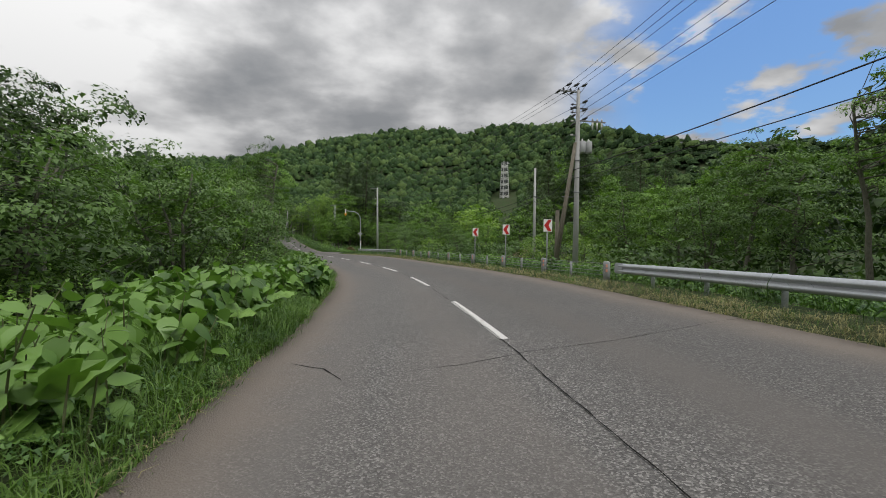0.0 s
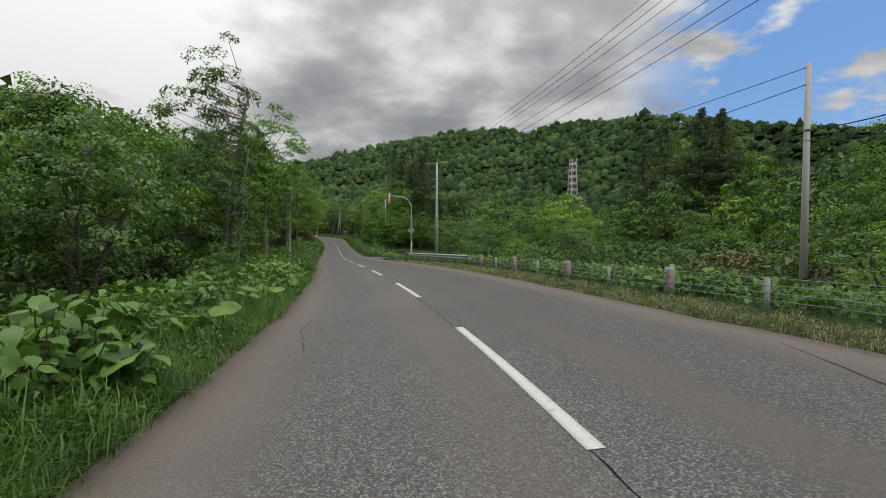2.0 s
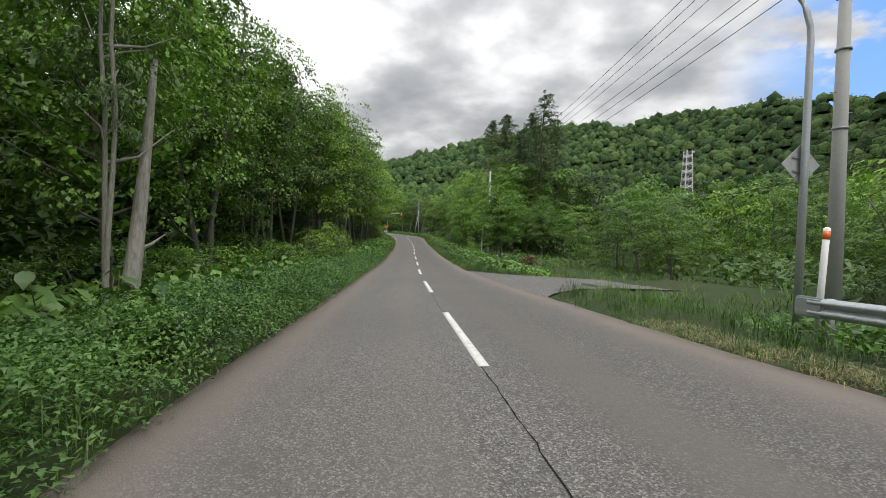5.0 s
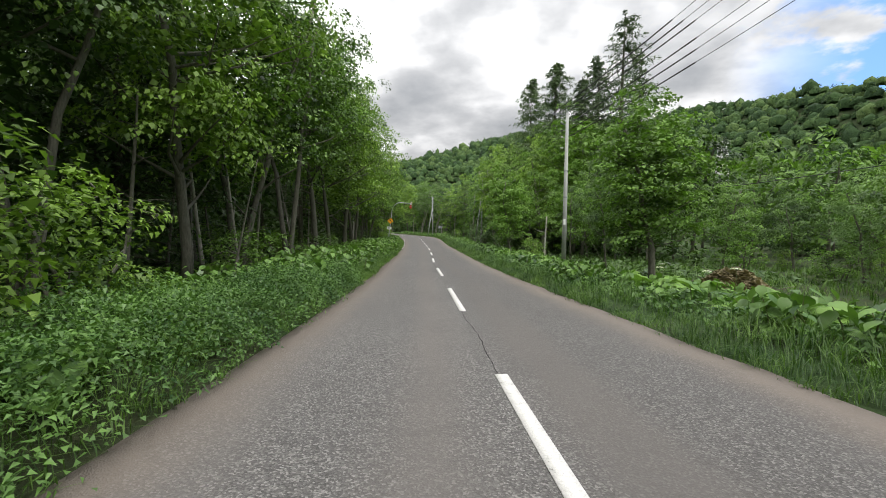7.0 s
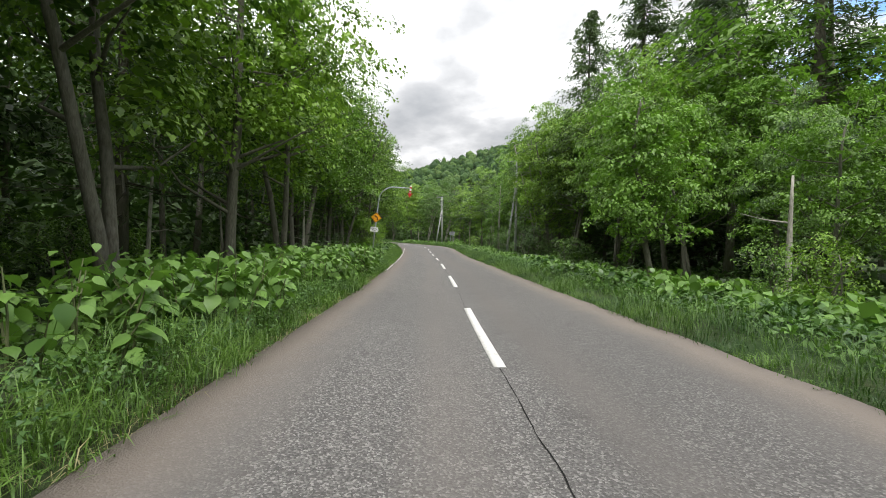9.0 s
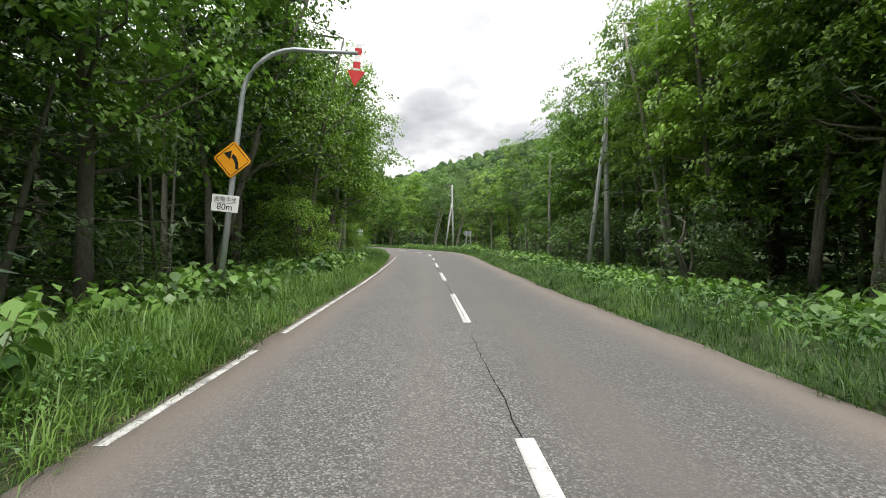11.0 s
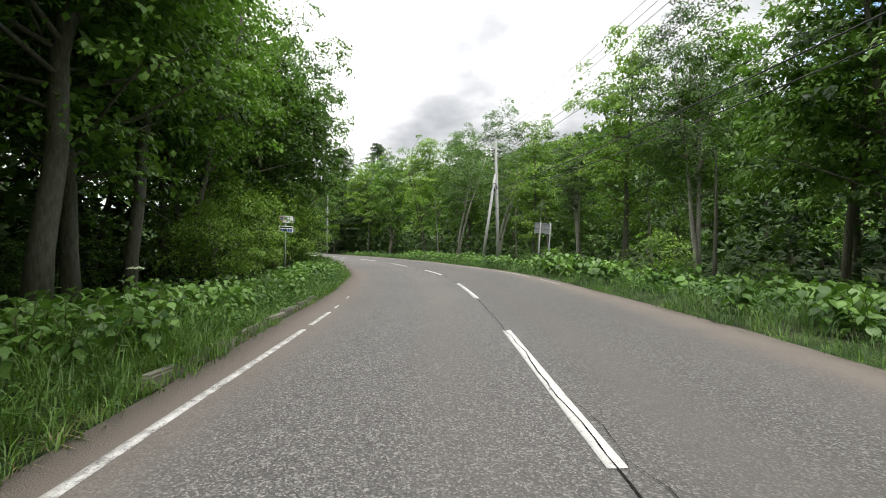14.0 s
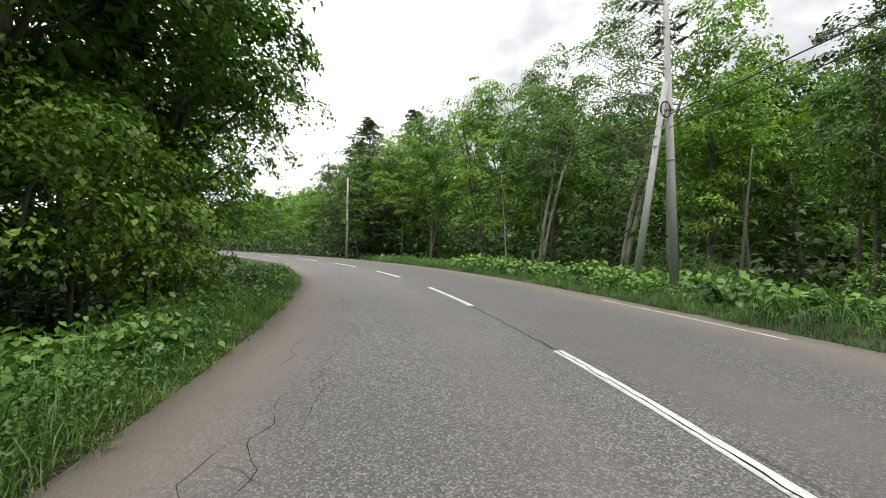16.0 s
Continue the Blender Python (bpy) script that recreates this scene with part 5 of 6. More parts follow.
def plant_weeds():
    """Knotweed along the verges: the clumps next to the road are things, those behind one thicket."""
    r = np.random.RandomState(61)
    bands = (
        (-12, -2.5, -5.3, -7.6, 16, 0, 1.0), (-2.5, 16, -4.5, -7.2, 56, 6, 1.05), (16, 44, -4.9, -7.6, 66, 0, 1.0), (44, 96, -6.0, -7.6, 60, 6, 1.0), (91, 99, -4.6, -6.2, 12, 6, 1.0), (64, 97, -4.3, -5.7, 44, 3, 0.9), (36, 56, -4.5, -6.2, 30, 0, 0.8), (40, 47.5, -4.3, -6.0, 14, 6, 0.8), (160, 177, -5.4, -7.4, 54, 0, 0.8), (97, 136, -4.25, -6.0, 70, 0, 1.12), (97, 136, -6.0, -7.6, 34, 0, 1.2), (138, 170, -5.0, -7.6, 62, 6, 0.9), (170, 194, -6.1, -7.6, 30, 6, 0.66), (54, 68, -5.2, -7.2, 36, 6, 1.0), (194, 214, -5.3, -6.9, 40, 0, 0.62), (174, 194, -5.4, -6.8, 30, 0, 0.6), (149, 162, -5.3, -6.8, 26, 6, 0.8),
        (182, 216, -5.9, -7.4, 34, 0, 0.6), (184, 192.6, 5.9, 7.2, 12, 6, 0.95), (163, 216, 5.9, 8.6, 64, 6, 0.85), (-4, 61, 6.35, 8.8, 110, 3, 0.85), (-4, 62, 9.5, 15, 44, 3, 1.0), (80, 128, 5.4, 9.5, 76, 3, 1.0), (128, 170, 6.0, 9.5, 60, 3, 1.0), (165, 232, 6.9, 10.5, 50, 3, 1.1),
    )
    verts, faces, count = [], [], 0
    shapes = []
    for _stems, _leaves, far_leaves in WEEDS:
        shapes.append(far_leaves)
    for lo, hi, near, far, total, kind, scale in bands:
        for _ in range(total):
            s, f = lo + (hi - lo) * r.rand(), r.rand()
            lat = near + (far - near) * f
            if side_road(np.array([s]), np.array([lat]))[0] > -0.8:
                continue
            p = on_ground(s, lat)[0]
            k = kind + r.randint(3)
            g = scale * (0.75 + 0.5 * r.rand())
            m = pose(p[0], p[1], p[2], 0, 0, r.rand() * 360) @ Matrix.Diagonal((g * 1.1, g * 1.1, g, 1))
            if f > 0.3 or abs(lat) > 9.4:
                co, polys = shapes[k]
                verts.append(co @ np.array(m.to_3x3()).T + np.array(m.translation))
                faces.append(polys + count)
                count += len(co)
                continue
            label = "tall knotweed clump with broad pale green leaves" if kind != 3 else "low knotweed clump with broad drooping green leaves"
            put_clump(("weed", k), "knotweed_clump", WEEDS[k], m, label, "plant", "knotweed along the road")
    ob = new("knotweed_thicket", mesh_arrays("knotweed_thicket", np.concatenate(verts), np.concatenate(faces), "knotweed_leaf"))
    tagged(ob, "thicket of broad-leaved knotweed behind the verge", "plants", kind="stuff")


plant_weeds()


def butterbur_plants():
    """Plants of a few big round leaves on stalks, each leaf a part."""
    r = np.random.RandomState(70)
    discs, stalks = [], []
    for k in range(3):
        b = Build()
        n = 14
        rim = [0.27 * (1 + 0.1 * math.sin(3 * a + k) + 0.05 * r.randn()) * (0.35 if abs(a - 3.14) < 0.2 else 1) for a in np.linspace(0, 2 * math.pi, n, False)]
        b.v.append((0, 0, 0))
        for ring, up in ((0.55, 0.035), (1.0, 0.02)):
            for i, a in enumerate(np.linspace(0, 2 * math.pi, n, False)):
                b.v.append((rim[i] * ring * math.cos(a), rim[i] * ring * math.sin(a), up * (1 + 0.8 * math.sin(5 * a + k)) - (0.05 if ring == 1 else 0)))
        b.f += [(0, 1 + i, 1 + (i + 1) % n) for i in range(n)]
        b.f += [(1 + i, 1 + n + i, 1 + n + (i + 1) % n, 1 + (i + 1) % n) for i in range(n)]
        discs.append(b.mesh("leaf", "butterbur_leaf", True))
        stalks.append(Build().tube([(0.12, 0, -0.1), (0.05, 0, 0.5), (0, 0, 1)], [0.014, 0.011, 0.008], 5, False).mesh("stalk", "stem_green"))
    rows = [(-4.6, -4.5), (-3.2, -4.5), (1.2, -4.3), (4.5, -4.6), (8.2, -4.4), (10.8, -4.2), (13.0, -4.3), (16.0, -4.3), (19.2, -4.5), (22.4, -4.2), (25.5, -4.5), (28.6, -4.1), (31.8, -4.4), (35.2, -4.2), (38.5, -4.0), (41.0, -4.4), (43.5, -4.6), (44.6, -4.4), (45.4, -4.9), (46.2, -4.3), (93, -4.2), (95.2, -4.4), (99.8, -4.2), (50.5, 7.2), (46, 7.4), (54, 7.0), (101, 6.6), (104.5, 6.2), (115.5, 6.4), (160, 6.0), (167, 6.2), (88.5, 6.4), (91, 6.8), (84.5, 5.6), (85.6, 6.6), (86.8, 5.5), (87.6, 7.2), (89.6, 5.6), (90.4, 7.6), (92.2, 5.8), (93.0, 7.0), (94.2, 5.9), (95.6, 6.8), (97.0, 5.7), (98.4, 6.6), (107, 6.0), (109.4, 6.6), (163, 5.8), (165, 6.4), (169.5, 6.0), (172, 6.6)]
    for s, lat in rows:
        ob = stand("butterbur_plant", s, lat, 0, r.rand() * 360)
        for _ in range(3 + r.randint(4)):
            a, q, h = r.rand() * 6.28, 0.12 + 0.34 * r.rand(), 0.28 + 0.45 * r.rand()
            k = r.randint(3)
            f = 0.6 + 0.7 * r.rand()
            stalk = part("stalk", stalks[k], ob)
            stalk.matrix_basis = pose(q * math.cos(a), q * math.sin(a), 0, 0, 0, math.degrees(a) + 180) @ Matrix.Diagonal((1, 1, h, 1))
            leaf = part("leaf", discs[k], ob)
            leaf.matrix_basis = pose(q * math.cos(a), q * math.sin(a), h, 22 * r.randn(), 22 * r.randn(), r.rand() * 360) @ Matrix.Diagonal((f, f, f, 1))
        tagged(ob, "butterbur plant with big round light green leaves in the grass", "plant", "butterbur beside the road")


butterbur_plants()


def blades(name, label, s, lat, tall, wide, seed, material, flat=0.0, category="grass"):
    """Bent grass blades at many places: two triangles each, widest in the middle; one object of stuff."""
    r = np.random.RandomState(seed)
    n = len(s)
    p = on_ground(s, lat, -0.02)
    # blades of one tuft bend away from its middle
    size = 9
    tuft = np.arange(n) // size * size
    p = p[tuft] + np.stack([0.07 * r.randn(n), 0.07 * r.randn(n), 0 * p[:, 2]], 1)
    tall = np.broadcast_to(tall, n)[tuft] * (0.7 + 0.6 * r.rand(n)[tuft])
    az = (r.rand(n) * 6.28)[tuft] + 1.1 * r.randn(n)
    lean = (0.42 + 0.8 * r.rand(n)) * (1 - flat) + flat * (1.2 + 0.3 * r.rand(n))
    d = np.stack([np.cos(az), np.sin(az), 0 * az], 1)
    w = np.stack([-np.sin(az), np.cos(az), 0 * az], 1) * (wide * (0.6 + 0.8 * r.rand(n)))[:, None]
    h = tall * (0.55 + 0.7 * r.rand(n))
    up = np.array([0, 0, 1.0])
    mid = p + d * (h * 0.22 * lean)[:, None] + up * (h * 0.55 * np.cos(lean * 0.6))[:, None]
    tip = p + d * (h * 0.8 * lean)[:, None] + up * (h * np.cos(lean))[:, None]
    v = np.stack([p, mid + w, mid - w, tip], 1).reshape(-1, 3)
    k = np.arange(n)[:, None] * 4
    f = np.concatenate([k + np.array([0, 1, 2]), k + np.array([2, 1, 3])])
    ob = new(name, mesh_arrays(name, v, f, material))
    return tagged(ob, label, category, kind="stuff")


def grow_grass():
    r = np.random.RandomState(81)

    def band(lo, hi, near, far, count, power=1.3):
        s = lo + (hi - lo) * r.rand(count)
        q = r.rand(count) ** power
        tuft = 0.35 * np.sin(s * 3.1) * np.cos(s * 1.7 + q * 9)
        keep = r.rand(count) < 0.72 + tuft
        return s[keep], q[keep] * (far - near) + near

    sets = [band(-9, 46, -0.04, 2.3, 64000), band(46, 98, -0.05, 1.6, 20000), band(96, 138, -0.02, 1.4, 20000), band(136, 180, -0.04, 2.4, 50000), band(180, 214, -0.02, 2.0, 24000)]
    sets += [band(-9, 44, -0.1, 0.5, 22000, 1.0), band(96, 214, -0.1, 0.5, 40000, 1.0)]
    s, q = (np.concatenate(x) for x in zip(*sets))
    tall = 0.26 + 0.46 * smoothstep(q, -0.1, 0.9) + 0.12 * np.sin(s * 0.7) + 0.06 * np.sin(s * 2.3) 
    blades("roadside_grass", "long green grass along the edge of the asphalt", s, edge_left(s) - q, tall, 0.0055, 1, "grass_blade")
    sets = [band(79, 150, -0.03, 2.4, 44000), band(80, 92, 1.5, 7.0, 6000, 1.0), band(59, 72.5, -0.03, 6.0, 9000, 1.0), band(150, 232, -0.03, 2.6, 40000), band(-6, 62, 0.9, 2.2, 7000), band(80, 226, -0.08, 0.5, 34000, 1.0)]
    s, q = (np.concatenate(x) for x in zip(*sets))
    keep = side_road(s, edge_right(s) + q) < -0.3
    s, q = s[keep], q[keep]
    tall = 0.2 + 0.36 * smoothstep(q, -0.1, 1.1) + 0.1 * np.sin(s * 0.9) + 0.05 * np.sin(s * 2.7)
    blades("roadside_grass", "bright green grass on the road's verge", s, edge_right(s) + q, tall, 0.0055, 2, "grass_blade")
    s = np.r_[20 + 76 * r.rand(17000), 96 + 30 * r.rand(14000)]
    q = 8.5 + 26 * r.rand(len(s)) ** 1.2
    keep = side_road(s, q) < -0.3
    blades("meadow_grass", "tall light green meadow grass between shrubs", s[keep], q[keep], 0.5 + 0.2 * r.rand(keep.sum()), 0.014, 3, "grass_blade")
    s = -7 + 69 * r.rand(14000)
    q = np.abs(0.5 + 0.36 * r.randn(len(s)))
    blades("cut_grass", "short green grass under the guard rail", s, edge_right(s) + q, 0.2 + 0.12 * r.rand(len(s)), 0.004, 7, "grass_blade", 0.45)
    s = -7 + 70 * r.rand(22000)
    q = np.abs(0.36 + 0.26 * r.randn(len(s)))
    blades("cut_grass", "cut dry straw-coloured grass lying along the asphalt edge", s, edge_right(s) + q, 0.2 + 0.14 * r.rand(len(s)), 0.0038, 4, "dry_grass", 0.85, "dry grass")
    s = np.r_[-8 + 52 * r.rand(3000), 96 + 40 * r.rand(2500), 178 + 34 * r.rand(2500)]
    q = np.abs(0.02 + 0.1 * r.randn(len(s)))
    blades("cut_grass", "dry brown stalks fallen along the edge of the asphalt", s, edge_left(s) - q + 0.05, 0.16 + 0.1 * r.rand(len(s)), 0.004, 6, "dry_grass", 0.85, "dry grass")
    s = 136 + 42 * r.rand(2500)
    q = np.abs(0.1 + 0.12 * r.randn(len(s)))
    blades("cut_grass", "dry brown grass at the edge of the pavement", s, edge_left(s) - q, 0.18 + 0.1 * r.rand(len(s)), 0.005, 5, "dry_grass", 0.8, "dry grass")


grow_grass()


def herb_hedge():
    """Dense knee- to waist-high mugwort, its leaves small and toothed."""
    r = np.random.RandomState(91)

    def mound(s, q, depth, tall):
        """Leaf places on and in an uneven mound of that depth; q: 0 at the asphalt, 1 behind."""
        return tall * (0.18 + 0.82 * np.sqrt(np.clip(q / 0.24, 0, 1))) * (0.85 + 0.22 * np.sin(s * 1.9) * np.cos(s * 0.83 + 3 * q) + 0.16 * np.sin(s * 4.7 + 5 * q) * np.cos(q * 11 + s * 1.3) + 0.1 * np.sin(s * 9.1 + 23 * q))

    sets = []
    for lo, hi, depth, tall, count in ((47, 97, 2.4, 0.95, 150000), (96, 137, 1.2, 0.5, 18000), (174, 212, 1.7, 0.45, 36000), (-8, 44, 1.4, 0.42, 16000), (136, 176, 1.8, 0.4, 14000)):
        s, q = lo + (hi - lo) * r.rand(count), r.rand(count)
        z = mound(s, q, depth, tall) * (1 - 0.45 * r.rand(count) ** 2)
        start = -0.1 if tall > 0.6 else 0.15
        sets.append((s, edge_left(s) - start - q * depth + 0.1 * r.randn(count), z, np.full(count, 0.055)))
    for lo, hi, depth, tall, count in ((-5, 62, 4.0, 0.5, 26000), (84, 130, 4.5, 0.5, 20000), (130, 230, 4.5, 0.5, 22000)):
        s, q = lo + (hi - lo) * r.rand(count), r.rand(count)
        z = mound(s, q, depth, tall) * (1 - 0.5 * r.rand(count) ** 2)
        at = edge_right(s) + np.where(s < 70, 1.35, 1.2) + q * depth
        keep = side_road(s, at) < -1.0
        sets.append((s[keep], at[keep], z[keep], np.full(keep.sum(), 0.13)))
    s, lat, z, ln = (np.concatenate(x) for x in zip(*sets))
    p = on_ground(s, lat)
    p[:, 2] += z
    n = len(s)
    v, f = leaf_tris(p, r.rand(n) * 6.28, 0.3 + 0.45 * r.randn(n), 0.4 * r.randn(n), ln * (0.7 + 0.8 * r.rand(n)), ln * (0.5 + 0.35 * r.rand(n)))
    tagged(new("roadside_herbs", mesh_arrays("roadside_herbs", v, f, "herb_leaf")), "dense low green herbs crowding the edge of the asphalt", "herbs", kind="stuff")


herb_hedge()


def forest_floor():
    """Low leaves in the shade of the woods, so that the floor is nowhere bare; shade is in their colour too."""
    r = np.random.RandomState(95)
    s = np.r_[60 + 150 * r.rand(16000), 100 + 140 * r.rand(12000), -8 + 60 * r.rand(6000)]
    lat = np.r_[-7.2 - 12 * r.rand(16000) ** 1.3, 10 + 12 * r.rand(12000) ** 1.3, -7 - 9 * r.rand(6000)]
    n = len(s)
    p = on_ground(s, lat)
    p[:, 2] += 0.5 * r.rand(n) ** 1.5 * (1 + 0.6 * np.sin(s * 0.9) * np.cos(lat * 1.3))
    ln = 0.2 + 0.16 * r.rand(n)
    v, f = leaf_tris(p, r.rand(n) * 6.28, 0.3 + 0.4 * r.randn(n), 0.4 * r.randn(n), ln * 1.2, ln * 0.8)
    tagged(new("forest_undergrowth", mesh_arrays("forest_undergrowth", v, f, "leaf_dark")), "undergrowth on the floor of the woods, coloured dark as in shade", "undergrowth", kind="stuff")


forest_floor()


def flower_heads():
    r = np.random.RandomState(97)
    rows = ((91.5, 7.6), (93.2, 7.9), (95.0, 7.4), (96.3, 8.2), (105.4, -5.6), (167.6, -6.6), (168.0, -6.8), (175.3, -6.9), (189.5, -6.4), (193.6, -6.8), (171.5, -7.4), (197.5, -6.5))
    for s, lat in rows:
        ob = stand("white_flower", s, lat)
        h = 0.95 + 0.25 * r.rand()
        part("stalk", Build().tube([(0, 0, -0.1), (0.03, 0, h * 0.6), (0, 0, h)], [0.01, 0.008, 0.006], 5, False).mesh("stalk", "stem_green"), ob)
        n = 60
        a, q = r.rand(n) * 6.28, np.sqrt(r.rand(n)) * 0.13
        p = np.stack([q * np.cos(a), q * np.sin(a), h + 0.03 - 1.4 * q * q + 0.01 * r.randn(n)], 1)
        v, f = leaf_quads(p, a, 0.2 * r.randn(n), 0.3 * r.randn(n), np.full(n, 0.045), np.full(n, 0.04))
        part("flower_head", mesh_arrays("flower_head", v, f, "white_petal"), ob, "flat white flower head")
        tagged(ob, "tall herb with a flat white flower head", "flower", "white flowers by the road")


flower_heads()


def brush_pile():
    r = np.random.RandomState(99)
    for s, lat, wx, wy, h in ((37, 21, 3.4, 5.5, 1.5), (96, 10.8, 1.1, 1.6, 0.9)):
        ob = stand("brush_pile", s, lat)
        b = Build()
        for _ in range(60):
            a, q = r.rand() * 6.28, math.sqrt(r.rand())
            x, y, z = q * wx * math.cos(a), q * wy * math.sin(a), h * (1 - q * q) * (0.4 + 0.6 * r.rand())
            w = r.rand() * 6.28
            b.tube([(x, y, z), (x + math.cos(w) * 0.8, y + math.sin(w) * 0.8, z + 0.25 * r.randn())], [0.025, 0.012], 4, False)
        tagged(part("brushwood", b.mesh("brushwood", "weathered_wood"), ob), kind="stuff")
        n = 3200
        a, q = r.rand(n) * 6.28, np.sqrt(r.rand(n))
        p = np.stack([q * wx * np.cos(a), q * wy * np.sin(a), h * (1 - q * q) * (0.75 + 0.3 * r.rand(n)) + 0.1], 1)
        ln = 0.16 + 0.14 * r.rand(n)
        v, f = leaf_quads(p, r.rand(n) * 6.28, 0.4 * r.randn(n), 0.5 * r.randn(n), ln, ln * 0.6)
        tagged(part("withered_foliage", mesh_arrays("withered_foliage", v, f, "dead_leaf"), ob), "withered brown leaves", kind="stuff")
        tagged(ob, "heap of cut branches with withered brown leaves", "brush pile")


brush_pile()


# ---- guard rails ----
def fence_lat(s):
    return np.interp(s, [-60, 6, 17, 30, 43, 61], [5.75, 5.6, 5.42, 5.35, 5.7, 5.58])


def beam_rail(lo, hi):
    """A corrugated steel beam on posts, its ends bent down into flat terminals."""
    p0 = spot(lo, fence_lat(lo))[0]
    ob = new("guard_rail")
    ob.matrix_basis = pose(*p0)
    away = Vector(p0)
    prof = [(0.0, 0.31), (-0.045, 0.285), (-0.075, 0.25), (-0.075, 0.22), (-0.03, 0.18), (0.0, 0.165), (0.0, 0.145), (-0.03, 0.13), (-0.075, 0.09), (-0.075, 0.06), (-0.045, 0.025), (0.0, 0.0)]
    s = np.r_[lo, np.arange(math.ceil(lo) + 0.0, hi, 1.0), hi]
    s = np.unique(s)
    rows = [spot(s, fence_lat(s) - 0.09 + a, 0.42 + b) - p0 for a, b in prof] + [spot(s, fence_lat(s) - 0.085 + a, 0.42 + b) - p0 for a, b in reversed(prof)]
    v = np.stack(rows, 1)
    k = v.shape[1]
    i = np.arange(len(s) * k).reshape(-1, k)
    f = np.stack([i[:-1], np.roll(i, -1, 1)[:-1], np.roll(i, -1, 1)[1:], i[1:]], -1).reshape(-1, 4)
    part("beam", mesh_arrays("beam", v.reshape(-1, 3), np.ascontiguousarray(f), "galvanised"), ob)
    for q in np.arange(math.ceil(lo / 2) * 2 + 0.6, hi, 2.0):
        h = heading(q)
        c = Vector(on_ground(q, fence_lat(q) + 0.06)[0]) - away
        top = Vector(spot(q, fence_lat(q) + 0.06, 0.72)[0]) - away
        post = Build().tube([c - Vector((0, 0, 0.2)), c.lerp(top, 0.5), top], [0.057] * 3, 10)
        part("post", post.mesh("post", "galvanised", True), ob)
        m = pose(*(Vector(spot(q, fence_lat(q) - 0.01, 0.575)[0]) - away), 0, 0, h)
        part("bracket", Build().box(m, 0.1, 0.09, 0.16, 0.008).mesh("bracket", "dull_steel"), ob)
    for q in np.arange(lo + 4, hi - 0.3, 4.0):
        m = pose(*(Vector(spot(q, fence_lat(q) - 0.172, 0.66)[0]) - away), 0, 0, heading(q))
        part("bolt", Build().box(m, 0.014, 0.03, 0.03, 0.004).mesh("bolt", "dull_steel"), ob)
    for q in (lo, hi):
        m = pose(*(Vector(spot(q, fence_lat(q) - 0.1, 0.575)[0]) - away), 0, 0, heading(q))
        part("end_cap", Build().box(m, 0.1, 0.5, 0.33, 0.03).mesh("end_cap", "galvanised"), ob)
    return tagged(ob, "galvanised corrugated steel guard rail on round posts", "guard rail", "guard rails")


beam_rail(-46.0, 6.0)
beam_rail(42.8, 60.8)


def cable_fence(lo, hi):
    p0 = Vector(spot(lo, fence_lat(lo))[0])
    ob = new("cable_barrier")
    ob.matrix_basis = pose(*p0)
    q, k = lo, 0
    while q <= hi + 0.01:
        c, top = (Vector(x[0]) - p0 for x in (on_ground(q, fence_lat(q)), spot(q, fence_lat(q), 0.76)))
        h = heading(q)
        if k % 2 == 0:
            b = Build().tube([c - Vector((0, 0, 0.2)), top - Vector((0, 0, 0.03)), top], [0.112, 0.112, 0.085], 14)
            post = part("post", b.mesh("post", "post_grey", True), ob)
            for z in (0.12, 0.24, 0.36):
                part("clamp", Build().box(pose(*(top - Vector((0, 0, z))), 0, 0, h), 0.25, 0.12, 0.03, 0.006).mesh("clamp", "dull_steel"), post)
            for z in (0.14, 0.3):
                part("reflector", Build().box(pose(*(top - Vector((0, 0, z))), 0, 0, h) @ pose(-0.055, -0.1, 0), 0.07, 0.014, 0.1, 0.004).mesh("reflector", "faded_orange"), post, "faded orange reflector")
        else:
            b = Build().tube([c - Vector((0, 0, 0.2)), top - Vector((0, 0, 0.06))], [0.048, 0.048], 10)
            part("thin_post", b.mesh("thin_post", "post_grey", True), ob)
        q += 2.42
        k += 1
    s = np.arange(lo, hi + 0.3, 0.5)
    for z in (0.31, 0.44, 0.57, 0.70):
        pts = [Vector(x) - p0 for x in spot(s, fence_lat(s) - 0.09, z)]
        part("cable", Build().tube(pts, [0.008] * len(pts), 5, False).mesh("cable", "dull_steel"), ob)
    tagged(ob, "four-strand steel cable barrier on grey posts", "cable barrier")


cable_fence(6.9, 42.0)


# ---- signs and marker posts ----
def chevron_sign(s, lat):
    ob = stand("chevron_sign", s, lat, 0, 6)
    base = spot(s, lat)[0][2] - on_ground(s, lat)[0][2]
    z = base + 2.2
    part("post", Build().tube([(0, 0, -0.2), (0, 0, z + 0.25)], [0.03, 0.03], 10).mesh("post", "post_grey", True), ob)
    plate = part("plate", Build().box(pose(0, -0.05, z), 0.43, 0.012, 0.55, 0.004).mesh("plate", "sign_white"), ob)
    mark = [(0.178, 0.245), (0.005, 0.245), (-0.188, 0), (0.005, -0.245), (0.178, -0.245), (0.03, 0)]
    part("chevron", Build().plate(pose(0, -0.06, z), mark, 0.004).mesh("chevron", "sign_red"), plate, "red arrowhead pointing into the bend")
    part("bracket", Build().box(pose(0, -0.03, z), 0.3, 0.03, 0.05, 0.005).mesh("bracket", "dull_steel"), ob)
    tagged(ob, "white bend marker board with a red chevron", "road sign", "chevron boards in the bend")


for s in (11.74, 16.58, 21.42):
    chevron_sign(s, fence_lat(s) + 0.14)


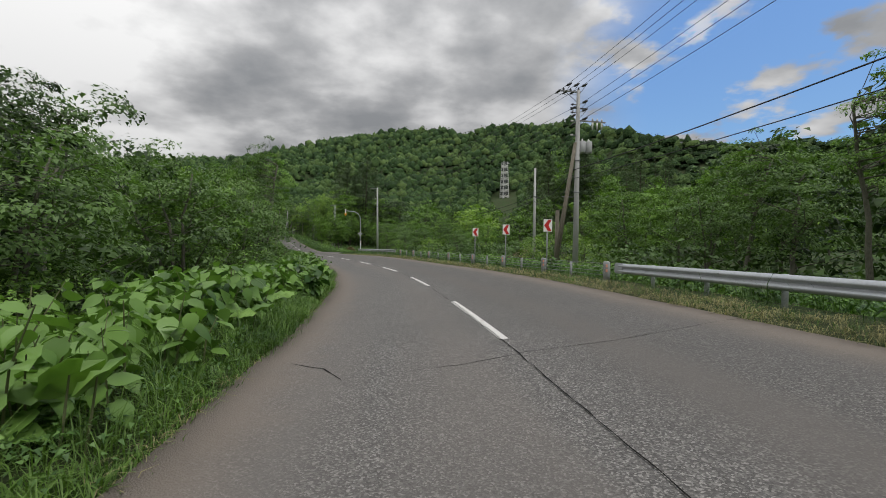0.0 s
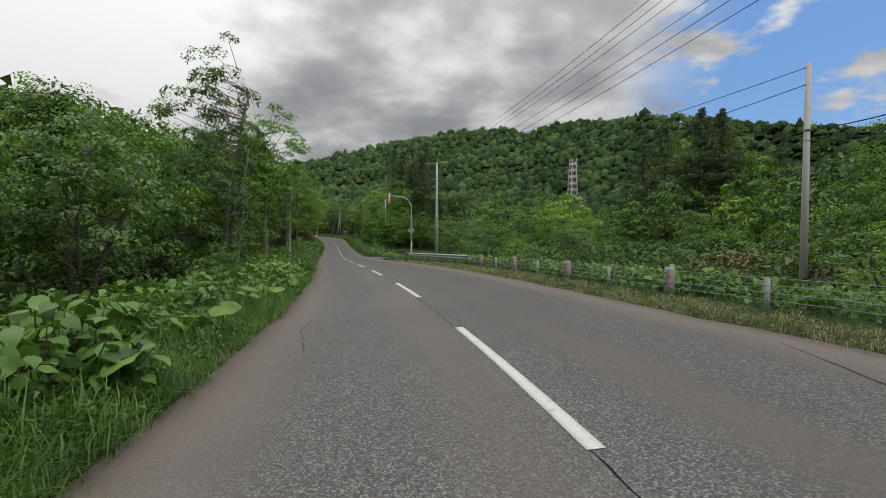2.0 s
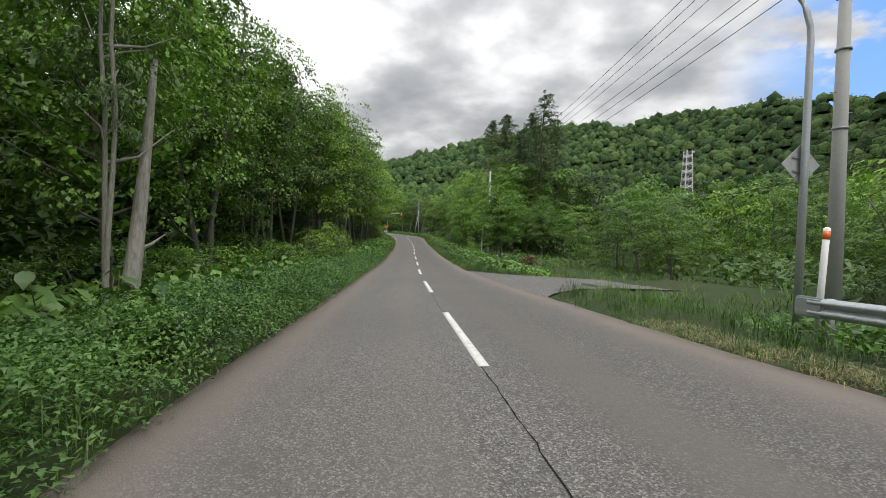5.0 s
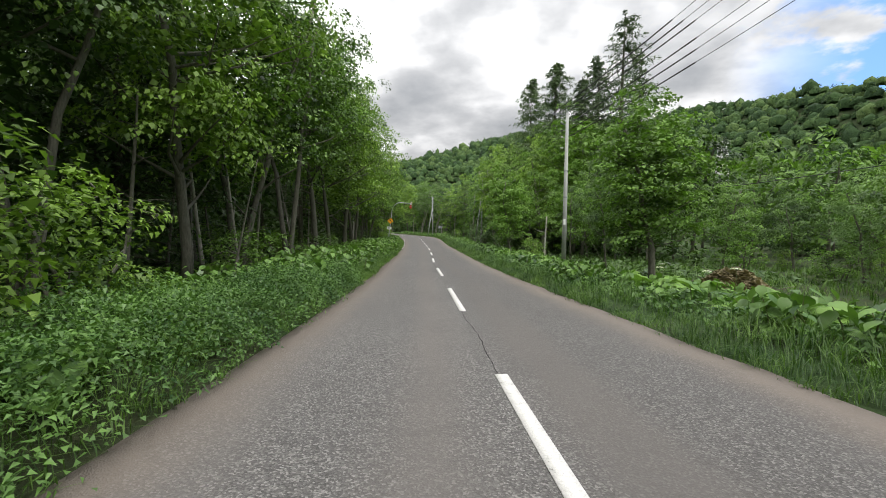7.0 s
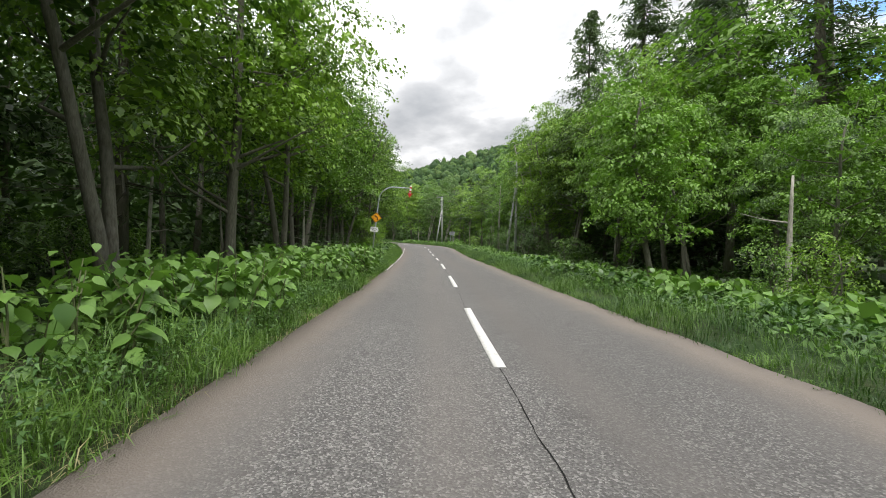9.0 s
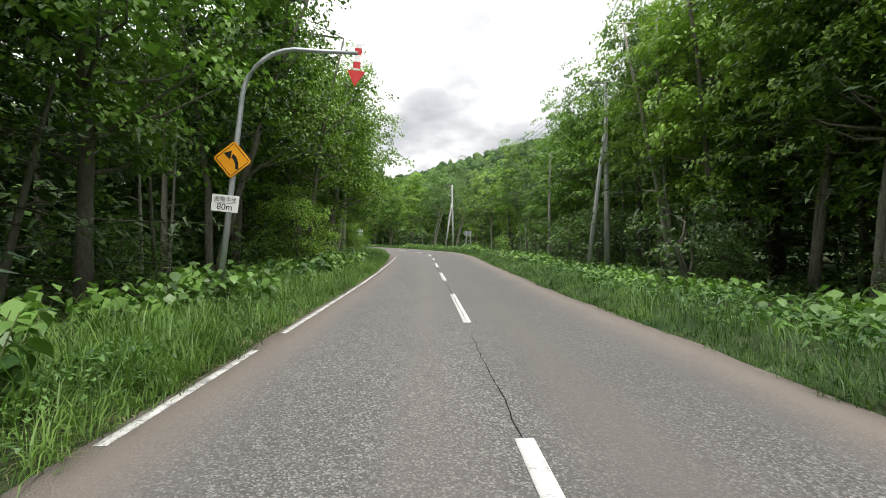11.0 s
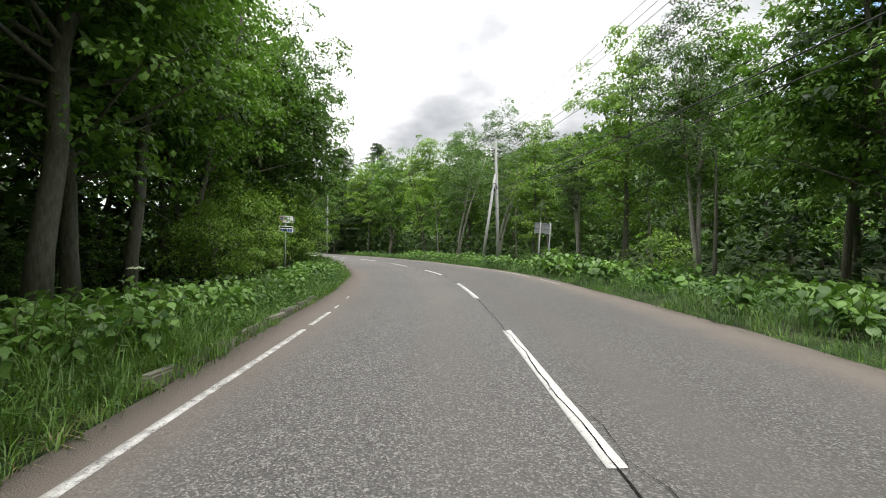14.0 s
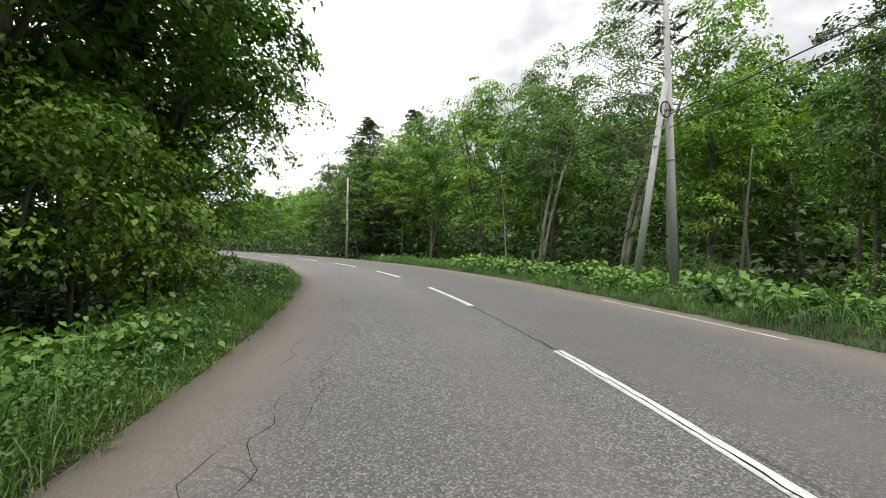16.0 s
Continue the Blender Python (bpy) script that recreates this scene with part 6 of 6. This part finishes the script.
def text_mesh(words, size, material, name):
    cu = bpy.data.curves.new(name, "FONT")
    cu.body, cu.size, cu.align_x, cu.align_y, cu.extrude = words, size, "CENTER", "CENTER", 0.001
    ob = bpy.data.objects.new(name, cu)
    scene.collection.objects.link(ob)
    me = bpy.data.meshes.new_from_object(ob.evaluated_get(bpy.context.evaluated_depsgraph_get()))
    bpy.data.objects.remove(ob)
    me.name = name
    me.materials.clear()
    me.materials.append(MATS[material])
    return me


def arrow_pole(s, lat, arm, tall, lean, hue, turn=0.0):
    """A curved steel pole whose arm holds a down-pointing arrow over the edge of the road. arm: reach, its sign the side."""
    ob = stand("arrow_pole", s, lat, 0, turn)
    ob.matrix_basis = ob.matrix_basis @ pose(0, 0, 0, 0, lean, 0)
    way = math.copysign(1, arm)
    pts = [(0, 0, -0.2), (0, 0, tall * 0.5), (0, 0, tall - 1.3)] + [(way * 1.2 * (1 - math.cos(a)), 0, tall - 1.3 + 1.2 * math.sin(a)) for a in np.linspace(0.2, 1.45, 7)] + [(arm, 0, tall - 0.02)]
    part("pole", Build().tube(pts, [0.07, 0.062, 0.055] + [0.05] * 7 + [0.042], 12).mesh("pole", "galvanised", True), ob)
    arrow = part("arrow", Build().box(pose(arm, 0, tall - 0.1), 0.15, 0.03, 0.62, 0.005).mesh("arrow", "sign_white"), ob, "white arrow shaft")
    head = [(-0.21, 0.17), (0.21, 0.17), (0.0, -0.2)]
    part("arrow_head", Build().plate(pose(arm, 0, tall - 0.6), head, 0.032).mesh("arrow_head", hue), arrow, "arrow head pointing down at the road's edge")
    if hue == "sign_red":
        for z in (0.12, -0.2):
            part("stripe", Build().box(pose(arm, 0, tall - 0.1 + z), 0.16, 0.036, 0.16, 0.004).mesh("stripe", "sign_red"), arrow)
    return ob


right_pole = arrow_pole(61.4, 5.85, -2.25, 6.55, 0.0, "sign_yellow")
tagged(right_pole, "curved grey steel pole holding a yellow down arrow", "arrow post")
diamond = [(0.0, 0.37), (0.37, 0.0), (0.0, -0.37), (-0.37, 0.0)]
part("sign_plate", Build().plate(pose(0, 0.08, 3.1), diamond, 0.01).mesh("sign_plate", "sign_alloy"), right_pole, "grey back of a diamond sign")
for z in (0.12, -0.12):
    part("bracket", Build().box(pose(0, 0.065, 3.1 + z), 0.34, 0.02, 0.035, 0.004).mesh("bracket", "dull_steel"), right_pole)

left_pole = arrow_pole(141.8, -5.5, 2.5, 6.3, 6.0, "sign_red")
tagged(left_pole, "leaning steel pole with a yellow bend sign and striped arrow", "arrow post")


def diamond_outline(r, cut=0.03):
    out = []
    for k in range(4):
        a = math.pi / 2 * k
        for d in (-cut, cut):
            out.append((r * math.cos(a) * (1 - cut) - d * math.sin(a), r * math.sin(a) * (1 - cut) + d * math.cos(a)))
    return out


sign_rows = pose(-0.02, -0.075, 3.5)
warning = part("warning_sign", Build().plate(sign_rows, diamond_outline(0.415), 0.012).mesh("warning_sign", "sign_yellow"), left_pole, "yellow diamond sign warning of a bend to the left")
ring = Build()
for k in range(4):
    a = math.pi / 2 * k + math.pi / 4
    ring.box(sign_rows @ pose(0.262 * math.cos(a), -0.009, 0.262 * math.sin(a), 0, -math.degrees(a) + 90, 0), 0.5, 0.004, 0.014)
part("border", ring.mesh("border", "sign_black"), warning)
arc = [(0.13 - 0.2 * (1 - math.cos(a)), -0.2 + 0.3 * math.sin(a)) for a in np.linspace(0, 1.35, 9)]
outer = [(0.155 - 0.2 * (1 - math.cos(a)) * 1.05, -0.2 + 0.345 * math.sin(a)) for a in np.linspace(0, 1.3, 9)]
inner = [(0.085 - 0.2 * (1 - math.cos(a)) * 0.9, -0.2 + 0.262 * math.sin(a)) for a in np.linspace(0, 1.2, 9)]
bend = Build()
for k in range(8):
    bend.plate(sign_rows @ pose(0, -0.009, 0), [outer[k], outer[k + 1], inner[k + 1], inner[k]], 0.004)
bend.plate(sign_rows @ pose(0, -0.009, 0), [(-0.03, 0.2), (-0.21, 0.13), (-0.05, -0.01)], 0.004)
part("bend_arrow", bend.mesh("bend_arrow", "sign_black"), warning, "black arrow bending left")
plate2 = part("plate", Build().box(pose(-0.07, -0.075, 2.5), 0.6, 0.012, 0.38, 0.004).mesh("plate", "sign_white"), left_pole, "white plate that tells the radius of the bend")
for words, size, z in (("80m", 0.2, -0.085), ("曲線半径", 0.125, 0.085)):
    t = part("lettering", text_mesh(words, size, "sign_black", "lettering"), plate2)
    t.matrix_basis = pose(-0.07, -0.083, 2.5 + z, 90, 0, 0)
part("rule", Build().box(pose(-0.07, -0.083, 2.51), 0.5, 0.003, 0.008).mesh("rule", "sign_black"), plate2)


def route_sign():
    ob = stand("route_marker", 192.4, -8.05, 0, 24)
    base = spot(192.4, -8.05)[0][2] - on_ground(192.4, -8.05)[0][2]
    part("post", Build().tube([(0, 0, -0.2), (0, 0, base + 3.1)], [0.032, 0.032], 10).mesh("post", "galvanised", True), ob)
    z = base + 2.98
    top = part("route_plate", Build().box(pose(0, -0.05, z), 0.74, 0.03, 0.36, 0.008).mesh("route_plate", "sign_white"), ob, "white plate with the distance along the route")
    part("side_panel", Build().box(pose(-0.255, -0.067, z), 0.225, 0.006, 0.34).mesh("side_panel", "sign_pink"), top, "faded pink panel")
    shield = [(-0.085, 0.07), (0, 0.085), (0.085, 0.07), (0.08, -0.02), (0, -0.1), (-0.08, -0.02)]
    part("shield", Build().plate(pose(-0.255, -0.073, z + 0.02), shield, 0.005).mesh("shield", "sign_blue"), top, "blue route shield")
    for words, size, hue, x, dz in (("34", 0.24, "sign_blue", 0.1, -0.05), ("km", 0.07, "sign_black", 0.29, 0.1), ("451", 0.075, "sign_white", -0.255, 0.025)):
        t = part("lettering", text_mesh(words, size, hue, "lettering"), top)
        t.matrix_basis = pose(x, -0.0785 if words == "451" else -0.068, z + dz, 90, 0, 0)
    for k in range(2):
        part("text_bar", Build().box(pose(0.0, -0.067, z + 0.13 - 0.04 * k), 0.24, 0.004, 0.02).mesh("text_bar", "sign_black"), top)
    z = base + 2.46
    low = part("notice_plate", Build().box(pose(0, -0.05, z), 0.76, 0.03, 0.34, 0.008).mesh("notice_plate", "sign_white"), ob, "white notice plate with a row of dark blue blocks")
    part("text_bar", Build().box(pose(0, -0.067, z + 0.09), 0.66, 0.004, 0.07).mesh("text_bar", "sign_black"), low)
    for k in range(5):
        part("digit_block", Build().box(pose(-0.26 + 0.13 * k, -0.068, z - 0.065), 0.115, 0.006, 0.14).mesh("digit_block", "sign_blue"), low)
    for zz in (base + 2.98, base + 2.46):
        part("side_box", Build().box(pose(0.43, 0.02, zz), 0.1, 0.03, 0.3, 0.01).mesh("side_box", "sign_back"), ob)
    tagged(ob, "two small white route plates on a thin post", "road sign")


route_sign()


def sign_back():
    ob = stand("direction_sign", 193.1, 6.98, 0, 0)
    ob.matrix_basis = ob.matrix_basis @ pose(0, 0, 0, 0, 4, 0)
    base = spot(193.1, 6.98)[0][2] - on_ground(193.1, 6.98)[0][2]
    for x in (-0.22, 0.46):
        part("post", Build().tube([(x, 0, -0.2), (x, 0, base + 2.98)], [0.045, 0.045], 10).mesh("post", "post_grey", True), ob)
    board = part("board", Build().box(pose(0, 0.07, base + 2.6), 1.15, 0.02, 0.66, 0.006).mesh("board", "sign_back"), ob, "plain grey back of a sign board")
    for z in (-0.3, 0.0, 0.3):
        part("rib", Build().box(pose(0, 0.045, base + 2.6 + z), 1.12, 0.03, 0.05, 0.004).mesh("rib", "dull_steel"), board)
    tagged(ob, "direction sign seen from its grey back on two posts", "road sign")


sign_back()


def delineator(s, lat, tall, lean):
    ob = stand("delineator_post", s, lat)
    ob.matrix_basis = ob.matrix_basis @ pose(0, 0, 0, 0, lean, 0)
    part("post", Build().tube([(0, 0, -0.2), (0, 0, tall - 0.02), (0, 0, tall)], [0.05, 0.05, 0.03], 12).mesh("post", "sign_white", True), ob)
    part("band", Build().tube([(0, 0, tall - 0.2), (0, 0, tall - 0.06)], [0.053, 0.053], 12).mesh("band", "orange_reflector", True), ob, "orange reflecting band")
    tagged(ob, "white plastic marker post with an orange band", "marker post")


delineator(60.9, 5.72, 1.95, 3.0)


# ---- power line ----
POLES = {"p1": (16.7, 9.97, 10.2), "pc": (63.9, 9.2, 10.4), "pd": (112.2, 9.65, 11.0), "pe": (158.0, 10.2, 11.4), "pf": (203.0, 8.95, 10.9), "pg": (243.0, 9.67, 9.9), "ph": (284.0, 9.0, 10.4), "pa": (-31.0, 10.2, 10.4)}


def insulator(m, hue="insulator"):
    b = Build()
    zs = [0, 0.024, 0.036, 0.06, 0.072, 0.096, 0.108, 0.17]
    rs = [0.025, 0.07, 0.038, 0.07, 0.038, 0.064, 0.034, 0.024]
    b.tube([m @ Vector((0, 0, z)) for z in zs], rs, 8)
    return b.mesh("insulator", hue, True)


def utility_pole(key):
    s, lat, tall = POLES[key]
    ob = stand("utility_pole", s, lat)
    z = tall + spot(s, lat)[0][2] - on_ground(s, lat)[0][2]
    part("pole", Build().tube([(0, 0, -0.3), (0, 0, z * 0.5), (0, 0, z)], [0.175, 0.14, 0.1], 16).mesh("pole", "concrete", True), ob)
    arm = part("crossarm", Build().box(pose(-0.5, 0, z - 0.12), 1.3, 0.08, 0.08, 0.006).mesh("crossarm", "dull_steel"), ob)
    for x in (-0.95, -0.5, 0.0):
        part("insulator", insulator(pose(x, 0, z - (0.08 if x < 0 else 0.02))), arm)
    part("brace", Build().tube([(-0.05, 0.03, z - 0.7), (-0.8, 0.03, z - 0.15)], [0.018, 0.018], 5).mesh("brace", "dull_steel"), ob)
    for d in (0.85, 1.3, 1.8, 2.6):
        rack = part("bracket", Build().box(pose(-0.16, 0, z - d), 0.26, 0.05, 0.05, 0.005).mesh("bracket", "dull_steel"), ob)
        part("insulator", insulator(pose(-0.3, 0, z - d, 0, -90, 0), "porcelain" if d > 1.5 else "insulator"), rack)
    for k in range(9):
        part("step_bolt", Build().tube([(0.1 * (1 if k % 2 else -1), 0, 2.2 + 0.45 * k), (0.3 * (1 if k % 2 else -1), 0, 2.2 + 0.45 * k)], [0.01, 0.01], 4).mesh("step_bolt", "dull_steel"), ob)
    for h in (z * 0.45, z * 0.62):
        part("band", Build().tube([(0, 0, h), (0, 0, h + 0.06)], [0.165, 0.163], 14).mesh("band", "dull_steel", True), ob)
    label = "grey concrete power pole with a crossarm and insulators"
    if key == "pf":
        for h in (0.5, 0.535, 0.57):
            part("tie", Build().box(pose(-0.35, 0.12, z * h), 0.9, 0.05, 0.04).mesh("tie", "dull_steel"), ob)
        ring = [(-0.28 + 0.22 * math.cos(a), -0.14, z * 0.62 + 0.3 * math.sin(a)) for a in np.linspace(0, 6.28, 17)]
        part("cable_coil", Build().tube(ring, [0.03] * 17, 6, False).mesh("cable_coil", "cable_black", True), ob, "coil of spare black cable")
    if key in ("p1", "pe", "pf"):
        foot = {"p1": (-0.95, 0.9), "pe": (-1.1, 0.35), "pf": (-1.3, 0.7)}[key]
        part("stay_pole", Build().tube([(foot[0], foot[1], -0.3), (-0.12, 0.0, z * 0.72)], [0.15, 0.1], 12).mesh("stay_pole", "concrete" if key != "p1" else "weathered_wood", True), ob, "leaning stay pole")
        part("tie", Build().box(pose(foot[0] * 0.42, foot[1] * 0.42, z * 0.43, 0, 0, 0), 0.7, 0.05, 0.05).mesh("tie", "dull_steel"), ob)
        label = "grey concrete power pole propped by a leaning stay pole"
    if key in ("p1", "pf"):
        for x, h in ((-0.95, z + 0.05), (-0.5, z + 0.05), (0.0, z + 0.08), (0.05, z - 0.85), (0.05, z - 1.3), (0.05, z - 1.8)):
            for way in (-1, 1):
                cone = Build().tube([(x, way * 0.35, h), (x, way * 0.5, h), (x, way * 0.8, h - 0.02), (x, way * 0.95, h - 0.03)], [0.02, 0.075, 0.055, 0.02], 8)
                part("strain_insulator", cone.mesh("strain_insulator", "insulator", True), ob)
            loop = [(x, 0.9 * f, h - 0.3 + 0.3 * f * f) for f in np.linspace(-1, 1, 9)]
            part("jumper", Build().tube(loop, [0.012] * 9, 5, False).mesh("jumper", "cable_black"), ob, "slack black loop of wire")
        for x in (-0.25, 0.3):
            part("side_arm", Build().box(pose(x, 0, z - 1.05), 0.5, 0.07, 0.07, 0.006).mesh("side_arm", "insulator"), ob)
    if key == "p1":
        part("lower_arm", Build().box(pose(0.85, 0, z - 1.75), 1.9, 0.08, 0.08, 0.006).mesh("lower_arm", "dull_steel"), ob)
        for x in (0.95, 1.25, 1.55):
            fuse = part("fuse", Build().tube([(x, 0, z - 1.8), (x, 0, z - 2.2)], [0.05, 0.045], 8).mesh("fuse", "porcelain", True), ob, "white porcelain cutout")
            part("insulator", insulator(pose(x, 0, z - 1.72), "porcelain"), fuse)
        for x in (0.3, 0.72):
            can = part("transformer", Build().tube([(x, 0, z - 3.6), (x, 0, z - 3.57), (x, 0, z - 2.97), (x, 0, z - 2.93)], [0.17, 0.2, 0.2, 0.17], 16).mesh("transformer", "drum_grey", True), ob, "grey transformer drum")
            part("bushing", insulator(pose(x, 0, z - 2.95), "porcelain"), can)
        part("old_post", Build().tube([(-0.55, 1.3, -0.3), (-0.5, 1.3, 3.9)], [0.13, 0.11], 12).mesh("old_post", "weathered_wood", True), ob, "short grey wooden post")
    if key == "pd":
        part("plate", Build().box(pose(-0.06, -0.15, 3.3), 0.16, 0.02, 0.42, 0.004).mesh("plate", "sign_white"), ob, "white plate strapped to the pole")
    lean = {"pf": 1.2, "pc": 0.5}.get(key, 0.0)
    ob.matrix_basis = ob.matrix_basis @ pose(0, 0, 0, 0, -lean, 0)
    tagged(ob, label, "utility pole", "power poles along the road")


for key in POLES:
    utility_pole(key)

side_pole = stand("telephone_pole", 31.7, 16.5)
part("pole", Build().tube([(0, 0, -0.3), (0, 0, 4.5), (0, 0, 9.4)], [0.15, 0.125, 0.1], 14).mesh("pole", "concrete", True), side_pole)
part("band", Build().tube([(0, 0, 6.6), (0, 0, 6.7)], [0.14, 0.14], 12).mesh("band", "dull_steel", True), side_pole)
tagged(side_pole, "plain grey concrete telephone pole without arms", "utility pole")


def wire(ends, sag, thick, label):
    """One cable that hangs from point to point."""
    pts = []
    for a, b in zip(ends, ends[1:]):
        a, b = Vector(a), Vector(b)
        for k in range(14):
            f = k / 14
            pts.append(a.lerp(b, f) - Vector((0, 0, sag * 4 * f * (1 - f))))
    pts.append(Vector(ends[-1]))
    origin = pts[0].copy()
    ob = new("overhead_wire", Build().tube([p - origin for p in pts], [thick] * len(pts), 5, False).mesh("overhead_wire", "cable_black"))
    ob.matrix_basis = pose(*origin)
    tagged(ob, label, "cable", "overhead wires")


def pole_point(key, x, down):
    s, lat, tall = POLES[key]
    return spot(s, lat + x, tall - down)[0] if abs(lat + x) < 8 else spot(s, lat + x)[0] + (0, 0, tall - down)


ORDER = ("pa", "p1", "pc", "pd", "pe", "pf", "pg", "ph")
for x, down, sag in ((-0.95, -0.06, 1.0), (-0.5, -0.06, 1.0), (0.0, -0.1, 1.0), (0.05, 0.85, 0.7), (0.05, 1.3, 0.7), (0.05, 1.8, 0.7)):
    wire([pole_point(k, x, down) for k in ORDER], sag, 0.011 if down < 1.2 else 0.012, "thin black power wire between poles")
for x, down, sag in ((-0.95, -0.06, 1.0), (-0.5, -0.06, 1.0), (0.0, -0.1, 1.0), (0.05, 0.85, 0.7), (0.05, 1.3, 0.7), (0.05, 1.8, 0.7)):
    a, b = Vector(pole_point("pc", x, down)), Vector(pole_point("pd", x, down))
    at = [a.lerp(b, f) - Vector((0, 0, sag * 4 * f * (1 - f))) for f in np.linspace(0.68, 0.99, 8)]
    sleeve = new("wire_sleeve", Build().tube([q - at[0] for q in at], [0.03] * 8, 6).mesh("wire_sleeve", "cable_black"))
    sleeve.matrix_basis = pose(*at[0])
    tagged(sleeve, "thick black rubber sleeve over a power wire", "cable cover", "sleeves on the overhead wires")
wire([pole_point(k, -0.2, d) for k, d in (("pa", 4.6), ("p1", 4.6))] + [tuple(on_ground(31.7, 16.4, 6.6)[0]), tuple(on_ground(72, 22, 6.4)[0]), tuple(on_ground(115, 20, 6.2)[0])] + [pole_point(k, -0.2, 4.4) for k in ("pe", "pf", "pg", "ph")], 0.7, 0.022, "thick black telephone cable hanging along the road")
wire([pole_point(k, -0.2, d) for k, d in (("pa", 5.0), ("p1", 5.1))] + [tuple(on_ground(31.7, 16.4, 6.2)[0]), tuple(on_ground(72, 22, 5.9)[0])], 0.9, 0.016, "thin black telephone cable hanging over the shrubs")
wire([tuple(on_ground(31.7, 16.4, 9.2)[0]), pole_point("pc", -0.3, 2.0)], 0.5, 0.016, "black service wire between two poles")
wire([tuple(on_ground(31.7, 16.4, 8.5)[0]), pole_point("pc", -0.3, 3.0)], 0.8, 0.018, "black service wire between two poles")
wire([pole_point("pe", -0.2, 4.9), pole_point("pf", -0.2, 4.9), pole_point("pg", -0.2, 4.9)], 0.8, 0.018, "black telephone cable along the woods")


def tower():
    """A narrow lattice mast on the hillside."""
    x, y = 78.2, 482.0
    z0 = ground_height(np.array([x]), np.array([y]))[0] - 2
    top = 84.0 - z0
    ob = new("lattice_tower")
    ob.matrix_basis = pose(x, y, z0, 0, 0, 20)
    levels = 13
    hs = np.linspace(0, top, levels + 1)
    half = [3.6 - 1.4 * h / top for h in hs]
    corner = [(-1, -1), (1, -1), (1, 1), (-1, 1)]
    for cx, cy in corner:
        part("leg", Build().tube([(cx * w, cy * w, h) for w, h in zip(half, hs)], [0.45] * len(hs), 6).mesh("leg", "tower_white"), ob)
    for k in range(levels):
        hue = "tower_white" if k % 2 else "tower_dark"
        for (ax, ay), (bx, by) in zip(corner, corner[1:] + corner[:1]):
            for (px, py), (qx, qy) in (((ax, ay), (bx, by)), ((bx, by), (ax, ay))):
                bar = Build().tube([(px * half[k], py * half[k], hs[k]), (qx * half[k + 1], qy * half[k + 1], hs[k + 1])], [0.42, 0.42], 5)
                part("brace", bar.mesh("brace", hue), ob)
    part("arm", Build().box(pose(3.2, 0, top - 1.0), 5, 0.8, 0.8, 0.1).mesh("arm", "tower_white"), ob)
    tagged(ob, "narrow pale steel lattice tower on the wooded hillside", "tower")


tower()
